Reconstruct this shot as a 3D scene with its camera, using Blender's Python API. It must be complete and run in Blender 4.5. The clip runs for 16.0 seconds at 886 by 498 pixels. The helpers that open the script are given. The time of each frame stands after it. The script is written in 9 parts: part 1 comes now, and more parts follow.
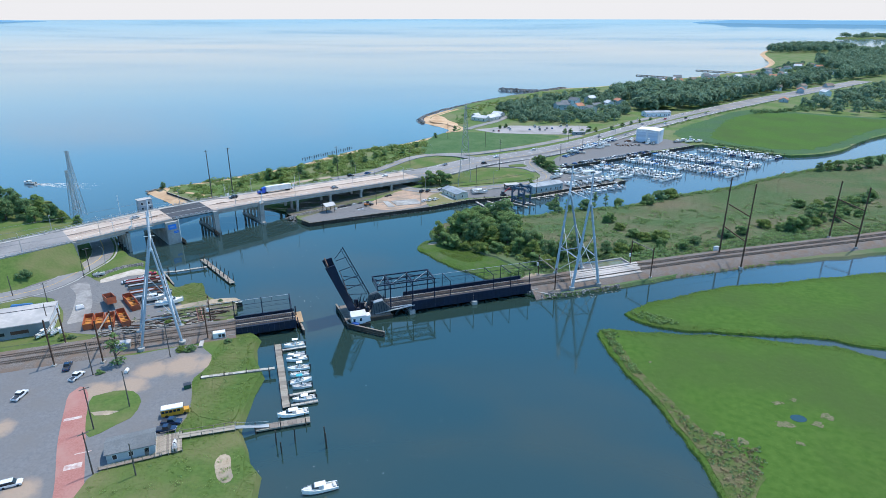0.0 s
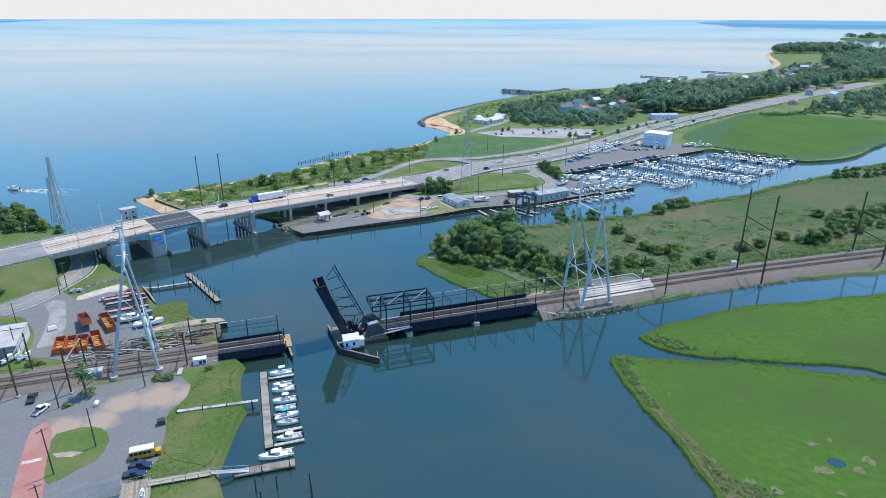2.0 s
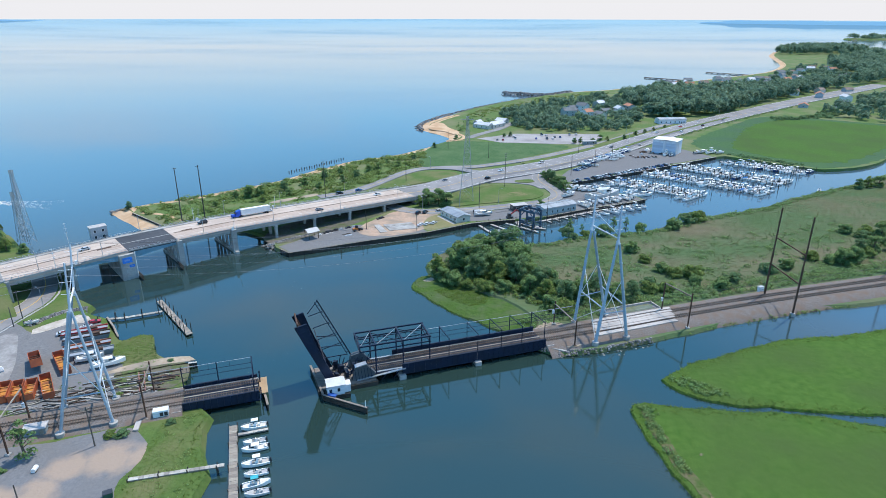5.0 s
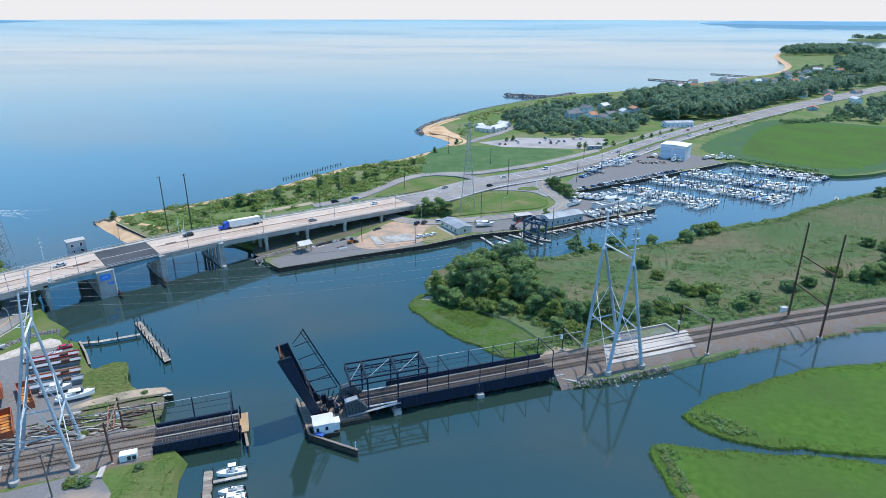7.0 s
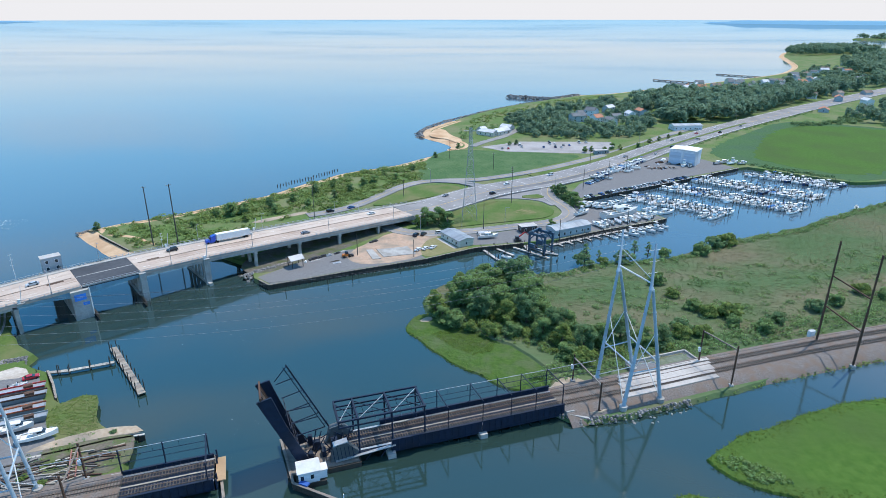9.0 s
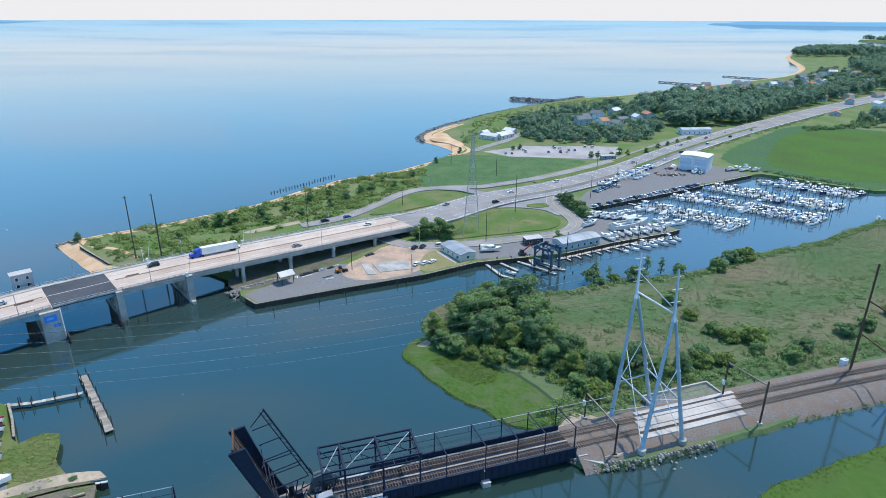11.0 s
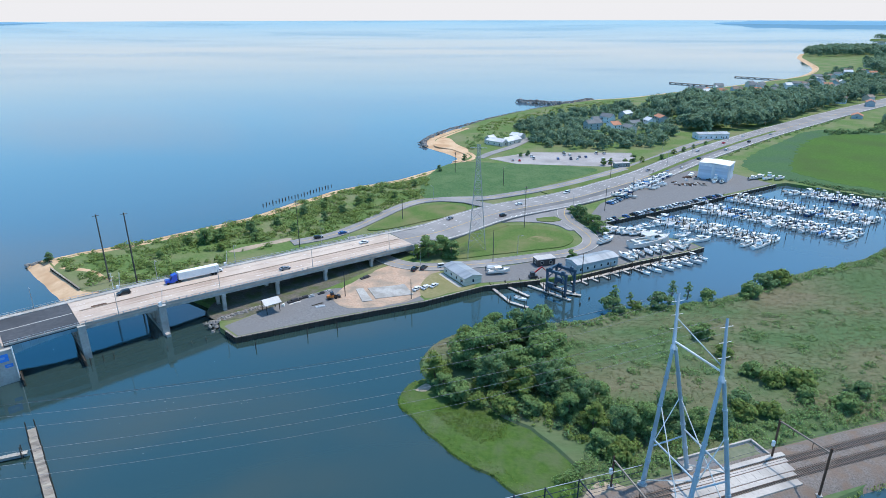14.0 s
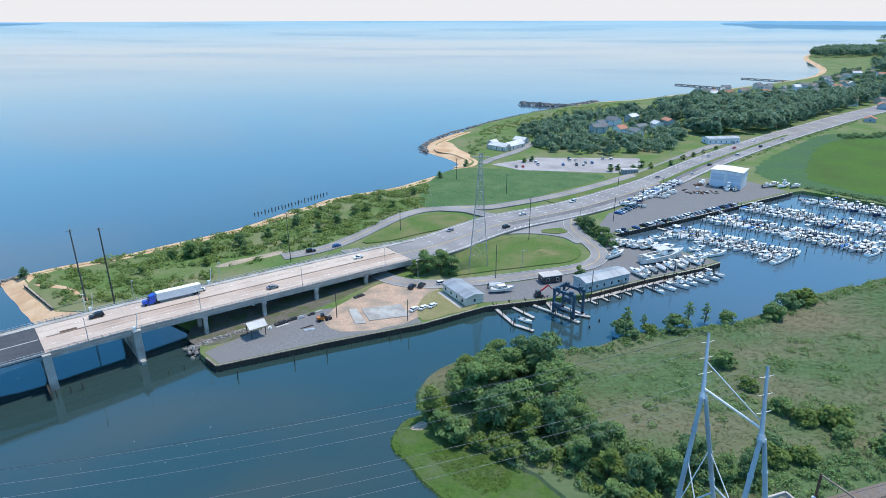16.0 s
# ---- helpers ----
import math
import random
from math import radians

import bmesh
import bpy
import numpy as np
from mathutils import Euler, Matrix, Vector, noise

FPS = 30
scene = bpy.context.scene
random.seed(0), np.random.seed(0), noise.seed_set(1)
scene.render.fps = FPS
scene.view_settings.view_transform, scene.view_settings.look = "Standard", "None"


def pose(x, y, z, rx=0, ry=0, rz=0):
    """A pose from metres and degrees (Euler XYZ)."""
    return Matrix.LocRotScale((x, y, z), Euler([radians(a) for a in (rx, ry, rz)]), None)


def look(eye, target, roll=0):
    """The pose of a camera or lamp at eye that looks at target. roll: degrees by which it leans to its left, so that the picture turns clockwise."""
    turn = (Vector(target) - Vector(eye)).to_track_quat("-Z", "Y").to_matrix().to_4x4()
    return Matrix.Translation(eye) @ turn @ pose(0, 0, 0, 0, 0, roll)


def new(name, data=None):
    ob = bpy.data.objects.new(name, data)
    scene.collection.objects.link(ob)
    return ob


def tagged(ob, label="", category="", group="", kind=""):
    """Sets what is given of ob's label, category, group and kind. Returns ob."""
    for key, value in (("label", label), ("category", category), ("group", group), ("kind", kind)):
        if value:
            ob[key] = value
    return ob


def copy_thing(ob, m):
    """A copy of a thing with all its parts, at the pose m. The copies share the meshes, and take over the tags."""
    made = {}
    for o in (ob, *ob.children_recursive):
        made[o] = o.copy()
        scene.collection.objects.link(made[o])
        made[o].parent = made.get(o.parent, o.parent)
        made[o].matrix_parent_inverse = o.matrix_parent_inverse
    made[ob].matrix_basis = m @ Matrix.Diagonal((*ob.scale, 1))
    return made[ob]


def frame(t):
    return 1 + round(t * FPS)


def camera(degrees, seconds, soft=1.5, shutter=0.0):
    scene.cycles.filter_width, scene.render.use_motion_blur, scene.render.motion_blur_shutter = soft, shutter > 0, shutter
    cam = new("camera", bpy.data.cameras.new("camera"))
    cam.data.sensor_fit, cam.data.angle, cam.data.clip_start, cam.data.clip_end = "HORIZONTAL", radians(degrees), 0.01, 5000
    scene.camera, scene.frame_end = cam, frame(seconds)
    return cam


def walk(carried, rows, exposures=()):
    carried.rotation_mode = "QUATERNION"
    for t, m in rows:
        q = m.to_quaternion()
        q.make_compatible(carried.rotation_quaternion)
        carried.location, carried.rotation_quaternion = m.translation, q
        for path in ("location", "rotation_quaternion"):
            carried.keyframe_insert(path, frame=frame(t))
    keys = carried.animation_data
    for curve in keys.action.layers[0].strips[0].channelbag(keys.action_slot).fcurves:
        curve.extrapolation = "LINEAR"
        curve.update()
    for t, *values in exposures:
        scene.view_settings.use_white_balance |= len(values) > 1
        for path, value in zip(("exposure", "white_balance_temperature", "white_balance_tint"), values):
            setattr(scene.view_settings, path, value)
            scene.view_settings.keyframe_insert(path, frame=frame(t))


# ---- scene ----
cam = camera(72.2, 16.0, 0.8)
PATH = [
    (0, (1.332, -15.16, 110.776), (1.267, -13.295, 110.057), 0.0),
    (0.5, (1.256, -10.445, 110.736), (1.191, -8.58, 110.017), 0.1),
    (1, (1.194, -5.785, 110.703), (1.12, -3.921, 109.984), 0.1),
    (1.5, (1.138, -1.162, 110.692), (1.069, 0.703, 109.973), 0.1),
    (2, (1.094, 3.439, 110.701), (1.025, 5.304, 109.981), 0.1),
    (2.5, (1.033, 8.083, 110.725), (0.961, 9.948, 110.005), -0.0),
    (3, (0.948, 12.742, 110.771), (0.876, 14.607, 110.052), 0.1),
    (3.5, (0.893, 17.375, 110.815), (0.822, 19.239, 110.096), 0.1),
    (4, (0.883, 21.982, 110.834), (0.815, 23.847, 110.114), 0.1),
    (6.5, (0.856, 45.064, 110.793), (0.788, 46.929, 110.075), 0.1),
    (7, (0.874, 49.815, 110.78), (0.802, 51.68, 110.062), 0.1),
    (7.5, (0.855, 54.683, 110.763), (0.782, 56.548, 110.044), 0.1),
    (8, (0.876, 59.35, 110.812), (0.802, 61.215, 110.093), 0.0),
    (8.5, (0.884, 64.013, 110.849), (0.809, 65.878, 110.131), 0.0),
    (9, (0.878, 68.728, 110.853), (0.8, 70.593, 110.135), 0.0),
    (11.5, (0.875, 92.513, 110.496), (0.79, 94.379, 109.779), 0.1),
    (12, (0.873, 97.198, 110.431), (0.785, 99.063, 109.714), 0.0),
    (12.5, (0.808, 102.028, 110.328), (0.716, 103.894, 109.612), -0.0),
    (13, (0.733, 106.751, 110.236), (0.637, 108.616, 109.52), -0.1),
    (13.5, (0.686, 111.381, 110.178), (0.595, 113.246, 109.461), -0.0),
    (14, (0.669, 115.943, 110.146), (0.568, 117.808, 109.43), -0.1),
    (14.5, (0.7, 120.555, 110.137), (0.597, 122.42, 109.422), -0.1),
    (15, (0.75, 125.21, 110.144), (0.647, 127.075, 109.428), -0.1),
    (15.5, (0.781, 129.975, 110.159), (0.675, 131.839, 109.443), -0.2),
    (16, (0.82, 134.892, 110.208), (0.712, 136.757, 109.493), -0.1),
]
walk(cam, [(t, look(eye, target, roll)) for t, eye, target, roll in PATH], [(0.0, 0.16, 6560, 10), (16.0, 0.16, 6560, 10)])

# ---- sky, sun ----
SUN_TO = Vector((0.28, 0.26, 0.92)).normalized()
world = bpy.data.worlds.new("world")
scene.world = world
world.use_nodes = True
wt = world.node_tree
wt.nodes.clear()
w_out = wt.nodes.new("ShaderNodeOutputWorld")
w_bg = wt.nodes.new("ShaderNodeBackground")
w_sky = wt.nodes.new("ShaderNodeTexSky")
w_sky.sky_type = "NISHITA"
w_sky.sun_disc = False
w_sky.sun_elevation = math.asin(SUN_TO.z)
w_sky.sun_rotation = math.atan2(SUN_TO.x, SUN_TO.y)
w_sky.altitude = 20
w_sky.air_density = 1.0
w_sky.dust_density = 0.6
w_sky.ozone_density = 3.0
w_bg.inputs["Strength"].default_value = 0.14
# thin high cloud, thicker towards the horizon
w_co = wt.nodes.new("ShaderNodeTexCoord")
w_map = wt.nodes.new("ShaderNodeMapping")
w_map.inputs["Scale"].default_value = (1.2, 1.2, 7.0)
w_no = wt.nodes.new("ShaderNodeTexNoise")
w_no.inputs["Scale"].default_value = 2.2
w_no.inputs["Detail"].default_value = 6
w_ramp = wt.nodes.new("ShaderNodeValToRGB")
w_ramp.color_ramp.elements[0].position, w_ramp.color_ramp.elements[0].color = 0.46, (0, 0, 0, 1)
w_ramp.color_ramp.elements[1].position, w_ramp.color_ramp.elements[1].color = 0.74, (0.48, 0.48, 0.48, 1)
w_sep = wt.nodes.new("ShaderNodeSeparateXYZ")
w_low = wt.nodes.new("ShaderNodeMapRange")
w_low.inputs["From Min"].default_value, w_low.inputs["From Max"].default_value = 0.02, 0.15
w_low.inputs["To Min"].default_value, w_low.inputs["To Max"].default_value = 0.92, 0.0
w_max = wt.nodes.new("ShaderNodeMath")
w_max.operation = "MAXIMUM"
w_mix = wt.nodes.new("ShaderNodeMixRGB")
w_mix.inputs["Color2"].default_value = (5.6, 5.4, 5.5, 1)
wt.links.new(w_co.outputs["Generated"], w_map.inputs["Vector"])
wt.links.new(w_map.outputs["Vector"], w_no.inputs["Vector"])
wt.links.new(w_no.outputs["Fac"], w_ramp.inputs["Fac"])
wt.links.new(w_co.outputs["Generated"], w_sep.inputs["Vector"])
wt.links.new(w_sep.outputs["Z"], w_low.inputs["Value"])
wt.links.new(w_ramp.outputs["Color"], w_max.inputs[0])
wt.links.new(w_low.outputs["Result"], w_max.inputs[1])
wt.links.new(w_max.outputs["Value"], w_mix.inputs["Fac"])
w_band = wt.nodes.new("ShaderNodeMapRange")
w_band.interpolation_type = "SMOOTHSTEP"
w_band.inputs["From Min"].default_value, w_band.inputs["From Max"].default_value = 0.45, 1.0
w_band.inputs["To Min"].default_value, w_band.inputs["To Max"].default_value = 0.85, 0.2
w_haze = wt.nodes.new("ShaderNodeMixRGB")
w_blue = wt.nodes.new("ShaderNodeValToRGB")
for k, (at, col) in enumerate(((0.05, (0.36, 0.67, 0.88, 1)), (0.2, (0.19, 0.57, 0.96, 1)), (0.42, (0.05, 0.42, 1.0, 1)))):
    e = w_blue.color_ramp.elements[k] if k < 2 else w_blue.color_ramp.elements.new(at)
    e.position, e.color = at, col
w_ten = wt.nodes.new("ShaderNodeVectorMath")
w_ten.operation = "SCALE"
w_ten.inputs["Scale"].default_value = 10.0
wt.links.new(w_sep.outputs["Z"], w_blue.inputs["Fac"])
wt.links.new(w_blue.outputs["Color"], w_ten.inputs[0])
wt.links.new(w_ten.outputs["Vector"], w_haze.inputs["Color2"])
wt.links.new(w_sep.outputs["Z"], w_band.inputs["Value"])
wt.links.new(w_band.outputs["Result"], w_haze.inputs["Fac"])
wt.links.new(w_sky.outputs["Color"], w_haze.inputs["Color1"])
wt.links.new(w_haze.outputs["Color"], w_mix.inputs["Color1"])
wt.links.new(w_mix.outputs["Color"], w_bg.inputs["Color"])
wt.links.new(w_bg.outputs["Background"], w_out.inputs["Surface"])

sun = new("sun", bpy.data.lights.new("sun", "SUN"))
sun.data.energy = 3.6
sun.data.angle = radians(0.5)
sun.data.color = (1.0, 0.93, 0.83)
sun.matrix_world = look(SUN_TO * 300, (0, 0, 0))


# ---- materials ----
def surface(name, a, b, size=1.0, rough=0.8, metal=0.0, bump=0.3, bump_size=None, c=None, big=14.0, per="", detail=6.0, spec=0.5, stretch=None):
    """A surface of two colours mixed at a fine scale, with larger patches of c, and relief."""
    m = bpy.data.materials.new(name)
    m.use_nodes = True
    nt = m.node_tree
    bs = nt.nodes["Principled BSDF"]
    bs.inputs["Roughness"].default_value = rough
    bs.inputs["Metallic"].default_value = metal
    bs.inputs["Specular IOR Level"].default_value = spec
    co = nt.nodes.new("ShaderNodeTexCoord")
    vec = co.outputs["Object"]
    if stretch:
        mp = nt.nodes.new("ShaderNodeMapping")
        mp.inputs["Scale"].default_value = stretch
        nt.links.new(vec, mp.inputs["Vector"])
        vec = mp.outputs["Vector"]
    n1 = nt.nodes.new("ShaderNodeTexNoise")
    n1.inputs["Scale"].default_value, n1.inputs["Detail"].default_value = 1.0 / size, detail
    nt.links.new(vec, n1.inputs["Vector"])
    r1 = nt.nodes.new("ShaderNodeMapRange")
    r1.inputs["From Min"].default_value, r1.inputs["From Max"].default_value = 0.3, 0.7
    nt.links.new(n1.outputs["Fac"], r1.inputs["Value"])
    mix = nt.nodes.new("ShaderNodeMixRGB")
    mix.inputs["Color1"].default_value, mix.inputs["Color2"].default_value = (*a, 1), (*b, 1)
    nt.links.new(r1.outputs["Result"], mix.inputs["Fac"])
    col = mix.outputs["Color"]
    n2 = nt.nodes.new("ShaderNodeTexNoise")
    n2.inputs["Scale"].default_value, n2.inputs["Detail"].default_value = 1.0 / (size * big), 5
    nt.links.new(vec, n2.inputs["Vector"])
    r2 = nt.nodes.new("ShaderNodeMapRange")
    r2.inputs["From Min"].default_value, r2.inputs["From Max"].default_value = 0.42, 0.66
    nt.links.new(n2.outputs["Fac"], r2.inputs["Value"])
    mix2 = nt.nodes.new("ShaderNodeMixRGB")
    if c is None:
        c = tuple(0.72 * (u + v) / 2 for u, v in zip(a, b))
    mix2.inputs["Color2"].default_value = (*c, 1)
    nt.links.new(r2.outputs["Result"], mix2.inputs["Fac"])
    nt.links.new(col, mix2.inputs["Color1"])
    col = mix2.outputs["Color"]
    if per:
        if per == "island":
            rnd = nt.nodes.new("ShaderNodeNewGeometry").outputs["Random Per Island"]
        else:
            rnd = nt.nodes.new("ShaderNodeObjectInfo").outputs["Random"]
        hs = nt.nodes.new("ShaderNodeHueSaturation")
        vr = nt.nodes.new("ShaderNodeMapRange")
        vr.inputs["To Min"].default_value, vr.inputs["To Max"].default_value = 0.7, 1.3
        hr = nt.nodes.new("ShaderNodeMapRange")
        hr.inputs["To Min"].default_value, hr.inputs["To Max"].default_value = 0.485, 0.515
        nt.links.new(rnd, vr.inputs["Value"])
        nt.links.new(rnd, hr.inputs["Value"])
        nt.links.new(vr.outputs["Result"], hs.inputs["Value"])
        nt.links.new(hr.outputs["Result"], hs.inputs["Hue"])
        nt.links.new(col, hs.inputs["Color"])
        col = hs.outputs["Color"]
    nt.links.new(col, bs.inputs["Base Color"])
    if bump:
        bp = nt.nodes.new("ShaderNodeBump")
        bp.inputs["Strength"].default_value = bump
        bp.inputs["Distance"].default_value = bump_size or size * 0.3
        nt.links.new(n1.outputs["Fac"], bp.inputs["Height"])
        nt.links.new(bp.outputs["Normal"], bs.inputs["Normal"])
    return m


def water_surface():
    m = bpy.data.materials.new("water")
    m.use_nodes = True
    nt = m.node_tree
    bs = nt.nodes["Principled BSDF"]
    bs.inputs["IOR"].default_value = 1.5
    bs.inputs["Specular IOR Level"].default_value = 0.9
    co = nt.nodes.new("ShaderNodeTexCoord")
    # olive silty creek, clearer blue bay; sky sheen put into the bluer colour
    dot = nt.nodes.new("ShaderNodeVectorMath")
    dot.operation = "DOT_PRODUCT"
    dot.inputs[1].default_value = (-0.65, 0.75, 0)
    nt.links.new(co.outputs["Object"], dot.inputs[0])
    open_bay = nt.nodes.new("ShaderNodeMapRange")
    open_bay.interpolation_type = "SMOOTHSTEP"
    open_bay.inputs["From Min"].default_value, open_bay.inputs["From Max"].default_value = 215, 540
    nt.links.new(dot.outputs["Value"], open_bay.inputs["Value"])
    # basin and channel take the bay colour to stand in for reflected sky
    east = nt.nodes.new("ShaderNodeVectorMath")
    east.operation = "DOT_PRODUCT"
    east.inputs[1].default_value = (0.8, 0.6, 0)
    nt.links.new(co.outputs["Object"], east.inputs[0])
    basin = nt.nodes.new("ShaderNodeMapRange")
    basin.interpolation_type = "SMOOTHSTEP"
    basin.inputs["From Min"].default_value, basin.inputs["From Max"].default_value = 180, 330
    nt.links.new(east.outputs["Value"], basin.inputs["Value"])
    clear = nt.nodes.new("ShaderNodeMath")
    clear.operation = "MAXIMUM"
    nt.links.new(open_bay.outputs["Result"], clear.inputs[0])
    nt.links.new(basin.outputs["Result"], clear.inputs[1])
    tint = nt.nodes.new("ShaderNodeMixRGB")
    tint.inputs["Color1"].default_value, tint.inputs["Color2"].default_value = (0.0205, 0.0450, 0.0395, 1), (0.060, 0.102, 0.138, 1)
    nt.links.new(clear.outputs["Value"], tint.inputs["Fac"])
    nt.links.new(tint.outputs["Color"], bs.inputs["Base Color"])
    patch = nt.nodes.new("ShaderNodeTexNoise")
    patch.inputs["Scale"].default_value, patch.inputs["Detail"].default_value = 0.0016, 6
    mp = nt.nodes.new("ShaderNodeMapping")
    mp.inputs["Scale"].default_value = (0.5, 1.2, 1)
    nt.links.new(co.outputs["Object"], mp.inputs["Vector"])
    nt.links.new(mp.outputs["Vector"], patch.inputs["Vector"])
    rr = nt.nodes.new("ShaderNodeMapRange")
    rr.inputs["From Min"].default_value, rr.inputs["From Max"].default_value = 0.35, 0.65
    rr.inputs["To Min"].default_value, rr.inputs["To Max"].default_value = 0.03, 0.16
    nt.links.new(patch.outputs["Fac"], rr.inputs["Value"])
    nt.links.new(rr.outputs["Result"], bs.inputs["Roughness"])
    last = None
    for scale, strength, dist in ((0.35, 0.07, 0.10), (1.6, 0.09, 0.05)):
        n = nt.nodes.new("ShaderNodeTexNoise")
        n.inputs["Scale"].default_value, n.inputs["Detail"].default_value = scale, 3
        nt.links.new(co.outputs["Object"], n.inputs["Vector"])
        b = nt.nodes.new("ShaderNodeBump")
        b.inputs["Strength"].default_value, b.inputs["Distance"].default_value = strength, dist
        nt.links.new(n.outputs["Fac"], b.inputs["Height"])
        if last:
            nt.links.new(last.outputs["Normal"], b.inputs["Normal"])
        last = b
    nt.links.new(last.outputs["Normal"], bs.inputs["Normal"])
    return m


def stained(m, colour, spots):
    """Washes a second colour over a surface in ragged patches round the given places (x, y, radius)."""
    nt = m.node_tree
    bs = nt.nodes["Principled BSDF"]
    col = bs.inputs["Base Color"].links[0].from_socket
    co = nt.nodes.new("ShaderNodeTexCoord")
    ragged = nt.nodes.new("ShaderNodeTexNoise")
    ragged.inputs["Scale"].default_value, ragged.inputs["Detail"].default_value = 0.22, 7
    nt.links.new(co.outputs["Object"], ragged.inputs["Vector"])
    total = None
    for x, y, r in spots:
        far = nt.nodes.new("ShaderNodeVectorMath")
        far.operation = "DISTANCE"
        far.inputs[1].default_value = (x, y, 2.05)
        nt.links.new(co.outputs["Object"], far.inputs[0])
        near = nt.nodes.new("ShaderNodeMapRange")
        near.inputs["From Min"].default_value, near.inputs["From Max"].default_value = r, 0.2 * r
        nt.links.new(far.outputs["Value"], near.inputs["Value"])
        if total is None:
            total = near.outputs["Result"]
        else:
            top = nt.nodes.new("ShaderNodeMath")
            top.operation = "MAXIMUM"
            nt.links.new(total, top.inputs[0])
            nt.links.new(near.outputs["Result"], top.inputs[1])
            total = top.outputs["Value"]
    both = nt.nodes.new("ShaderNodeMath")
    both.operation = "ADD"
    nt.links.new(total, both.inputs[0])
    nt.links.new(ragged.outputs["Fac"], both.inputs[1])
    edge = nt.nodes.new("ShaderNodeMapRange")
    edge.inputs["From Min"].default_value, edge.inputs["From Max"].default_value = 0.85, 1.35
    edge.inputs["To Max"].default_value = 0.8
    nt.links.new(both.outputs["Value"], edge.inputs["Value"])
    mix = nt.nodes.new("ShaderNodeMixRGB")
    mix.inputs["Color2"].default_value = (*colour, 1)
    nt.links.new(edge.outputs["Result"], mix.inputs["Fac"])
    nt.links.new(col, mix.inputs["Color1"])
    nt.links.new(mix.outputs["Color"], bs.inputs["Base Color"])
    return m


WATER = water_surface()
MARSH = surface("marsh_grass", (0.050, 0.114, 0.019), (0.078, 0.150, 0.029), 2.2, 0.9, bump=0.5, bump_size=0.5, c=(0.062, 0.108, 0.028), big=16, spec=0.1)
REEDS = surface("reeds", (0.072, 0.128, 0.054), (0.10, 0.158, 0.072), 1.6, 0.9, bump=0.4, bump_size=0.5, c=(0.165, 0.155, 0.098), big=20, spec=0.1, stretch=(0.6, 1.3, 1))
LAWN = surface("lawn", (0.072, 0.128, 0.034), (0.105, 0.165, 0.046), 1.2, 0.9, bump=0.5, c=(0.155, 0.165, 0.072), big=12, spec=0.1)
SCRUB = surface("scrub_ground", (0.085, 0.15, 0.045), (0.125, 0.185, 0.06), 1.5, 0.9, bump=0.6, c=(0.18, 0.19, 0.10), big=16, spec=0.1)
SAND = surface("beach_sand", (0.53, 0.36, 0.225), (0.63, 0.46, 0.305), 1.5, 0.95, bump=0.3, c=(0.45, 0.28, 0.16), big=8, spec=0.1)
GRAVEL = surface("grey_gravel", (0.155, 0.160, 0.170), (0.20, 0.204, 0.212), 0.8, 0.95, bump=0.5, c=(0.175, 0.172, 0.172), big=15, spec=0.1)
stained(GRAVEL, (0.40, 0.30, 0.225), ((-111, 141, 9), (-102, 144, 9), (-91, 157, 12), (-83, 158, 9), (-100, 153, 9), (-106, 98, 8), (-128, 122, 7), (-150, 130, 9)))
YARD_GREY = surface("grey_yard", (0.15, 0.152, 0.156), (0.215, 0.215, 0.217), 0.8, 0.95, bump=0.5, c=(0.182, 0.18, 0.182), big=14, spec=0.1)
DIRT = surface("bare_dirt", (0.36, 0.28, 0.20), (0.46, 0.38, 0.29), 1.2, 0.95, bump=0.5, c=(0.28, 0.24, 0.19), big=7, spec=0.1)
ASPHALT = surface("worn_asphalt", (0.20, 0.195, 0.198), (0.255, 0.25, 0.25), 1.3, 0.9, bump=0.2, c=(0.29, 0.28, 0.275), big=12, spec=0.2)
DARK_ASPHALT = surface("dark_asphalt", (0.055, 0.06, 0.07), (0.085, 0.09, 0.1), 1.3, 0.85, bump=0.2, spec=0.3)
DECK_CONCRETE = surface("deck_concrete", (0.46, 0.37, 0.305), (0.54, 0.445, 0.375), 1.2, 0.9, bump=0.15, c=(0.42, 0.34, 0.29), big=9, spec=0.2)
CONCRETE = surface("concrete", (0.36, 0.35, 0.33), (0.46, 0.45, 0.43), 0.8, 0.9, bump=0.3, c=(0.28, 0.27, 0.25), big=6, spec=0.2)
WHITE_PAINT = surface("white_paint", (0.72, 0.72, 0.70), (0.8, 0.8, 0.78), 1.0, 0.6, bump=0.05, c=(0.66, 0.66, 0.64), big=6)
YELLOW_PAINT = surface("yellow_paint", (0.55, 0.36, 0.08), (0.62, 0.42, 0.12), 1.0, 0.7, bump=0.05)
BLACK_STEEL = surface("dark_blue_steel", (0.007, 0.017, 0.040), (0.012, 0.026, 0.056), 1.0, 0.6, 0.0, bump=0.15, c=(0.012, 0.020, 0.036), big=5, spec=0.3)
BLUE_STEEL = surface("blue_painted_steel", (0.16, 0.34, 0.45), (0.21, 0.41, 0.52), 1.0, 0.6, bump=0.1, c=(0.14, 0.27, 0.34), big=4)
PYLON_STEEL = surface("pale_blue_pylon_steel", (0.34, 0.43, 0.50), (0.40, 0.50, 0.57), 1.0, 0.5, 0.15, bump=0.1)
GALV = surface("galvanised_steel", (0.40, 0.42, 0.44), (0.50, 0.52, 0.54), 0.6, 0.5, 0.5, bump=0.1)
RUST = surface("rusty_steel", (0.09, 0.05, 0.035), (0.16, 0.09, 0.06), 0.5, 0.85, 0.3, bump=0.3)
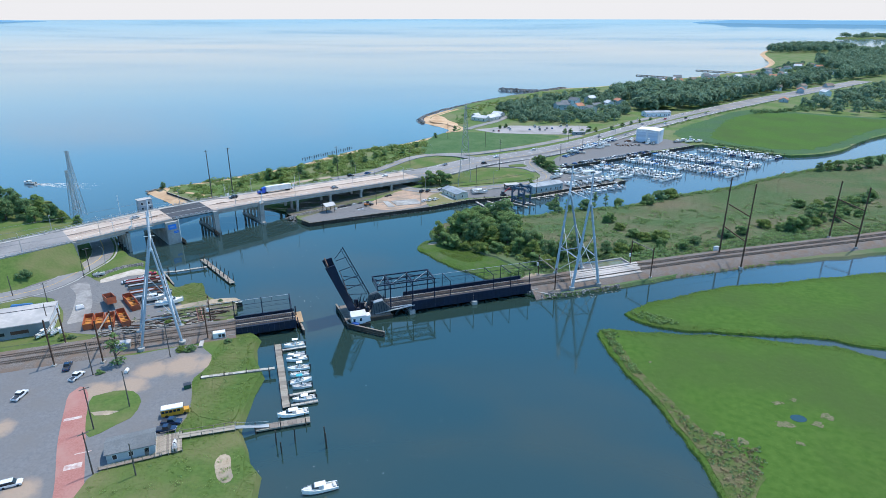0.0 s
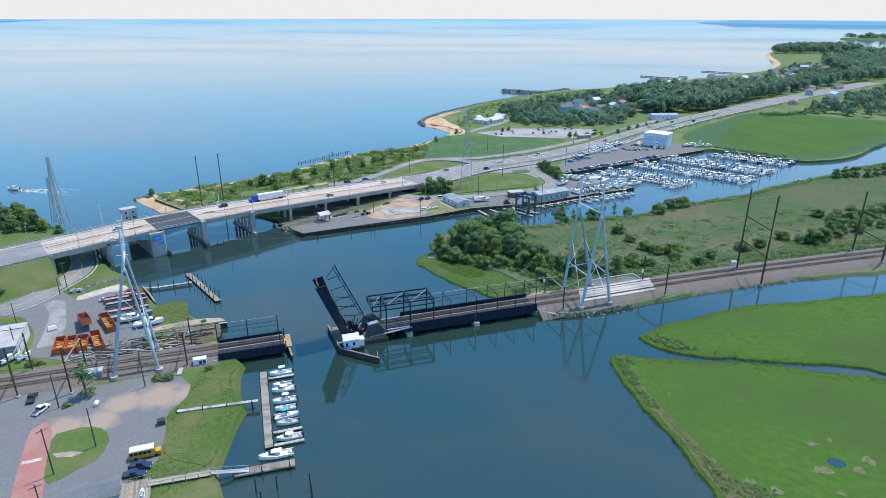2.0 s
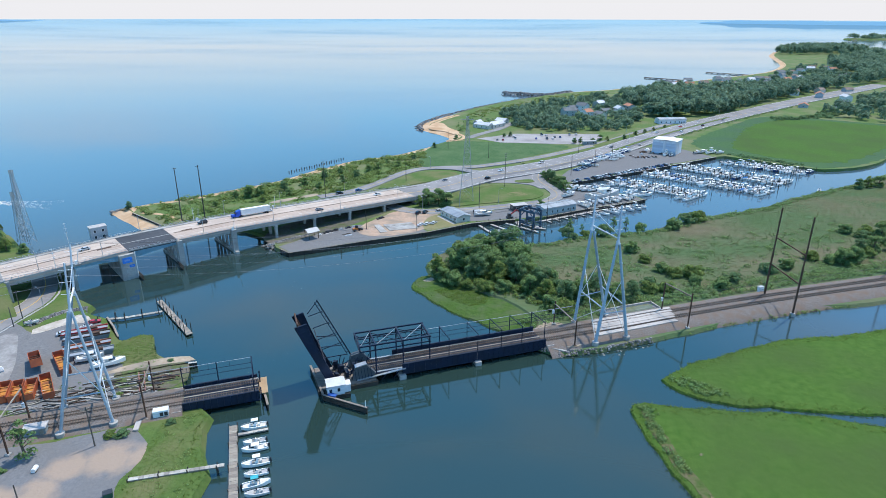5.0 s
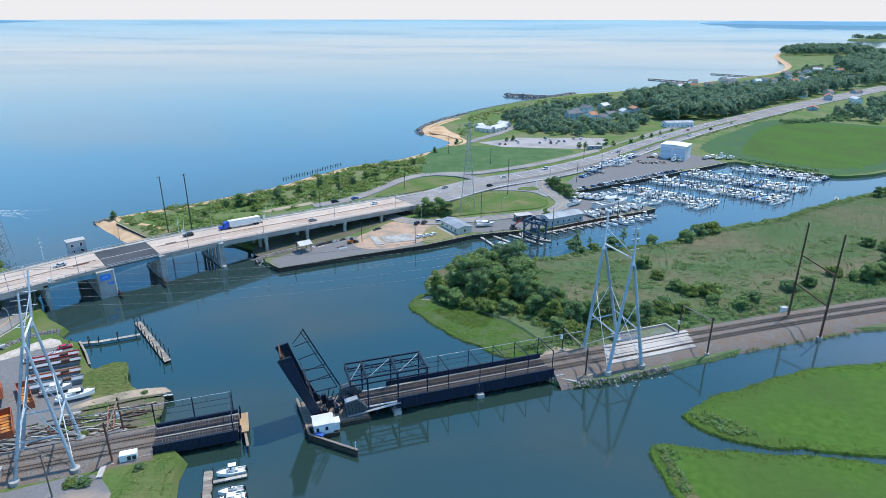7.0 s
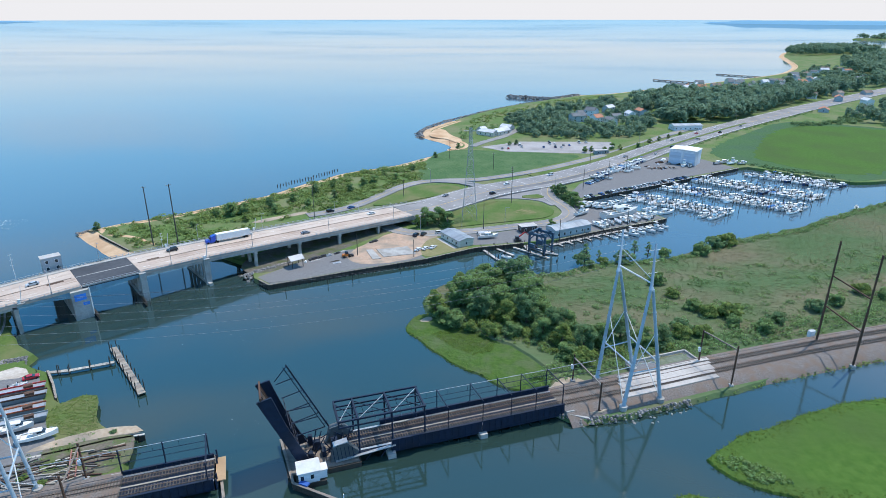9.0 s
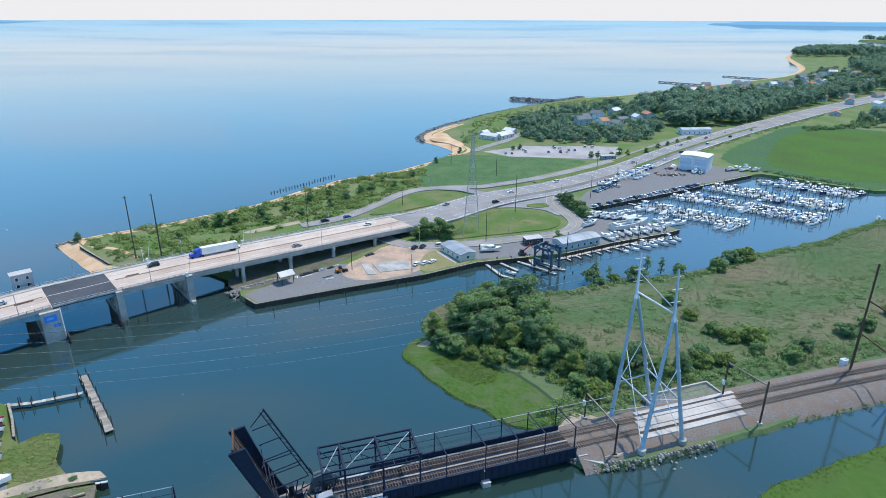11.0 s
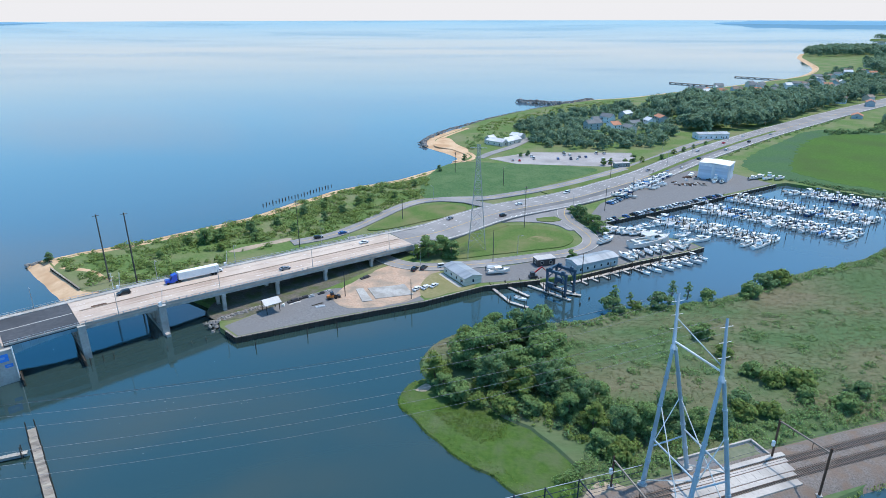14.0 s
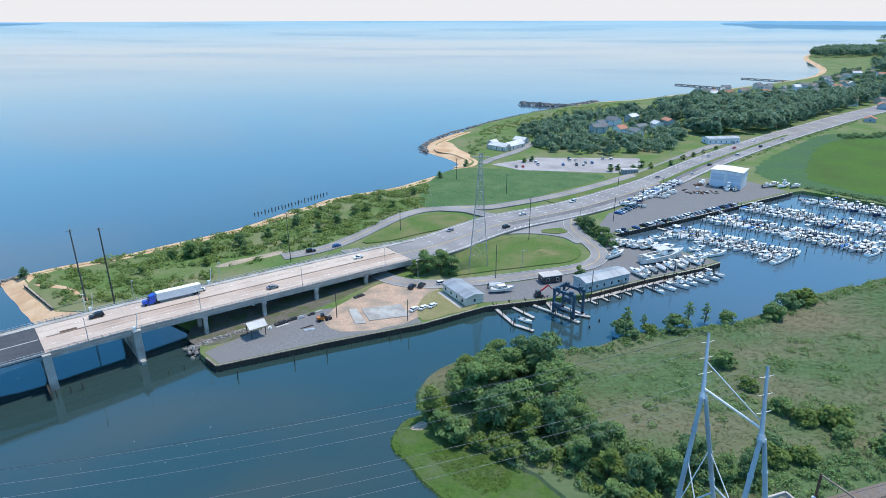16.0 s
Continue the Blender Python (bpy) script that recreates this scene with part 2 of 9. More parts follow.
RAIL_STEEL = surface("rail_steel", (0.16, 0.11, 0.09), (0.22, 0.16, 0.13), 0.5, 0.6, 0.5, bump=0.1)
BALLAST = surface("ballast", (0.13, 0.115, 0.107), (0.235, 0.21, 0.192), 0.45, 0.95, bump=1.0, c=(0.19, 0.142, 0.112), big=8, spec=0.1)
TIE_WOOD = surface("tie_timber", (0.07, 0.06, 0.052), (0.12, 0.105, 0.09), 0.4, 0.9, bump=0.4, per="object")
OLD_WOOD = surface("weathered_timber", (0.26, 0.22, 0.18), (0.36, 0.32, 0.27), 0.4, 0.9, bump=0.4, per="object", stretch=(1, 6, 1))
PALE_WOOD = surface("pale_dock_timber", (0.37, 0.345, 0.305), (0.47, 0.44, 0.395), 0.4, 0.9, bump=0.3, per="object", stretch=(1, 5, 1))
DARK_WOOD = surface("dark_piling_timber", (0.045, 0.038, 0.03), (0.08, 0.065, 0.05), 0.4, 0.9, bump=0.4)
GLASS = surface("window_glass", (0.02, 0.03, 0.04), (0.03, 0.04, 0.05), 2.0, 0.08, bump=0.0)


# ---- building tools ----
class Shape:
    """Collects boxes, beams, tubes and sheets into one mesh."""

    def __init__(self):
        self.v, self.f, self.smooth = [], [], False

    def add(self, verts, faces):
        n = len(self.v)
        self.v += [tuple(p) for p in verts]
        self.f += [tuple(i + n for i in q) for q in faces]
        return self

    def hexa(self, low, high):
        """A solid between two rings of the same number of points, counter-clockwise from above."""
        n = len(low)
        faces = [tuple(range(n))[::-1], tuple(range(n, 2 * n))]
        faces += [(i, (i + 1) % n, n + (i + 1) % n, n + i) for i in range(n)]
        return self.add(list(low) + list(high), faces)

    def box(self, x, y, z, sx, sy, sz, turn=0.0, taper=1.0):
        """A box that stands on (x, y, z)."""
        c, s = math.cos(radians(turn)), math.sin(radians(turn))
        ring = [(-sx / 2, -sy / 2), (sx / 2, -sy / 2), (sx / 2, sy / 2), (-sx / 2, sy / 2)]
        low = [(x + c * a - s * b, y + s * a + c * b, z) for a, b in ring]
        high = [(x + (c * a - s * b) * taper, y + (s * a + c * b) * taper, z + sz) for a, b in ring]
        return self.hexa(low, high)

    def beam(self, p, q, w=0.3, h=None):
        """A square bar from p to q."""
        h = h or w
        p, q = Vector(p), Vector(q)
        d = (q - p).normalized()
        side = d.cross(Vector((0, 0, 1)))
        side = side.normalized() if side.length > 1e-3 else Vector((1, 0, 0))
        up = side.cross(d)
        a, b = side * w / 2, up * h / 2
        ring = [-a - b, a - b, a + b, -a + b]
        return self.add([p + r for r in ring] + [q + r for r in ring], [(0, 1, 2, 3), (7, 6, 5, 4), (0, 4, 5, 1), (1, 5, 6, 2), (2, 6, 7, 3), (3, 7, 4, 0)])

    def tube(self, p, q, r0, r1=None, n=8):
        r1 = r0 if r1 is None else r1
        p, q = Vector(p), Vector(q)
        d = (q - p).normalized()
        side = d.cross(Vector((0, 0, 1)))
        side = side.normalized() if side.length > 1e-3 else Vector((1, 0, 0))
        up = side.cross(d)
        verts = []
        for o, r in ((p, r0), (q, r1)):
            verts += [o + r * (math.cos(2 * math.pi * i / n) * side + math.sin(2 * math.pi * i / n) * up) for i in range(n)]
        faces = [(i, (i + 1) % n, n + (i + 1) % n, n + i) for i in range(n)] + [tuple(range(n))[::-1], tuple(range(n, 2 * n))]
        return self.add(verts, faces)

    def roof(self, x, y, z, sx, sy, rise, turn=0.0, over=0.5, thick=0.25):
        """A gabled roof, its ridge along x."""
        c, s = math.cos(radians(turn)), math.sin(radians(turn))
        sec = [(-sy / 2 - over, -over * 2 * rise / sy), (0, rise), (sy / 2 + over, -over * 2 * rise / sy)]
        verts = []
        for a in (-sx / 2 - over, sx / 2 + over):
            for b, k in sec + [(b, k + thick) for b, k in sec]:
                verts.append((x + c * a - s * b, y + s * a + c * b, z + k))
        f = [(0, 1, 4, 3), (1, 2, 5, 4), (9, 10, 7, 6), (10, 11, 8, 7), (3, 4, 10, 9), (4, 5, 11, 10), (0, 6, 7, 1), (1, 7, 8, 2), (0, 3, 9, 6), (2, 8, 11, 5)]
        return self.add(verts, f)

    def mesh(self, name):
        me = bpy.data.meshes.new(name)
        me.from_pydata(self.v, [], self.f)
        me.update()
        if self.smooth:
            me.polygons.foreach_set("use_smooth", [True] * len(me.polygons))
        return me


def part(name, shape, material, parent=None, label=""):
    """Links a shape as one mesh object under a thing or a part."""
    me = shape.mesh(name) if isinstance(shape, Shape) else shape
    if not me.materials:
        me.materials.append(material)
    ob = new(name, me)
    if parent:
        ob.parent = parent
    return tagged(ob, label)


def thing(name, m, label, category, group="", kind=""):
    """An Empty at the base of a thing, which parents its parts."""
    ob = new(name)
    ob.empty_display_size = 0.3
    ob.matrix_basis = m
    return tagged(ob, label, category, group, kind)


def structure(name, shape, material, label, category):
    return tagged(part(name, shape, material), label, category, kind="structure")


def smooth_line(points, closed=False, step=6.0):
    """A smooth line through points of any dimension."""
    p = [Vector(q) for q in points]
    n = len(p)
    out = []
    for i in range(n if closed else n - 1):
        a, b, c, d = (p[(i + k) % n] if closed else p[min(max(i + k, 0), n - 1)] for k in (-1, 0, 1, 2))
        many = max(1, int((c - b).length / step))
        for k in range(many):
            t = k / many
            out.append(0.5 * (2 * b + (c - a) * t + (2 * a - 5 * b + 4 * c - d) * t**2 + (3 * b - a - 3 * c + d) * t**3))
    if not closed:
        out.append(p[-1])
    return out


def inside(x, y, ring):
    hit = False
    for i in range(len(ring)):
        (ax, ay), (bx, by) = ring[i - 1][:2], ring[i][:2]
        if (ay > y) != (by > y) and x < (bx - ax) * (y - ay) / (by - ay) + ax:
            hit = not hit
    return hit


from mathutils.geometry import tessellate_polygon


def sheet(ring, z, skirt=1.2, out=1.5, rough=0.0):
    """A level piece of ground with sloping banks; ring is counter-clockwise. Returns the shape and the outline."""
    ring = [Vector((*q[:2], 0)) for q in ring]
    if sum(a.x * b.y - b.x * a.y for a, b in zip(ring, ring[1:] + ring[:1])) < 0:
        ring.reverse()
    if rough:
        ring = [q + rough * Vector((noise.noise(q * 0.13), noise.noise(q * 0.13 + Vector((50, 9, 3))), 0)) for q in ring]
    n = len(ring)
    sh = Shape()
    tris = tessellate_polygon([ring])
    verts = [(q.x, q.y, z) for q in ring]
    for i, q in enumerate(ring):
        d = (ring[(i + 1) % n] - ring[i - 1]).normalized()
        verts.append((q.x + d.y * out, q.y - d.x * out, z - skirt))
    faces = []
    for a, b, c in tris:
        area = (ring[b] - ring[a]).cross(ring[c] - ring[a]).z
        faces.append((a, b, c) if area > 0 else (a, c, b))
    faces += [(i, n + i, n + (i + 1) % n, (i + 1) % n) for i in range(n)]
    sh.add(verts, faces)
    return sh, ring


def ribbon(line, width, z=None, thick=0.1):
    """A road-like strip along a line, its height that of the line or z."""
    pts = [Vector((q[0], q[1], (q[2] if len(q) > 2 else 0) if z is None else z)) for q in line]
    sh, rows = Shape(), []
    for i, q in enumerate(pts):
        d = (pts[min(i + 1, len(pts) - 1)] - pts[max(i - 1, 0)]).normalized()
        side = Vector((-d.y, d.x, 0)).normalized() * width / 2
        rows.append((q + side, q - side))
    verts = []
    for a, b in rows:
        verts += [a, b, b - Vector((0, 0, thick)), a - Vector((0, 0, thick))]
    faces = []
    for i in range(len(rows) - 1):
        k = 4 * i
        faces += [(k + j, k + (j + 1) % 4, k + 4 + (j + 1) % 4, k + 4 + j) for j in range(4)]
    faces = [q[::-1] for q in faces] + [(0, 1, 2, 3), tuple(4 * len(rows) - 4 + j for j in (3, 2, 1, 0))]
    return sh.add(verts, faces)


def offset(line, d):
    """A line shifted to its left by d."""
    out = []
    for i, q in enumerate(line):
        t = Vector(line[min(i + 1, len(line) - 1)]) - Vector(line[max(i - 1, 0)])
        s = Vector((-t.y, t.x, 0)).normalized()
        out.append(Vector((*q[:2], q[2] if len(q) > 2 else 0)) + d * s)
    return out


def along(line, step, start=0.0):
    """Points and headings at even steps along a line."""
    out, need = [], start
    for a, b in zip(line, line[1:]):
        a, b = Vector((*a[:2], a[2] if len(a) > 2 else 0)), Vector((*b[:2], b[2] if len(b) > 2 else 0))
        long = (b - a).length
        while need <= long:
            out.append((a + (b - a) * need / long, math.degrees(math.atan2(b.y - a.y, b.x - a.x))))
            need += step
        need -= long
    return out


# ---- water and land ----
sea = Shape()
radii = [0, 60, 120, 200, 300, 450, 650, 900, 1200, 1500, 1800, 2200, 2450, 2700, 2950, 3200, 3450, 3700, 3950, 4200, 4450, 4700, 4900]
spokes = 96
rows = []
for r in radii[1:]:
    z = 80.0 * max(0.0, (r - 2300) / 2600) ** 2
    rows.append([(r * math.cos(2 * math.pi * k / spokes), 60 + r * math.sin(2 * math.pi * k / spokes), z) for k in range(spokes)])
verts = [(0, 60, 0)] + [p for row in rows for p in row]
faces = [(0, 1 + k, 1 + (k + 1) % spokes) for k in range(spokes)]
for j in range(len(rows) - 1):
    a, b = 1 + j * spokes, 1 + (j + 1) * spokes
    faces += [(a + k, b + k, b + (k + 1) % spokes, a + (k + 1) % spokes) for k in range(spokes)]
sea.add(verts, faces)
sea.smooth = True
structure("water", sea, WATER, "calm blue-green creek and bay water", "water")

WEST = smooth_line([(-170, 262), (-160, 253), (-152, 247.5), (-147.5, 245), (-147, 239.5), (-143, 236), (-135.5, 233.5), (-129, 226.5), (-122, 218), (-112, 215), (-103, 209), (-90, 198), (-83, 183), (-75.5, 179.5), (-71.5, 176), (-72, 169), (-68.7, 160.5), (-65, 151.4),
                    (-63, 143.5), (-63, 137), (-62.6, 130), (-61.9, 125), (-57.8, 118), (-54.7, 112), (-51.5, 106), (-48.5, 100), (-48, 80), (-60, 40), (-75, -20), (-90, -120), (-700, -120), (-700, 352), (-300, 345), (-262, 337), (-243, 327), (-229, 315), (-220, 305), (-206, 297), (-186, 284)], True)
MARSH_A = smooth_line([(53, 188), (55, 164), (60, 147), (63, 131), (65, 115), (66, 104), (70, 80), (78, 40), (90, -20), (100, -120), (700, -120), (700, 120), (400, 125),
                       (260, 136), (200, 150), (147, 171), (138, 177), (120, 181), (101, 185), (71, 187)], True, 4)
MARSH_B = smooth_line([(66, 203), (75, 192), (103, 188), (132, 185), (151, 178), (200, 160), (260, 148), (400, 138), (700, 135), (700, 380), (400, 292), (260, 262), (196, 248), (147, 236), (120, 230), (92, 219), (72, 207)], True, 4)
ISLAND = smooth_line([(26, 224), (32, 218), (47, 220), (71, 229), (99, 241), (130, 255), (159, 260), (212, 273), (300, 300), (500, 372), (700, 450), (700, 640), (359, 503), (270, 451), (218, 419), (186, 396), (145, 375),
                      (110, 353), (89, 343), (62, 337), (41, 325), (10, 320), (-7, 312), (-16, 295), (-12, 284), (-3, 277), (8, 268), (20, 257), (29, 244), (29, 234)], True, 4)
BAY = smooth_line([(-104, 330), (-125, 334), (-148, 333), (-167, 333), (-174, 338), (-183, 346), (-194, 355.5), (-205, 364.5), (-211, 371.5), (-203, 382), (-190, 393), (-176, 404), (-160, 419), (-142, 437), (-130, 450), (-121, 465), (-114, 480), (-104, 492), (-95, 507), (-80, 521), (-64, 532), (-50, 545), (-40, 560), (-25, 580), (-16, 600)], False, 4)
BAY = [q + 1.4 * Vector((noise.noise(Vector((*q, 1)) * 0.07), noise.noise(Vector((*q, 7)) * 0.07))) for q in BAY]
COVE = smooth_line([(-16, 600), (-12, 612), (-22, 632), (-40, 656), (-46, 680), (-38, 708), (-18, 752)], False, 4)
STRAND = smooth_line([(118, 955), (160, 988), (218, 1017), (300, 1085), (387, 1152), (480, 1232), (578, 1317), (643, 1388), (710, 1490), (765, 1602), (850, 1830), (895, 1940), (985, 2110)], False, 12)
EAST = [(-84, 305), (-52, 322), (-19, 338), (5, 354), (30, 362), (49, 368), (75, 384), (104, 399), (115, 406), (112, 412), (97, 424), (81, 434), (73, 444), (134, 483), (206, 533)]
EAST += smooth_line([(216, 537), (232, 524), (262, 499), (280, 494), (324, 514), (418, 595), (700, 760), (2600, 900), (2600, 2600), (1500, 2450), (1120, 2290), (1020, 2160)], False)
EAST += [q.xy for q in reversed(offset(STRAND, -6))] + [Vector((110, 930)), Vector((70, 888)), Vector((41, 850)), Vector((10, 800)), Vector((-14, 752))]
EAST += [q.xy for q in reversed(offset(COVE, -9)[3:-2])] + [q.xy for q in reversed(offset(BAY, -8)[9:-3])] + [Vector((-140, 342)), Vector((-118, 339)), Vector((-102, 329)), Vector((-97, 320)), Vector((-93, 312))]
west_sh, WEST = sheet(WEST, 2.0, 2.6, 1.4, 2.2)
structure("ground_west", west_sh, LAWN, "grassy ground of the boat yard beside the creek", "ground")
a_sh, MARSH_A = sheet(MARSH_A, 0.6, 1.1, 0.8, 1.6)
structure("marsh_near", a_sh, MARSH, "bright green salt marsh beside the creek", "marsh")
b_sh, MARSH_B = sheet(MARSH_B, 0.6, 1.1, 0.8, 1.6)
structure("marsh_far", b_sh, MARSH, "bright green salt marsh between creek and channel", "marsh")
i_sh, ISLAND = sheet(ISLAND, 1.2, 1.8, 1.5, 1.6)
structure("ground_island", i_sh, REEDS, "reed-covered ground north of the railway", "ground")
e_sh, EAST = sheet(EAST, 2.0, 2.6, 0.3, 0.0)
structure("ground_east", e_sh, SCRUB, "low grassy shore with beach, road and marina", "ground")


# ---- ground cover laid on the land ----
def patch(name, points, z, material, label, category, closed_smooth=True, rough=0.0, step=3.0):
    ring = smooth_line(points, True, step) if closed_smooth else points
    sh, ring = sheet(ring, z, 0.3, 0.15, rough)
    structure(name, sh, material, label, category)
    return ring


def bank(line, parts):
    """A sloping strip beside a line: offsets to the left of it with their heights."""
    cols = [[Vector((q.x, q.y, z)) for q in offset(line, d)] for d, z in parts]
    sh = Shape()
    n, k = len(cols[0]), len(cols)
    sh.add([c[i] for i in range(n) for c in cols], [(i * k + j + 1, i * k + j, i * k + k + j, i * k + k + j + 1) for i in range(n - 1) for j in range(k - 1)])
    sh.smooth = True
    return sh


structure("beach_long", bank(BAY[9:], ((5, -0.8), (0.4, -0.06), (-4, 1.0), (-8, 1.97), (-11, 2.09), (-12, 1.9))), SAND, "narrow tan sand beach along the bay", "beach")
patch("spit_grass", [(-191.5, 363.2), (-179, 353), (-165.5, 342.4), (-152, 341), (-138, 350), (-150, 366), (-168, 380), (-184, 384), (-194, 374)], 2.16, SCRUB, "sunlit grass behind the timber groyne", "grass", True, 0.5)
patch("spit_path", [(-190, 364), (-186, 366), (-172, 362), (-158, 352), (-157, 350), (-172, 359.5), (-186, 363)], 2.2, SAND, "narrow sandy footpath through the grass", "path", True, 0.8)
structure("beach_cove", bank(COVE, ((8, -0.8), (3, -0.1), (-4, 1.2), (-9, 1.97), (-13, 2.08), (-14, 1.9))), SAND, "pale sand cove below the club house", "beach")
patch("beach_point", [(-36, 655), (-20, 640), (-8, 622), (-6, 640), (-16, 662), (-24, 690), (-34, 690)], 2.08, SAND, "pale sand point below the club house", "beach")
structure("beach_distant", bank(STRAND, ((8, -0.6), (0, 0.4), (-6, 1.98), (-9, 2.1), (-10, 1.8))), SAND, "distant pale sand strand beyond the jetty", "beach")

YARD = patch("gravel_yard", [(-79, 132), (-78, 126), (-81, 121), (-92, 100), (-92, 40), (-260, 40), (-260, 105), (-160, 148), (-128, 158), (-110, 163), (-96, 169), (-89, 168), (-83, 160), (-84, 146), (-80, 138)], 2.05, GRAVEL, "grey gravel parking yard with tan dirt stains", "yard", True, 1.2)
patch("gravel_boatyard", [(-186, 212), (-180, 224), (-172, 230), (-163, 226), (-157, 222), (-150, 226), (-146, 229.5), (-141, 231.5), (-136.5, 231.5), (-131, 225), (-125, 217), (-121, 211), (-115, 204), (-112, 202), (-108, 195), (-100, 190), (-92, 186), (-100, 182), (-120, 176), (-128, 176), (-147, 178), (-152, 189), (-166, 204), (-176, 206)], 2.05, YARD_GREY, "grey gravel boatyard north of the railway", "yard", True, 0.8)
patch("sand_patch", [(-158, 224), (-154, 230), (-150.5, 234), (-147.8, 236.8), (-144, 235.6), (-141, 233), (-142.5, 230.6), (-147, 228.5), (-151, 224), (-156, 220.5)], 2.09, surface("pale_dry_sand", (0.46, 0.41, 0.35), (0.58, 0.53, 0.47), 0.9, 0.95, bump=0.4, c=(0.40, 0.34, 0.28), big=3, spec=0.1), "pale dry sand beside the boatyard dock", "ground", True, 0.7)
patch("trackside_dirt", [(-112, 199), (-101, 202), (-91, 204), (-87, 194), (-90, 189), (-104, 187), (-110, 192)], 2.08, surface("trackside_dirt", (0.12, 0.105, 0.085), (0.20, 0.17, 0.135), 0.7, 0.95, bump=0.8, c=(0.10, 0.13, 0.05), big=5, spec=0.1), "tan trackside dirt strewn with timber", "yard", True, 0.8)
patch("concrete_apron", [(-167, 217), (-159, 208), (-151, 192), (-147, 183), (-142, 186), (-147, 199), (-155, 212), (-162, 221)], 2.09, surface("worn_apron", (0.27, 0.262, 0.255), (0.36, 0.35, 0.34), 0.9, 0.95, bump=0.3, c=(0.22, 0.21, 0.205), big=5, spec=0.1), "pale concrete apron beside the warehouse", "yard")
patch("grass_island", [(-109, 132), (-111, 138), (-106, 141), (-100, 141), (-95, 136), (-94, 128), (-97, 124), (-101, 119), (-105, 124)], 2.12, LAWN, "green grass island in the gravel yard", "lawn")
patch("bare_spot", [(-107, 130), (-103, 131), (-99, 131), (-101, 129), (-105, 128.6)], 2.15, DIRT, "worn bare spot in the grass island", "yard")
SHORE_GRASS = patch("shore_grass", [(-73, 174.5), (-76, 178), (-82, 170), (-81, 158), (-80, 147), (-80, 139), (-78, 132), (-70, 128), (-64.5, 127), (-65, 138), (-67, 150), (-71, 161), (-73.8, 169)], 2.11, LAWN, "rank green grass along the creek bank", "grass", True, 0.8)
SOUTH_GRASS = patch("south_grass", [(-58, 118), (-64, 122), (-72, 112), (-80, 108), (-90, 106), (-92, 96), (-90, 40), (-66, 20), (-54, 60), (-53, 100)], 2.11, LAWN, "rank green grass beside the boat dock", "grass", True, 0.8)
patch("bare_bank", [(-62, 113), (-60, 113), (-57.5, 109), (-56, 105), (-57, 103), (-59, 104), (-61, 107), (-62.5, 110)], 2.15, DIRT, "tan eroded bank in the grass", "yard", True, 0.9, 1.0)
POINT_GRASS = patch("point_grass", [(-116, 222), (-121, 214), (-117, 206), (-108, 203), (-101, 205), (-106, 212), (-112, 222)], 2.06, LAWN, "bright grass point beside the boatyard", "grass", True, 0.6)
BRICKS_RED = surface("red_brick_paving", (0.33, 0.145, 0.125), (0.42, 0.20, 0.175), 0.5, 0.9, bump=0.3, c=(0.40, 0.22, 0.19), big=14, spec=0.15)
patch("brick_road", [(-118, 143), (-116, 142.5), (-113, 139), (-106, 126), (-98, 112), (-90, 98), (-80, 80), (-88, 76), (-97, 97), (-108, 116), (-115.5, 131), (-119, 139)], 2.10, BRICKS_RED, "faded red brick road through the yard", "road", True)
WORN_WHITE = surface("worn_white_paint", (0.50, 0.38, 0.35), (0.66, 0.60, 0.57), 0.5, 0.8, bump=0.05, c=(0.42, 0.27, 0.24), big=3)
for i, (x, y, w, l) in enumerate(((-110.5, 127, 4.6, 1.3), (-98.5, 107.5, 4.2, 2.2), (-99, 112.8, 4.0, 0.4))):
    m = Shape().box(x, y, 2.1, w, l, 0.02, 24)
    tagged(part("road_marking", m, WORN_WHITE), "worn white paint on the brick road", "road marking", "brick road markings")

# east bank yard
patch("gravel_quay", [(-84, 306), (-52, 323), (-19, 339), (-26, 350), (-40, 352), (-60, 348), (-74, 336), (-88, 318), (-92, 313)], 2.06, YARD_GREY, "grey gravel quay beside the creek", "yard", False)
# Bare ground coloured darker to stand in for the shade of the deck.
patch("under_bridge_dirt", [(-100, 320), (-88, 320), (-62, 348), (-42, 376), (-30, 392), (-44, 404), (-70, 380), (-96, 350), (-104, 332)], 2.04, surface("shade_dark_rubble", (0.10, 0.095, 0.085), (0.17, 0.155, 0.135), 0.8, 0.95, bump=0.6, c=(0.09, 0.11, 0.05), big=7, spec=0.1), "bare ground with the deck's shade in its colour", "ground", True, 0.6)
patch("dirt_lot", [(-57, 337), (-44, 330), (-24, 339.5), (-17, 352), (-14, 368), (-22, 374), (-38, 375), (-52, 354)], 2.10, surface("pink_dirt", (0.41, 0.275, 0.195), (0.50, 0.37, 0.28), 1.0, 0.95, bump=0.6, c=(0.29, 0.24, 0.19), big=6, spec=0.1), "tan bare dirt lot by the quay", "yard", True, 1.2)
patch("quay_lawn", [(-19, 341), (-8, 347), (2, 355), (-8, 368), (-18, 366), (-22, 352)], 2.13, surface("dry_lawn", (0.20, 0.19, 0.09), (0.28, 0.245, 0.14), 1.2, 0.9, bump=0.4, c=(0.20, 0.195, 0.09), big=6, spec=0.1), "dry patchy lawn beside the office", "lawn", True, 0.5)
for pts in (((-49, 348), (-46, 349), (-40, 337), (-44, 336)), ((-44, 349), (-34, 352), (-30, 342), (-39, 339)), ((-34, 352), (-29, 354), (-24, 344), (-30, 342))):
    sl, _ = sheet([Vector(q) for q in pts], 2.32, 0.4, 0.0)
    tagged(part("concrete_slab", sl, CONCRETE), "old pale concrete foundation slab in dirt", "slab", "foundation slabs")
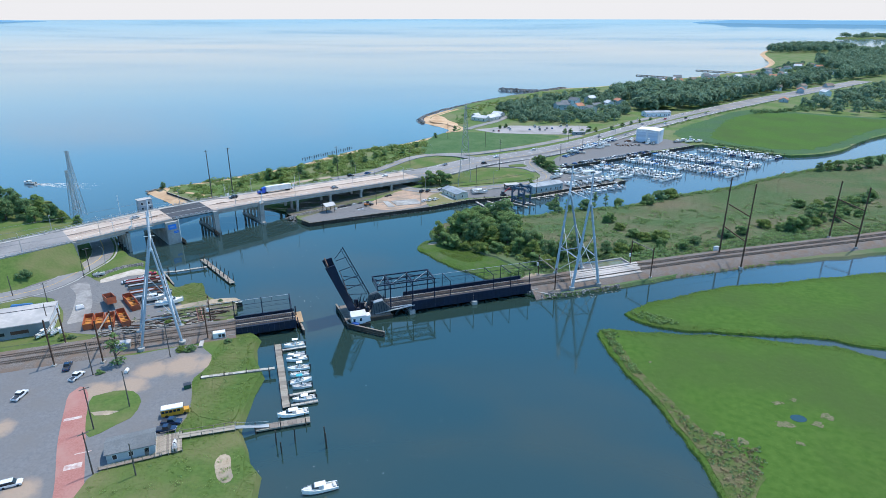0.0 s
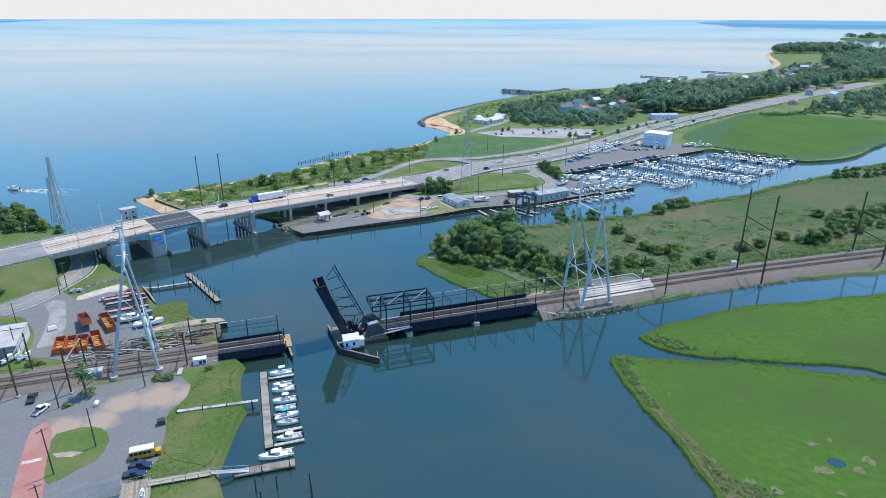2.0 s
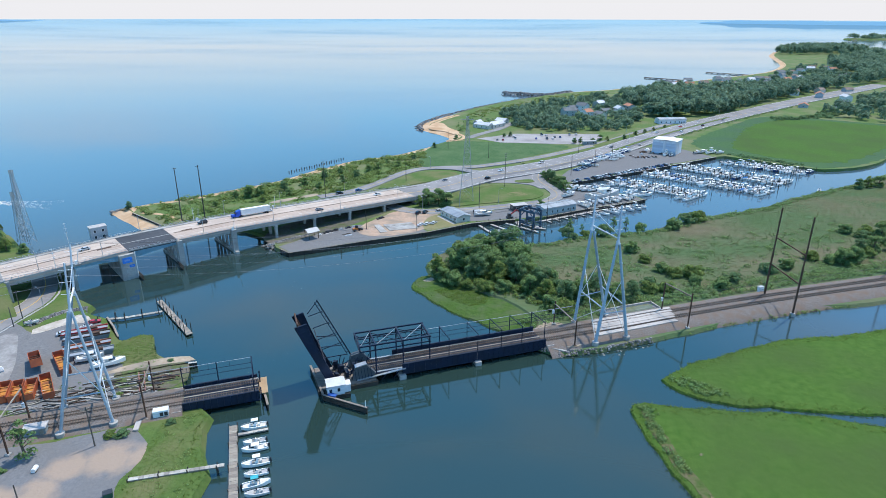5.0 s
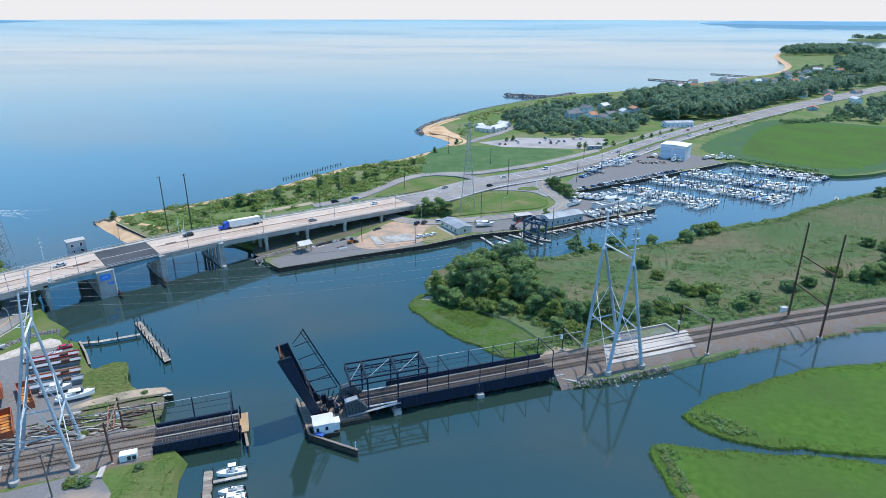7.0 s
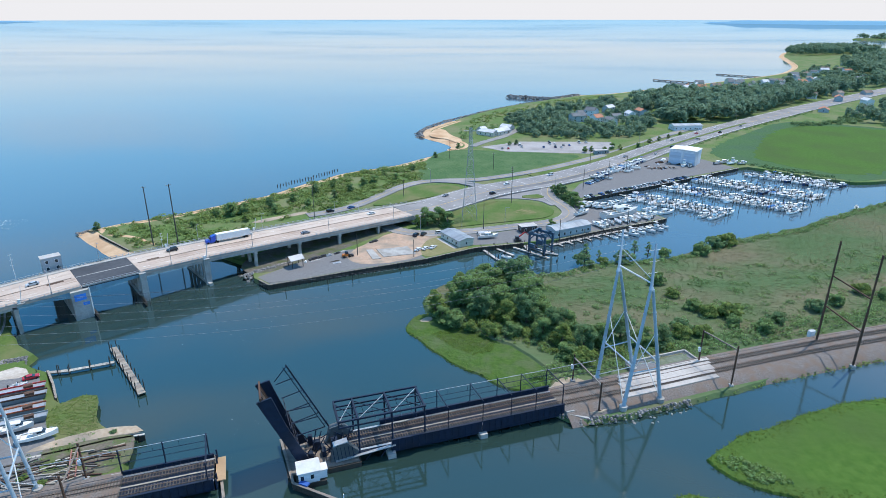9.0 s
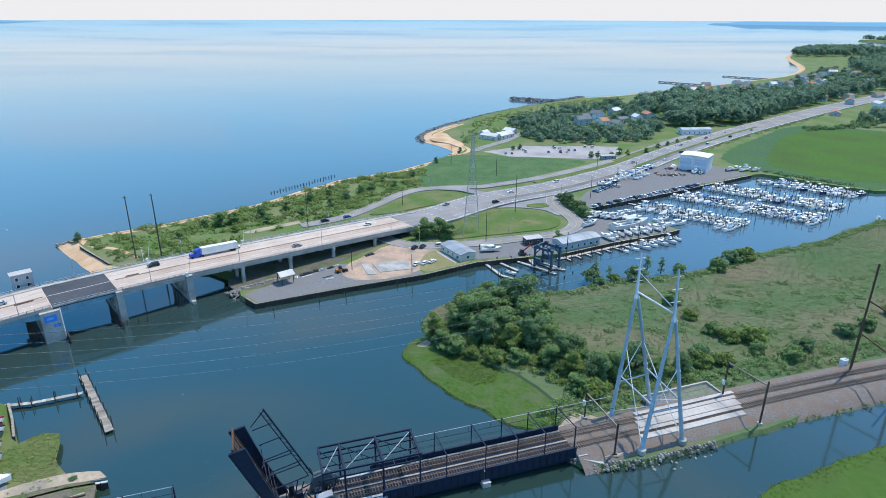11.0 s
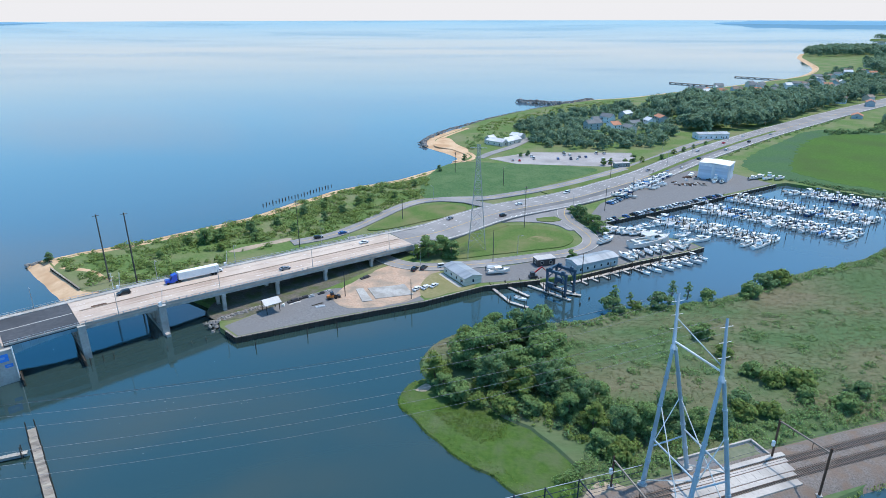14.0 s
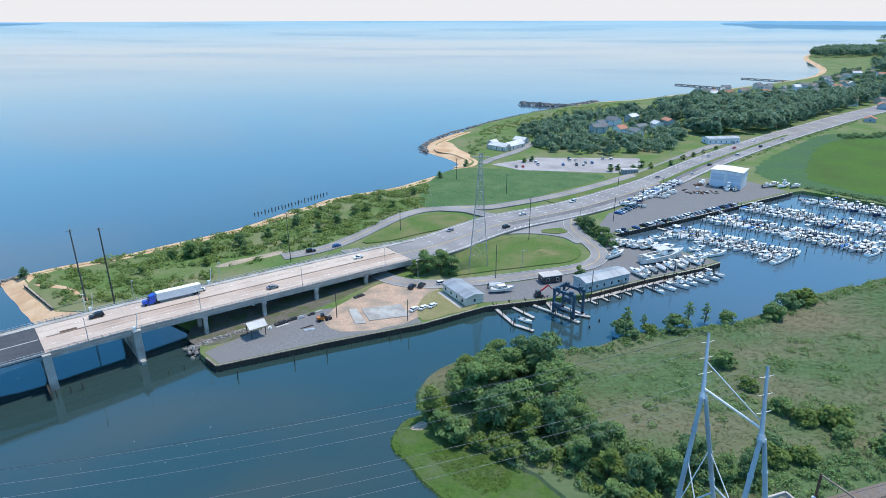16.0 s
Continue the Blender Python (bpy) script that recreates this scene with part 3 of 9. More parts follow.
patch("marina_apron", [(2, 357), (30, 363), (49, 369.5), (75, 385), (103, 399.5), (113.5, 406.5), (111, 411.5), (96, 423), (80, 433), (72, 445), (205, 534), (190, 562), (160, 570), (146, 556), (110, 520), (78, 480), (66, 452), (66, 424), (60, 404), (40, 388), (14, 376), (-6, 372)], 2.07, YARD_GREY, "grey gravel marina yard with parked boats", "yard", False)
patch("shoulder_dirt", [(-120, 388), (-116, 394), (-106, 402), (-97, 409), (-92, 410), (-95, 405), (-105, 397), (-114, 389)], 2.12, DIRT, "pale sandy shoulder beyond the bridge", "ground", True, 0.8)
patch("salt_meadow", [(-30, 488), (-34, 540), (-14, 588), (40, 584), (92, 572), (60, 534), (20, 500)], 2.10, surface("dark_meadow", (0.05, 0.11, 0.045), (0.085, 0.155, 0.06), 1.8, 0.9, bump=0.8, c=(0.10, 0.16, 0.07), big=8, spec=0.1), "dark green reed meadow behind the beach", "meadow", True, 1.0)
patch("parking_lot", [(12, 604), (49, 630), (132, 632), (130, 608), (103, 580), (33, 586)], 2.12, surface("pale_asphalt", (0.33, 0.31, 0.31), (0.40, 0.38, 0.37), 1.3, 0.9, bump=0.2, spec=0.2), "pale asphalt car park near the beach", "car park", False)
DARK_REEDS = surface("dark_marsh_reeds", (0.05, 0.11, 0.045), (0.075, 0.145, 0.055), 2.0, 0.9, bump=0.6, c=(0.06, 0.115, 0.06), big=12, spec=0.1)
patch("reed_belt_north", [(206, 575), (212, 602), (237, 637), (270, 676), (340, 748), (384, 746), (420, 722), (462, 700), (520, 680), (500, 648), (418, 600), (324, 519), (280, 498), (264, 503), (236, 528), (218, 548)], 2.08, DARK_REEDS, "dark reed belt round the northern marsh", "reeds", True, 3.0)
patch("marsh_north", [(236, 572), (252, 604), (276, 648), (310, 696), (350, 726), (388, 726), (422, 705), (455, 690), (480, 664), (410, 612), (325, 534), (286, 516), (262, 526), (244, 548)], 2.13, MARSH, "bright green salt marsh beyond the marina", "marsh", True, 6.0)
tip_sh, TIP_MARSH = sheet(smooth_line([(25, 232), (11.2, 235.5), (8.9, 238), (6.6, 241.2), (2.6, 243), (-0.4, 245.7), (-4.3, 250.2), (-8.5, 254.2), (-12, 257), (-15.6, 264), (-21.2, 271), (-20.3, 276.8), (-15.5, 283), (-4, 286), (8, 276), (22, 262), (34, 248), (33, 236)], True, 2), 0.5, 1.0, 0.9, 0.9)
structure("island_fringe", tip_sh, surface("fringe_grass", (0.045, 0.098, 0.020), (0.074, 0.132, 0.030), 1.4, 0.9, bump=0.8, c=(0.09, 0.125, 0.055), big=5, spec=0.1), "bright green marsh fringe of the island", "marsh")
patch("tip_sand", [(-16.8, 277.4), (-13.6, 281), (-11.8, 279.4), (-13.8, 277)], 0.58, DIRT, "small tan sand patch at the island tip", "ground", True, 0.4, 1.0)
patch("bank_dirt", [(28, 224), (34, 220), (44, 222), (40, 236), (33, 238), (28, 232)], 2.0, DIRT, "tan dirt bank at the bridge end", "ground", True, 0.6)
MUD = surface("marsh_mud", (0.13, 0.135, 0.075), (0.24, 0.205, 0.14), 0.5, 0.95, bump=0.6, c=(0.075, 0.115, 0.035), big=1.5, spec=0.1)
for k, (x, y, r) in enumerate(((100.1, 136.4, 1.9), (97.7, 143.6, 1.3), (94.8, 133.4, 2.0), (94.6, 125.4, 0.9), (109, 137.4, 1.5), (104.6, 134, 1.2), (103.2, 145.6, 0.8), (65.5, 166, 0.6), (69.4, 125.4, 1.6), (73.8, 128.6, 1.2), (79.4, 125.2, 1.3), (68, 135.6, 0.8))):
    patch("mud_pan", [(x + r * math.cos(a) * (1.2 + min(k, 1) * (0.4 * math.sin(3 * a + k) + 0.25 * math.sin(5 * a + 2 * k))), y + r * math.sin(a) * (0.95 + min(k, 1) * 0.4 * math.sin(2 * a + k))) for a in [j * math.pi / 8 for j in range(16)]], 0.66, MUD if k else WATER, "small bare mud pan in the marsh" if k else "small dark pool in the marsh", "mud" if k else "pool", True, 0.9 * min(k, 1), 0.6)


# ---- roads ----
def R(u, n, z=0.0):
    """A place on the road bridge: metres along and across from its creek-side edge, and over its deck."""
    ks = (-170, -100, -50, 0, 22, 44, 70, 93, 115, 138, 162, 185, 215, 250)
    zs = (6.0, 8.6, 10.5, 11.9, 12.6, 12.5, 12.0, 11.0, 10.0, 9.0, 7.9, 6.7, 5.0, 3.0)
    return Vector((-164 + 0.7286 * u - 0.685 * n, 262 + 0.685 * u + 0.7286 * n, float(np.interp(u, ks, zs)) + z))


BRIDGE_TURN = math.degrees(math.atan2(0.685, 0.7286))
WIDE = 24.5


def deck_piece(u0, u1, n0, n1, top, thick, step=6.0):
    sh, us = Shape(), list(np.arange(u0, u1, step)) + [u1]
    verts = []
    for u in us:
        verts += [R(u, n0, top), R(u, n1, top), R(u, n1, top - thick), R(u, n0, top - thick)]
    faces = [(0, 1, 2, 3)[::-1], tuple(4 * len(us) - 4 + j for j in (0, 1, 2, 3))]
    for i in range(len(us) - 1):
        k = 4 * i
        faces += [(k + j, k + (j + 1) % 4, k + 4 + (j + 1) % 4, k + 4 + j) for j in range(4)]
    return sh.add(verts, faces)


road_bridge = thing("road_bridge", pose(0, 0, 0), "long concrete road bridge with a bascule span", "bridge")
part("deck", deck_piece(-24, 22.2, 0, WIDE, 0, 0.9), DECK_CONCRETE, road_bridge, "pinkish concrete deck slab")
part("deck", deck_piece(44, 187, 0, WIDE, 0, 0.9), DECK_CONCRETE, road_bridge, "pinkish concrete deck slab")
part("bascule_leaf", deck_piece(22.3, 43.9, 0.3, WIDE - 0.3, -0.02, 0.7), DARK_ASPHALT, road_bridge, "dark asphalt bascule leaf")
part("leaf_stripe", deck_piece(22.5, 43.7, 11.7, 12.2, 0.03, 0.05), CONCRETE, road_bridge)
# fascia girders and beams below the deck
# Inner girders coloured dark asphalt, putting the under-deck shade into their colour.
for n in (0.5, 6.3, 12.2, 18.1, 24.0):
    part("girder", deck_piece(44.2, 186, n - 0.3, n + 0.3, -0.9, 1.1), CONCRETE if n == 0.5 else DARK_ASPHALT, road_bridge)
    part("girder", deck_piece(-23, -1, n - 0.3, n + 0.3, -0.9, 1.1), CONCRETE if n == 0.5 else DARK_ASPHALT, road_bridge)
for u0, u1 in ((0.5, 19.0), (24.5, 43.5)):
    for n in (0.8, 8.0, 16.5, 23.7):
        sh, us = Shape(), np.linspace(u0, u1, 9)
        verts = []
        for u in us:
            f = (u - u0) / (u1 - u0)
            depth = 1.3 + 1.9 * (1 - f if u0 > 20 else f) ** 2
            for dn, dz in ((-0.25, -0.75), (0.25, -0.75), (0.25, -0.75 - depth), (-0.25, -0.75 - depth)):
                verts.append(R(u, n + dn, dz))
        faces = [(3, 2, 1, 0), tuple(4 * len(us) - 4 + j for j in range(4))]
        for i in range(len(us) - 1):
            faces += [(4 * i + j, 4 * i + (j + 1) % 4, 4 * i + 4 + (j + 1) % 4, 4 * i + 4 + j) for j in range(4)]
        part("arched_girder", sh.add(verts, faces), BLUE_STEEL, road_bridge, "blue painted steel girder")
        if n == 0.8:
            for u in us[1:-1]:
                f = (u - u0) / (u1 - u0)
                depth = 1.3 + 1.9 * (1 - f if u0 > 20 else f) ** 2
                part("stiffener", Shape().beam(R(u, n - 0.3, -0.8), R(u, n - 0.3, -0.7 - depth), 0.16), BLUE_STEEL, road_bridge)


def pier(u, columns, base, width=1.3):
    ob = thing("bridge_pier", pose(0, 0, 0), "grey concrete bridge pier with square columns", "bridge pier", "road bridge piers")
    top = R(u, 0).z - 2.0
    a, b = R(u, -0.2), R(u, WIDE + 0.2)
    cap = Shape().beam((a.x, a.y, top - 0.5), (b.x, b.y, top - 0.5), 1.5, 1.2)
    part("cap_beam", cap, CONCRETE, ob)
    for n in columns:
        p = R(u, n)
        part("column", Shape().box(p.x, p.y, base, width, width, top - base - 1.0, BRIDGE_TURN), CONCRETE, ob)
    return ob


for u, base, cols in ((0, -1, (1, 6, 11, 16, 21)), (93, -1, (0.8, 8, 16, 23.5)), (115.5, 1.8, (0.8, 12, 23.5)), (138, 1.8, (0.8, 12, 23.5)), (162, 1.8, (0.8, 12, 23.5))):
    pier(u, cols, base)
for u in (44, 70):
    ob = pier(u, (4.5, 9.3, 14.1, 18.9, 23.7), -1, 0.95)
    a, b = R(u, -3.4 if u == 70 else -1), R(u, 25)
    part("foot_wall", Shape().beam((a.x, a.y, 0.2), (b.x, b.y, 0.2), 1.6, 1.8), CONCRETE, ob)
    p, q = R(u, -0.6, -0.2), R(u, -0.6)
    part("end_column", Shape().box(p.x, p.y, -1, 2.4, 1.6, p.z + 1.2, BRIDGE_TURN), CONCRETE, ob)
# the wide bascule pier with its blue painted patches
bp = thing("bascule_pier", pose(0, 0, 0), "wide grey concrete bascule pier with blue patches", "bridge pier")
m0 = R(20.8, 11.5)
part("pier_wall", Shape().box(m0.x, m0.y, -1, 6.2, 26.5, m0.z + 0.2, BRIDGE_TURN), CONCRETE, bp)
BLUE_PAINT = surface("bright_blue_paint", (0.03, 0.22, 0.75), (0.05, 0.30, 0.85), 0.8, 0.7, bump=0.1)
PATCH_PALE = surface("pale_blue_paint", (0.18, 0.36, 0.72), (0.26, 0.46, 0.8), 0.8, 0.7, bump=0.1)
for u, z, w, h in ((20.6, -4.6, 4.0, 2.6), (22.2, -6.9, 2.2, 1.2)):
    p = R(u, -1.83, z)
    part("paint_patch", Shape().box(p.x, p.y, p.z, w, 0.06, h, BRIDGE_TURN), BLUE_PAINT, bp)
    part("paint_bar", Shape().box(p.x - 0.03, p.y - 0.03, p.z + h * 0.35, w * 0.55, 0.06, h * 0.3, BRIDGE_TURN), PATCH_PALE, bp)
ladder = Shape()
p = R(24.0, -1.95, 0)
ladder.beam((p.x, p.y, 1), (p.x, p.y, p.z), 0.3)
part("conduit", ladder, WHITE_PAINT, bp)
# abutments
for u, z0 in ((-23.5, 1), (186.5, 1.5)):
    m0 = R(u, WIDE / 2)
    structure("abutment_west" if u < 0 else "abutment_east", Shape().box(m0.x, m0.y, z0, 1.6, WIDE + 1.5, m0.z - z0 - 0.05, BRIDGE_TURN), CONCRETE, "grey concrete bridge abutment wall", "abutment")

# parapets and railings
for n, side in ((0.12, "creek"), (WIDE - 0.12, "bay")):
    rail = thing("bridge_railing", pose(0, 0, 0), "low concrete kerb with galvanised metal railing", "railing", "bridge railings")
    for u0, u1 in ((-60, 21.8), (22.4, 43.8), (44.2, 200)):
        part("kerb", deck_piece(u0, u1, n - 0.22, n + 0.22, 0.45, 0.6), CONCRETE, rail)
        part("top_bar", deck_piece(u0, u1, n - 0.07, n + 0.07, 1.15, 0.1), GALV, rail)
    for u in np.arange(-60, 200, 2.4):
        p = R(u, n, 0.42)
        part("post", Shape().box(p.x, p.y, p.z, 0.22, 0.2, 0.75, BRIDGE_TURN), GALV, rail)
# far footway and median
structure("bridge_footway", deck_piece(-60, 205, WIDE - 2.6, WIDE - 0.4, 0.2, 0.25), CONCRETE, "raised pale concrete footway on the bridge", "footway")
part("median", deck_piece(46, 186, 12.0, 12.5, 0.16, 0.3), surface("stained_median", (0.22, 0.17, 0.13), (0.34, 0.27, 0.2), 0.8, 0.9, bump=0.2), road_bridge, "rust-stained median strip")
part("median", deck_piece(-24, 21, 12.0, 12.5, 0.16, 0.3), surface("stained_median_dark", (0.22, 0.17, 0.13), (0.30, 0.24, 0.19), 0.8, 0.9, bump=0.2), road_bridge, "rust-stained median strip")
for n in (6.2, 18.0):
    for u in np.arange(46, 184, 9):
        part("lane_dash", deck_piece(u, u + 3, n - 0.08, n + 0.08, 0.012, 0.012), WHITE_PAINT, road_bridge)
    for u in np.arange(-22, 16, 9):
        part("lane_dash", deck_piece(u, u + 3, n - 0.08, n + 0.08, 0.012, 0.012), WHITE_PAINT, road_bridge)
# dark expansion joints
for u in (1, 70, 93, 115.5, 138, 162, 186):
    part("joint", deck_piece(u - 0.07, u + 0.07, 0.4, WIDE - 2.8, 0.008, 0.01), CONCRETE, road_bridge)
# worn traffic lanes, paler on the bay side
LANE_WORN = surface("worn_lane_concrete", (0.42, 0.325, 0.265), (0.50, 0.40, 0.335), 0.9, 0.9, bump=0.15, c=(0.36, 0.275, 0.22), big=16, spec=0.2)
LANE_PALE = surface("pale_lane_concrete", (0.50, 0.415, 0.35), (0.57, 0.485, 0.415), 0.9, 0.9, bump=0.15, c=(0.45, 0.365, 0.305), big=16, spec=0.2)
for u0, u1 in ((-23.8, 21.9), (44.2, 186.8)):
    for n0, n1, mt in ((1.2, 2.6, LANE_WORN), (3.4, 4.4, LANE_PALE), (7.2, 8.2, LANE_WORN), (9.0, 11.6, LANE_WORN), (13.2, 16.8, LANE_PALE), (18.6, 21.2, LANE_PALE)):
        part("worn_lane", deck_piece(u0, u1, n0, n1, 0.005, 0.004), mt, road_bridge)
# dark patches of machinery gratings beside the leaf
for u, n, l in ((12, 11.4, 6.0), (50, 13.4, 5.0)):
    part("grating", deck_piece(u, u + l, n - 0.7, n + 0.7, 0.06, 0.06), RUST, road_bridge, "rusty drain grating")

# approach fill, west and east
west_fill = Shape()
for u0, u1 in ((-170, -24),):
    us = list(np.arange(u0, u1, 8)) + [u1]
    verts = []
    for u in us:
        e = 16.0
        lowa, lowb = R(u, -e), R(u, WIDE + e)
        verts += [(lowa.x, lowa.y, 1.9), R(u, 0, -0.12), R(u, WIDE, -0.12), (lowb.x, lowb.y, 1.9)]
    west_fill.add(verts, [(4 * i + j + 1, 4 * i + j, 4 * i + 4 + j, 4 * i + 5 + j) for i in range(len(us) - 1) for j in range(3)] + [(len(verts) - 1, len(verts) - 2, len(verts) - 3, len(verts) - 4)])
structure("embankment_west", west_fill, LAWN, "grassy slope of the road embankment", "embankment")
structure("road_west", deck_piece(-170, -24.2, 0, WIDE, 0, 0.6), ASPHALT, "asphalt approach road on the embankment", "road")
east_fill = Shape()
us = list(np.arange(187.5, 252, 8)) + [252]
verts = []
for u in us:
    e = max(1.0, (R(u, 0).z - 2) * 1.6)
    lowa, lowb = R(u, -e), R(u, WIDE + e)
    verts += [(lowa.x, lowa.y, 1.9), R(u, 0, -0.12), R(u, WIDE, -0.12), (lowb.x, lowb.y, 1.9)]
east_fill.add(verts, [(4 * i + j + 1, 4 * i + j, 4 * i + 4 + j, 4 * i + 5 + j) for i in range(len(us) - 1) for j in range(3)] + [(3, 2, 1, 0)])
structure("embankment_east", east_fill, LAWN, "grassy slope of the road embankment", "embankment")

# the highway inland
end_c = R(187.5, WIDE / 2, -0.02)
MAIN = smooth_line([tuple(end_c), tuple(R(212, 12.2, 0)), (13, 455, 3.3), (58, 487, 2.9), (92, 518, 2.6), (126, 553, 2.5), (176, 613, 2.5), (266, 710, 2.5), (345, 787, 2.5), (444, 881, 2.5), (700, 1110, 2.5)], False, 5)
main_road = thing("highway_road", pose(0, 0, 0), "grey asphalt highway with painted lanes", "road", kind="structure")
part("carriageway", ribbon(MAIN, 27.5, None, 0.6), ASPHALT, main_road)
for d in (-13.4, 13.4):
    part("kerb", ribbon([q + Vector((0, 0, 0.16)) for q in offset(MAIN, d)], 0.5, None, 0.5), CONCRETE, main_road)
part("centre_line", ribbon([q + Vector((0, 0, 0.02)) for q in offset(MAIN, -1.5)], 0.35, None, 0.02), YELLOW_PAINT, main_road)
part("turn_lane", ribbon([q + Vector((0, 0, 0.012)) for q in offset(MAIN[14:70], -4.5)], 4.6, None, 0.012), surface("patched_asphalt", (0.15, 0.15, 0.155), (0.21, 0.21, 0.21), 1.3, 0.9, bump=0.2, spec=0.2), main_road, "darker asphalt turning lane")
for d in (9.0, 5.0, -8.2, 1.8):
    for p, a in along(offset(MAIN, d), 11)[2:46]:
        part("lane_dash", Shape().box(p.x, p.y, p.z + 0.004, 3.2, 0.19, 0.016, a), WHITE_PAINT, main_road)
for d in (12.4, -12.2):
    part("edge_line", ribbon([q + Vector((0, 0, 0.02)) for q in offset(MAIN, d)], 0.25, None, 0.02), WHITE_PAINT, main_road)
part("median", ribbon([q + Vector((0, 0, 0.12)) for q in offset(MAIN, -1.5) if 548 < q.y < 742], 3.2, None, 0.3), LAWN, main_road, "mown grass median strip")
# grass verge and frontage road beside it
FRONT = smooth_line([(-92, 402, 2.35), (-77, 412, 2.35), (-66, 425, 2.4), (-55, 446, 2.4), (-45, 465, 2.5), (-33, 479, 2.5), (-15, 485, 2.6), (1, 487, 2.6), (14, 491, 2.6), (56, 519, 2.6), (100, 560, 2.5), (138, 601, 2.4), (190, 664, 2.4), (240, 718, 2.4)], False, 4)
structure("frontage_road", ribbon(FRONT, 8.0, None, 0.5), ASPHALT, "narrow grey frontage road beside the highway", "road")
structure("frontage_line", ribbon([q + Vector((0, 0, 0.02)) for q in FRONT], 0.3, None, 0.02), YELLOW_PAINT, "faded yellow line on the frontage road", "road marking")
verge = [q for q in offset(MAIN, 18.4)[10:60]]
structure("verge", ribbon([Vector((q.x, q.y, 2.46)) for q in verge if q.y > 500], 8.0, None, 0.4), LAWN, "dry grass verge between two roads", "verge")
# ramp loops and grass ovals
patch("oval_far", [(-57, 424), (-48, 448), (-37, 466), (-22, 473), (-8, 471), (-4, 463), (-14, 450), (-30, 438), (-44, 427)], 2.5, LAWN, "mown green oval inside the ramp loop", "lawn")
structure("ramp_link", ribbon(smooth_line([(-22, 483.5, 2.62), (-6, 481, 2.7), (4, 474, 2.85), (16, 466, 3.05)], False, 3), 8.0, None, 0.4), ASPHALT, "short grey slip road joining the highway", "road")
patch("junction_apron", [(2, 432), (20, 441), (36, 441), (47, 436), (52, 428), (58, 434), (56, 458), (46, 464), (30, 456), (14, 446), (-2, 434)], 2.43, ASPHALT, "grey asphalt apron of the road junction", "road")
patch("oval_near", [(-14, 384), (-10, 408), (4, 426), (18, 434), (30, 436), (42, 433), (51, 422), (52, 414), (46, 404), (31, 398), (11, 391)], 2.45, LAWN, "mown green oval with a dry patch", "lawn")
patch("oval_dry", [(28, 414), (33, 418), (40, 416), (42, 411), (34, 409)], 2.46, surface("worn_turf", (0.13, 0.15, 0.06), (0.25, 0.215, 0.115), 1.6, 0.95, bump=0.3, c=(0.10, 0.14, 0.045), big=3, spec=0.1), "dry tan patch in the mown oval", "lawn", True, 0.8)
patch("traffic_island", [(36, 447), (47, 451), (50, 446), (45, 442), (36, 443)], 2.75, LAWN, "small grass traffic island", "lawn")
LOOP = smooth_line([(56, 472, 2.7), (53, 456, 2.6), (54, 443, 2.5), (59, 428, 2.4), (61, 414, 2.4), (56, 402, 2.35), (45, 394, 2.3), (30, 388, 2.3), (8, 380, 2.25), (-18, 374, 2.25), (-36, 378, 2.2), (-52, 396, 2.2), (-62, 414, 2.3)], False, 3)
structure("club_drive", ribbon(smooth_line([(56, 702, 2.3), (50, 690, 2.3), (34, 654, 2.3), (15.5, 627, 2.3), (4, 606, 2.3)], False, 4), 7.5, None, 0.3), ASPHALT, "grey drive to the beach club", "road")
structure("loop_road", ribbon(LOOP, 8.0, None, 0.35), ASPHALT, "curved grey loop road to the marina", "road")
structure("loop_kerb", ribbon([q + Vector((0, 0, 0.14)) for q in offset(LOOP, -4.1)], 0.4, None, 0.4), CONCRETE, "pale concrete kerb of the loop road", "kerb")
structure("loop_kerb_outer", ribbon([q + Vector((0, 0, 0.14)) for q in offset(LOOP, 4.1)], 0.4, None, 0.4), CONCRETE, "pale concrete kerb of the loop road", "kerb")
structure("loop_line", ribbon([q + Vector((0, 0, 0.02)) for q in LOOP], 0.3, None, 0.02), YELLOW_PAINT, "yellow line on the loop road", "road marking")
# access road under the bridge, west
ACCESS = smooth_line([(-250, 150, 2.12), (-215, 186, 2.12), (-184, 208, 2.12), (-175, 219, 2.12), (-173, 234, 2.12), (-172, 248, 2.12), (-178, 262, 2.12), (-190, 278, 2.12)], False, 4)
structure("access_road", ribbon(ACCESS, 9.5, None, 0.2), ASPHALT, "grey access road passing under the bridge", "road")
structure("access_line", ribbon([q + Vector((0, 0, 0.02)) for q in ACCESS], 0.35, None, 0.02), YELLOW_PAINT, "faded yellow line on the access road", "road marking")
structure("access_kerb", ribbon([q + Vector((0, 0, 0.12)) for q in offset(ACCESS, 4.9)], 0.35, None, 0.3), CONCRETE, "pale kerb along the access road", "kerb")
structure("access_walk", ribbon([q + Vector((0, 0, 0.05)) for q in offset(ACCESS, -6.0)], 0.7, None, 0.3), CONCRETE, "pale concrete footpath along the access road", "footpath")
# zebra hatching near the island
for k in range(5):
    m = Shape().box(21.5 + 3.0 * k, 446.6 + 2.1 * k, 3.27 - 0.03 * k, 3.6, 0.4, 0.03, 75)
    tagged(part("road_marking", m, WHITE_PAINT), "white diagonal hatching on the highway", "road marking", "highway hatching")


# ---- railway ----
def T(s, k, z):
    """A place by the railway bridge: metres along it from its west end, across it, and up."""
    return Vector((-83 + 0.936 * s - 0.352 * k, 182.5 + 0.352 * s + 0.936 * k, z))


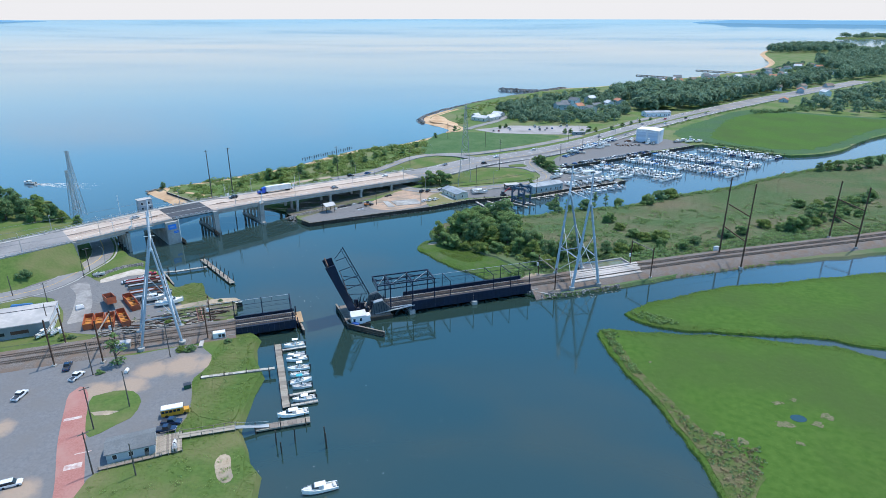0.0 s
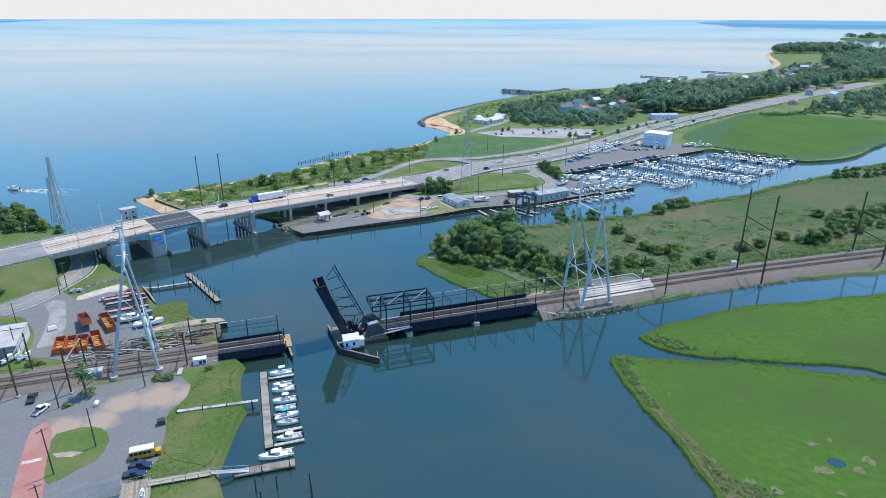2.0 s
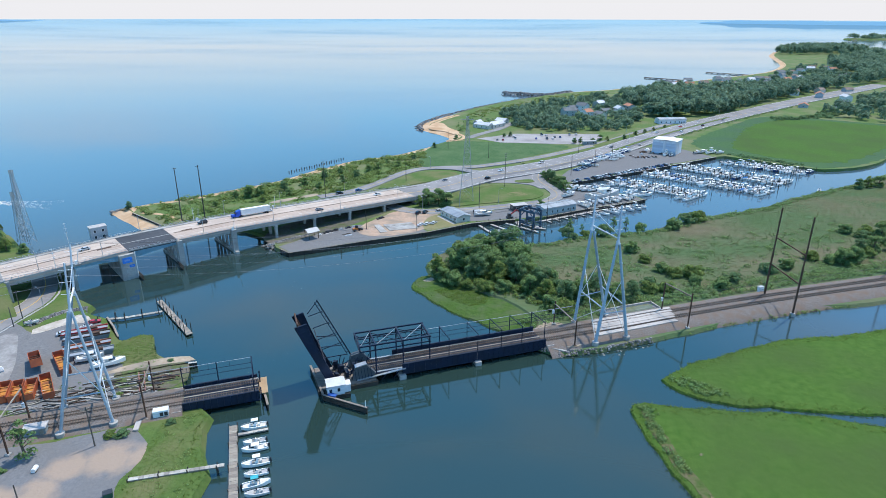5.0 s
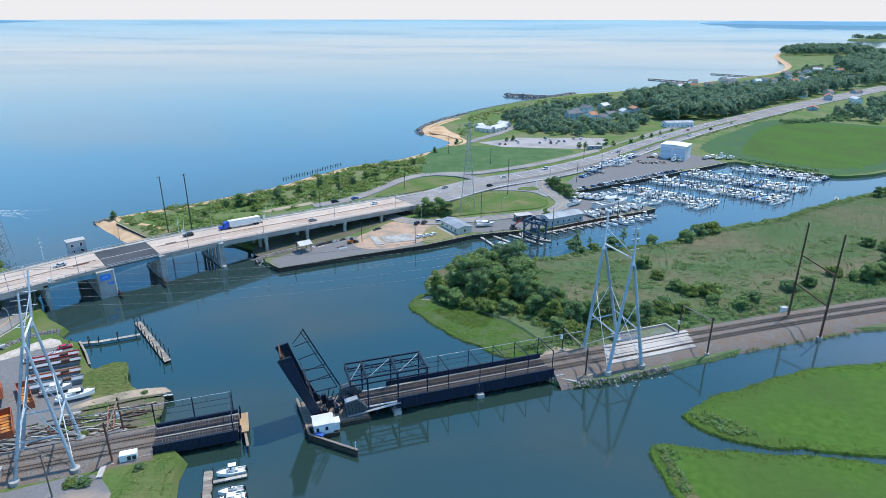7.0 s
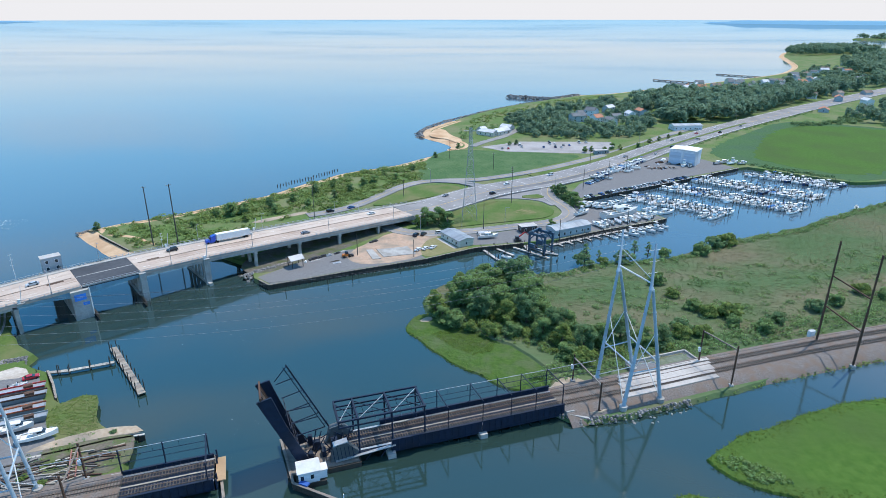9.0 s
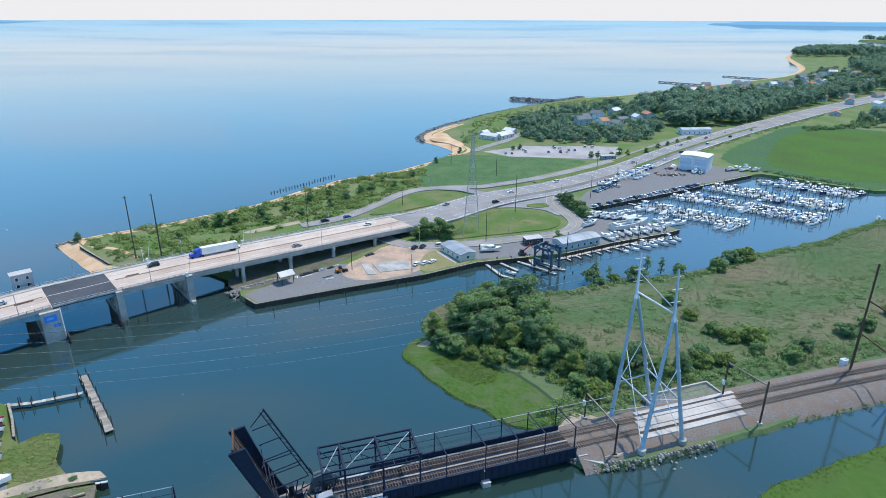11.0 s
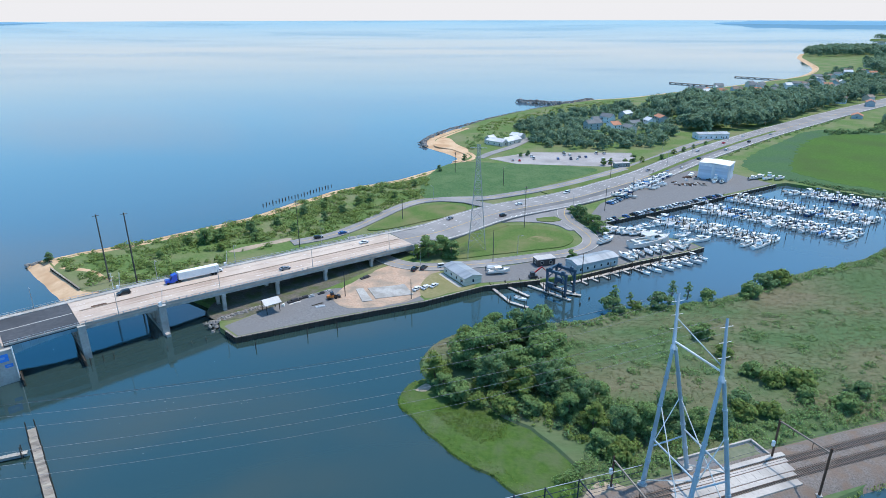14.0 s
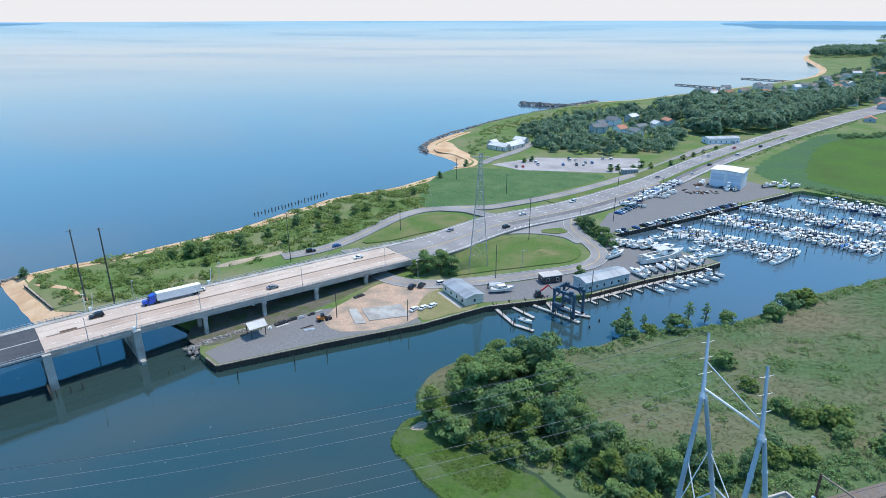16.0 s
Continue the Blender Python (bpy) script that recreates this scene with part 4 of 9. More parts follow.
RAIL_TURN = math.degrees(math.atan2(0.352, 0.936))
WEST_LINE = smooth_line([(-420, 52, 3.2), (-300, 98, 3.2), (-200, 137.5, 3.2), (-130, 164.7, 3.2), tuple(T(0.3, 0, 3.2))], False, 5)
EAST_LINE = smooth_line([tuple(T(119, 0, 3.2)), (60, 236.3, 3.2), (85, 246, 3.2), (133, 263, 3.2), (224, 292, 3.2), (330, 325, 3.2), (500, 380, 3.2), (690, 446, 3.2)], False, 5)
railway = thing("railway", pose(0, 0, 0), "double track railway on a stone ballast embankment", "railway", kind="structure")
part("ballast", bank(WEST_LINE, ((8.5, 1.8), (6.2, 2.9), (-6.2, 2.9), (-8.0, 1.8))), BALLAST, railway)
part("ballast", bank(EAST_LINE, ((9.0, 1.0), (6.2, 2.9), (-6.0, 2.9), (-9.6, 0.9), (-11.2, -0.6))), BALLAST, railway)
SPANS = (WEST_LINE, [T(0.3, 0, 3.45), T(22, 0, 3.45)], [T(55, 0, 3.45), T(119, 0, 3.45)], EAST_LINE)
for line in SPANS:
    for d in (-3.05, -1.6, 1.6, 3.05):
        part("rail", ribbon([q + Vector((0, 0, 0.0)) for q in offset(line, d)], 0.17, None, 0.18), RAIL_STEEL, railway)

# sleepers: the nearest ones singly, the rest together
tie_mesh = Shape().box(0, 0, 0, 0.26, 2.7, 0.14).mesh("tie")
tie_mesh.materials.append(TIE_WOOD)
near_ties, rest = 0, Shape()
for n_line, ln in enumerate(SPANS):
    for d in (-2.32, 2.32):
        for q, a in along(offset(ln, d), 0.72):
            if not -150 < q.x < 300:
                continue
            z = q.z - 0.2
            if n_line in (1, 2) and near_ties < 300:
                near_ties += 1
                tie = part("tie", tie_mesh, TIE_WOOD, railway)
                tie.matrix_basis = pose(q.x, q.y, z, 0, 0, a)
            else:
                rest.box(q.x, q.y, z - 0.02, 0.26, 2.7, 0.14, a)
tagged(part("ties", rest, TIE_WOOD, railway), kind="stuff")

# plate girder spans
def girder(s0, s1, k, z0, z1, parent, name="plate_girder"):
    g = Shape()
    a, b = T(s0, k, (z0 + z1) / 2), T(s1, k, (z0 + z1) / 2)
    g.beam(a, b, 0.12, z1 - z0)
    for z in (z0, z1):
        g.beam(T(s0, k, z), T(s1, k, z), 0.6, 0.12)
    out = math.copysign(0.2, k)
    for s in np.arange(s0 + 0.1, s1, 1.9):
        for o in (out, -out):
            g.beam(T(s, k + o, z0 + 0.05), T(s, k + o, z1 - 0.05), 0.12, 0.3)
    return part(name, g, BLACK_STEEL, parent)


def catenary_frame(s, z_near, z_far, parent, near=True, far=True):
    f = Shape()
    if far:
        f.beam(T(s, 5.0, 3.4), T(s, 5.0, z_far), 0.26)
    if near:
        f.beam(T(s, -5.3, 4.6), T(s, -5.3, z_near), 0.26)
    if near and far:
        f.beam(T(s, -5.3, z_near - 0.2), T(s, 5.0, z_far - 0.2), 0.22)
        f.beam(T(s, -2.0, z_near - 1.3), T(s, 5.0, z_far - 2.2), 0.08)
    return part("catenary_frame", f, BLACK_STEEL, parent)


east_span = thing("rail_span_east", pose(0, 0, 0), "dark blue steel plate girder railway spans", "rail bridge")
west_span = thing("rail_span_west", pose(0, 0, 0), "dark blue steel plate girder railway span", "rail bridge")
girder(67, 93.0, -5.2, 1.2, 5.0, east_span)
girder(93.2, 119, -5.2, 1.2, 5.0, east_span)
girder(66, 119, 4.9, 1.2, 4.7, east_span)
girder(0.4, 22, -5.2, 1.3, 4.5, west_span)
girder(0.4, 22, 4.9, 1.3, 4.2, west_span)
for span, s0, s1 in ((east_span, 55, 119), (west_span, 0.4, 22)):
    for s in np.arange(s0 + 0.5, s1, 3.2):
        part("floor_beam", Shape().beam(T(s, -5, 2.6), T(s, 4.8, 2.6), 0.35, 0.8), BLACK_STEEL, span)
    # Plate added under the ties to block light, standing in for dense decking.
    part("floor_plate", Shape().beam(T(s0, -0.1, 2.98), T(s1, -0.1, 2.98), 9.8, 0.06), BLACK_STEEL, span)
    for k in (-4.2, 0, 4.1):
        w = Shape().beam(T(s0, k, 3.2), T(s1, k, 3.2), 0.7 if k else 0.5, 0.06)
        part("walkway", w, GALV if k != 0 else OLD_WOOD, span)
for s in (83.0, 93.2, 101.8, 109.5, 118.1):
    catenary_frame(s, 11.8, 10.9, east_span)
for s, n, f in ((0.2, False, True), (10.4, False, True), (20.8, True, True)):
    catenary_frame(s, 9.6, 10.8, west_span, n, f)
for span, s0, s1 in ((east_span, 77, 135), (west_span, -26, 21)):
    for z, r in ((10.5, 0.09), (8.6, 0.08), (6.8, 0.05)):
        part("messenger_pipe", Shape().tube(T(s0, 5.0, z), T(s1, 5.0, z), r, r, 6), GALV if z > 10 else BLACK_STEEL, span)
    for k in (-2.3, 2.3):
        part("contact_wire", Shape().tube(T(s0, k, 8.6), T(s1, k, 8.6), 0.035, 0.035, 5), BLACK_STEEL, span)
    brackets = Shape()
    for s in np.arange(s0 + 3, s1, 6.2):
        brackets.beam(T(s, 5.0, 10.3), T(s, 5.0, 8.7), 0.06)
    part("hangers", brackets, BLACK_STEEL, span)
# open steel gantry beside the lift span
gantry = thing("overhead_gantry", pose(0, 0, 0), "dark open steel gantry over the tracks", "gantry")
for s in (58.5, 67.5, 76.5):
    for k in (-4.7, 4.7):
        part("post", Shape().beam(T(s, k, 2.6), T(s, k, 13.3), 0.42), BLACK_STEEL, gantry)
for s in (53.5, 58.5, 67.5, 76.5):
    part("cross_beam", Shape().beam(T(s, -4.9, 13.3), T(s, 4.9, 13.3), 0.45, 0.5), BLACK_STEEL, gantry)
    part("cross_tie", Shape().beam(T(s, -4.9, 11.5), T(s, 4.9, 11.5), 0.25, 0.3), BLACK_STEEL, gantry)
    for k in (-4.7, 4.7):
        part("hanger", Shape().beam(T(s, k, 11.4), T(s, k, 13.4), 0.3), BLACK_STEEL, gantry)
for k in (-4.7, 4.7):
    part("long_beam", Shape().beam(T(53.3, k, 13.35), T(76.9, k, 13.35), 0.4, 0.45), BLACK_STEEL, gantry)
    part("lower_beam", Shape().beam(T(53.3, k, 11.5), T(76.9, k, 11.5), 0.3, 0.35), BLACK_STEEL, gantry)
for k in (-1.6, 1.6):
    part("inner_beam", Shape().beam(T(53.5, k, 12.6), T(76.5, k, 12.6), 0.22, 0.26), BLACK_STEEL, gantry)
for a, b in ((53.5, 58.5), (58.5, 67.5), (67.5, 76.5)):
    part("brace", Shape().beam(T(a, -4.5, 13.1), T(b, 4.5, 13.1), 0.16), GALV, gantry)
    part("brace", Shape().beam(T(b, -4.5, 12.9), T(a, 4.5, 12.9), 0.16), BLACK_STEEL, gantry)
for s in (60.5, 63, 70, 73):
    part("insulator_arm", Shape().beam(T(s, -2.3, 12.6), T(s + 0.8, -2.3, 9.6), 0.12), GALV, gantry)
    part("insulator_arm", Shape().beam(T(s, 2.3, 12.6), T(s + 0.8, 2.3, 9.6), 0.12), BLACK_STEEL, gantry)
# span end with its small dark machinery and sloping walk
part("end_walk", Shape().beam(T(52, -5.4, 2.0), T(68, -5.4, 3.4), 0.9, 0.2), GALV, east_span)
for s in (55, 60, 64):
    part("strut", Shape().beam(T(s, -5.3, 0.4), T(s + 2, -5.3, 3.0), 0.25), BLACK_STEEL, east_span)
for s, k in ((66.8, -5.6), (93.2, -5.6)):
    p = T(s, 0, -1)
    structure("rail_pier_1" if s < 70 else "rail_pier_2", Shape().box(p.x, p.y, -1, 2.2, 13.4, 2.4, RAIL_TURN), CONCRETE, "pale concrete pier under the railway span", "bridge pier")
for s, nm in ((-1.4, "rail_abutment_west"), (120.4, "rail_abutment_east")):
    p = T(s, 0, -1)
    structure(nm, Shape().box(p.x, p.y, -1, 2.6, 13, 3.85, RAIL_TURN), CONCRETE, "pale concrete railway abutment", "abutment")
p = T(121.5, -7.4, 0)
structure("wing_wall", Shape().beam(T(119.5, -6.4, 1.4), T(125, -9.2, 0.4), 0.9, 2.0), CONCRETE, "pale concrete wing wall at the abutment", "wall")

# the raised bascule leaf: a along the leaf from its heel, b out from its floor
LEAF = radians(103.4)
def L(a, k, b):
    s = 44.2 + a * math.cos(LEAF) + b * math.sin(LEAF)
    z = 4.2 + a * math.sin(LEAF) - b * math.cos(LEAF)
    return T(s, k, z)


leaf = thing("bascule_leaf", pose(0, 0, 0), "raised dark steel bascule leaf of the railway bridge", "bascule leaf")
for k in (-4.0, 4.0):
    g = Shape()
    outline = [(-1.5, -1.7), (6, -2.9), (13, -4.1), (20.6, -5.3), (20.6, -1.7), (16, -1.4), (11, -1.0), (5, -0.1), (-1.5, 1.0)]
    low = [L(a, k - 0.1, b) for a, b in outline]
    high = [L(a, k + 0.1, b) for a, b in outline]
    n = len(outline)
    g.add(low + high, [tuple(range(n)), tuple(range(n, 2 * n))[::-1]] + [(i, n + i, n + (i + 1) % n, (i + 1) % n) for i in range(n)])
    for i in range(n):
        g.beam(L(outline[i - 1][0], k, outline[i - 1][1]), L(outline[i][0], k, outline[i][1]), 0.55, 0.12)
    for a in np.arange(1.5, 19.5, 2.1):
        g.beam(L(a, k - 0.12, -2.0 - 0.15 * a), L(a, k - 0.12, -0.5 - 0.06 * a), 0.06)
    part("leaf_girder", g, BLACK_STEEL, leaf)
for a in np.arange(1, 20, 2.6):
    part("floor_beam", Shape().beam(L(a, -4, -1.6 - 0.15 * a), L(a, 4, -1.6 - 0.15 * a), 0.4, 0.7), BLACK_STEEL, leaf)
for k in (-3.0, -1.6, 1.6, 3.0):
    part("leaf_rail", Shape().beam(L(0, k, -1.1), L(21.0, k, -4.2), 0.2), RUST, leaf)
for a in np.arange(0.6, 21, 0.75):
    part("leaf_tie", Shape().beam(L(a, -3.7, -1.3 - 0.15 * a), L(a, 3.7, -1.3 - 0.15 * a), 0.22, 0.24), TIE_WOOD, leaf)
floor = Shape()
floor.hexa([L(-1, -3.9, -1.2), L(19.4, -3.9, -4.6), L(19.4, 3.9, -4.6), L(-1, 3.9, -1.2)], [L(-1, -3.9, -1.0), L(19.4, -3.9, -4.4), L(19.4, 3.9, -4.4), L(-1, 3.9, -1.0)])
part("floor_plate", floor, BLACK_STEEL, leaf)
part("tip_beam", Shape().beam(L(21.0, -4, -4.2), L(21.0, 4, -4.2), 0.4, 0.9), RUST, leaf, "rusty end beam")
for k in (3.6,):
    chord = lambda a: 7.9 - (a - 0.7) * 0.194
    part("frame_chord", Shape().beam(L(0.7, k, 7.9), L(23.4, k, chord(23.4)), 0.34), BLACK_STEEL, leaf)
    part("frame_chord", Shape().beam(L(1.2, k, 6.9), L(23.0, k, chord(23.0) - 1.0), 0.18), BLACK_STEEL, leaf)
    ties = Shape()
    for a in np.arange(1.5, 22, 1.5):
        ties.beam(L(a, k, chord(a)), L(a + 0.7, k, chord(a) - 1.0), 0.1)
    part("frame_lacing", ties, BLACK_STEEL, leaf)
    for a in (23, 19, 14.5, 10, 6):
        part("frame_post", Shape().beam(L(min(a, 20) - 0.3, 4.0, -0.6), L(a, k, chord(a)), 0.2), BLACK_STEEL, leaf)
    for a in (3, 7, 11):
        part("frame_brace", Shape().beam(L(a + 4, -3.6, 0.1), L(a - 2, k, chord(a) - 0.5), 0.24), BLACK_STEEL, leaf)
for a, b in ((2, 6), (6, 10), (10, 14)):
    part("lateral_brace", Shape().beam(L(a, -4, -0.3), L(b, 4, -0.3), 0.2), BLACK_STEEL, leaf)
    part("lateral_brace", Shape().beam(L(a, 4, -0.3), L(b, -4, -0.3), 0.2), BLACK_STEEL, leaf)
# heel machinery and counterweight
cw = thing("counterweight", pose(0, 0, 0), "grey slatted counterweight box and dark heel machinery", "counterweight")
body = Shape()
prof = [(50.5, 1.2), (56.8, 2.0), (58.2, 3.4), (55.2, 6.9), (51.8, 6.2)]
for k0, k1 in ((-5.2, -3.4), (3.0, 4.8)):
    lo, hi = [T(s, k0, z) for s, z in prof], [T(s, k1, z) for s, z in prof]
    body.add(lo + hi, [tuple(range(5)), tuple(range(5, 10))[::-1]] + [(i, 5 + i, 5 + (i + 1) % 5, (i + 1) % 5) for i in range(5)])
part("weight_box", body, surface("grey_weight_steel", (0.075, 0.09, 0.10), (0.12, 0.14, 0.15), 0.8, 0.7, bump=0.2), cw)
for i in range(6):
    s = 51.8 + i * 1.0
    part("slat", Shape().beam(T(s, -5.3, 1.7 + 0.1 * i), T(s - 0.4, -5.3, 6.0), 0.16), BLACK_STEEL, cw)
part("weight_roof", Shape().beam(T(51.6, -4.3, 6.6), T(55.4, -4.3, 7.2), 2.0, 0.25), GALV, cw)
rng = random.Random(4)
mach = [(46, -2, 2.0, 1.6, 1.5, 1.8), (48, 1.5, 2.0, 2.2, 1.6, 2.4), (49.5, -1.5, 2.0, 1.2, 2.4, 1.6), (52.5, 0.5, 2.0, 2.0, 1.8, 2.8), (46.5, 3.6, 2.0, 1.4, 1.2, 3.0)]
for s, k, z, a, b, h in mach:
    q = T(s, k, z)
    part("machine", Shape().box(q.x, q.y, z, a, b, h, RAIL_TURN, 0.85), BLACK_STEEL, cw)
for i in range(26):
    s, k = rng.uniform(44.5, 56), rng.uniform(-3.6, 4.2)
    part("strut", Shape().beam(T(s, k, rng.uniform(2, 4)), T(s + rng.uniform(-4, 4), k + rng.uniform(-1.5, 1.5), rng.uniform(4, 8.5)), 0.2), BLACK_STEEL, cw)
p = T(49, 0, 0)
structure("bascule_base", Shape().box(p.x, p.y, -1, 19, 14, 2.4, RAIL_TURN), DARK_WOOD, "dark timbered base under the bascule", "pier")
part("base_deck", Shape().box(p.x, p.y, 1.42, 18, 13, 0.35, RAIL_TURN), OLD_WOOD, cw, "weathered plank deck")
# machine house
WHITE_SIDING = surface("white_siding", (0.66, 0.69, 0.72), (0.76, 0.78, 0.8), 0.5, 0.7, bump=0.15, stretch=(0.4, 0.4, 5))
ROOF_PALE = surface("pale_roof", (0.62, 0.62, 0.62), (0.72, 0.72, 0.72), 0.8, 0.7, bump=0.15)
cabin = thing("bridge_cabin", Matrix.Translation(T(45.2, -8.2, 1.3)) @ pose(0, 0, 0, 0, 0, RAIL_TURN), "white operator cabin with a pale roof", "cabin")
part("cabin_base", Shape().box(0, 0, -2.0, 7.4, 5.0, 2.0), DARK_WOOD, cabin, "dark timber base")
part("wall", Shape().box(-0.6, 0, 0, 5.2, 4.4, 3.6), WHITE_SIDING, cabin)
part("roof", Shape().roof(-0.6, 0, 3.55, 5.2, 4.4, 1.1, 0, 0.35, 0.14), ROOF_PALE, cabin)
part("annex", Shape().box(3.0, -0.4, 0.2, 1.9, 2.6, 2.4), WHITE_SIDING, cabin)
part("annex_roof", Shape().box(3.0, -0.4, 2.6, 2.2, 2.9, 0.2), ROOF_PALE, cabin)
for x, z in ((-2.3, 1.2), (0.2, 1.2)):
    w = part("window", Shape().box(x, -2.23, z, 0.8, 0.08, 1.2), GLASS, cabin, "dark window")
    part("frame", Shape().box(x, -2.21, z - 0.1, 1.0, 0.06, 1.4), WHITE_PAINT, w)
part("window", Shape().box(-3.22, 0, 1.2, 0.08, 0.9, 1.2), GLASS, cabin)
# timber fenders
def fender(points, top, label):
    ob = thing("timber_fender", pose(0, 0, 0), label, "fender", "timber fenders")
    for a, b in zip(points, points[1:]):
        for z in (-0.2, 0.5, 1.2, top - 0.1):
            part("wale", Shape().beam((*a, z), (*b, z), 0.35, 0.45), DARK_WOOD, ob)
        part("cap_plank", Shape().beam((*a, top + 0.12), (*b, top + 0.12), 0.7, 0.12), OLD_WOOD, ob)
        d = Vector(b) - Vector(a)
        for i in range(int(d.length / 1.5) + 1):
            q = Vector(a) + d * min(1.0, i * 1.5 / d.length)
            part("post", Shape().tube((q.x, q.y, -1.5), (q.x, q.y, top + 0.05), 0.22, 0.2, 7), DARK_WOOD, ob)
    return ob


fender([(-49.5, 204), (-45, 195), (-41.5, 187.5), (-27, 181.5)], 1.9, "dark timber pile fender with pale cap planks")
fender([(-66, 197.5), (-61.5, 191.5), (-57, 182)], 1.8, "dark timber pile fender by the fixed span")
tarp = surface("blue_tarpaulin", (0.02, 0.09, 0.35), (0.03, 0.13, 0.45), 0.5, 0.6, bump=0.2)
part("blue_cover", Shape().box(-38.6, 187.2, 1.95, 2.6, 1.3, 0.5, -20), tarp, cw)
part("light_mast", Shape().tube((-27.6, 181.9, 1.9), (-27.6, 181.9, 4.2), 0.12), WHITE_PAINT, cw)
q = T(22.3, 1, 2.2)
part("end_deck", Shape().box(q.x + 1.2, q.y + 0.2, 2.2, 2.4, 9, 0.25, RAIL_TURN), surface("tan_plywood", (0.42, 0.28, 0.16), (0.5, 0.34, 0.2), 0.6, 0.9), west_span, "tan plank end deck")
for k in (-5.4, -3.0, 3.0, 5.0):
    q = T(22.6, k, 1.6)
    part("end_post", Shape().box(q.x, q.y, 1.6, 0.4, 0.4, 3.6 if k > 0 else 2.6, RAIL_TURN), BLACK_STEEL, west_span)

# planked level crossing panels and the walled pad behind
crossing = thing("crossing_panels", pose(0, 0, 0), "pale concrete crossing panels between the rails", "level crossing", kind="structure")
PANEL = surface("pale_panel", (0.42, 0.385, 0.355), (0.51, 0.475, 0.44), 0.7, 0.85, bump=0.1)
for d, w in ((-5.0, 1.9), (-2.32, 1.25), (0.0, 2.8), (2.32, 1.25), (4.4, 1.4)):
    for i in range(15):
        q, a = along(offset(EAST_LINE, d), 2.35, 23.5 + 0.45 * d)[i]
        part("panel", Shape().box(q.x, q.y, 2.9, 2.3, w, 0.33, a), PANEL, crossing)
pad = thing("walled_pad", pose(67, 246.5, 1.0, 0, 0, 22), "shallow puddled pad with a pale kerb wall", "pad")
part("pad_floor", Shape().box(0, 0, 0, 24, 9, 1.6), GRAVEL, pad)
part("puddle", Shape().box(4, 1.2, 1.6, 13, 5.4, 0.02), surface("murky_puddle", (0.13, 0.14, 0.07), (0.2, 0.2, 0.11), 1.5, 0.2), pad, "murky shallow puddle")
part("kerb_wall", Shape().box(0, 4.5, 0, 24, 0.5, 2.3), PANEL, pad)
part("kerb_wall", Shape().box(12, 1.5, 0, 0.5, 6.2, 2.3), PANEL, pad)


# ---- pylons, catenary masts, cables ----
def lerp(a, b, f):
    return Vector(a) + (Vector(b) - Vector(a)) * f


def pylon(near, far, split_near, split_far, top_near, top_far, label, stout=1.0):
    """A steel tower of two leaning A-frames; near and far hold the feet of each."""
    ob = thing("power_pylon", pose(0, 0, 0), label, "pylon", "river crossing pylons")
    legs = []
    for feet, split, top in ((near, split_near, top_near), (far, split_far, top_far)):
        pair = []
        for f in feet:
            f, s = Vector(f), Vector(split)
            part("footing", Shape().tube((f.x, f.y, -1.0), (f.x, f.y, f.z + 1.0), 1.2, 1.2, 16), CONCRETE, ob, "round concrete footing")
            side = (f - s)
            side.z = 0
            e = s + side.normalized() * 0.5
            leg = part("leg", Shape().tube(f, e, 0.60 * stout, 0.44 * stout, 12), PYLON_STEEL, ob)
            for c in (0.2, 0.4, 0.6, 0.8):
                q = lerp(f, e, c)
                part("flange", Shape().tube(lerp(f, e, c - 0.006), lerp(f, e, c + 0.006), (0.72 - 0.16 * c) * stout, (0.72 - 0.16 * c) * stout, 12), PYLON_STEEL, leg)
            pair.append((f, e))
        part("mast", Shape().tube(split, top, 0.48 * stout, 0.30 * stout, 12), PYLON_STEEL, ob)
        part("mast_collar", Shape().tube(lerp(split, top, -0.05), lerp(split, top, 0.05), 0.8 * stout, 0.62 * stout, 12), PYLON_STEEL, ob)
        legs.append(pair)
        a, b = pair
        part("cross_bar", Shape().tube(lerp(*a, 0.3), lerp(*b, 0.3), 0.2), PYLON_STEEL, ob)
        part("diagonal", Shape().tube(lerp(*a, 0.3), lerp(*b, 0.62), 0.12), WHITE_PAINT, ob)
        for f in (0.35, 0.6, 0.85):
            q = lerp(split, top, f)
            for sx in (-1, 1):
                part("insulator", Shape().tube(q, q + Vector((1.6 * sx, 0.6 * sx, 0.1)), 0.1, 0.06, 6), WHITE_PAINT, ob)
    for i in (0, 1):
        part("tie_bar", Shape().tube(lerp(*legs[0][i], 0.36), lerp(*legs[1][i], 0.36), 0.24), PYLON_STEEL, ob)
        part("diagonal", Shape().tube(lerp(*legs[0][i], 0.02), lerp(*legs[1][i], 0.62), 0.13), WHITE_PAINT, ob)
        part("diagonal", Shape().tube(lerp(*legs[1][i], 0.05), lerp(*legs[0][i], 0.36), 0.13), WHITE_PAINT, ob)
    part("head_bar", Shape().tube(lerp(split_near, top_near, 0.12), lerp(split_far, top_far, 0.12), 0.26), WHITE_PAINT, ob)
    part("head_brace", Shape().tube(lerp(split_near, top_near, 0.2), lerp(split_far, top_far, 0.55), 0.13), PYLON_STEEL, ob)
    return ob


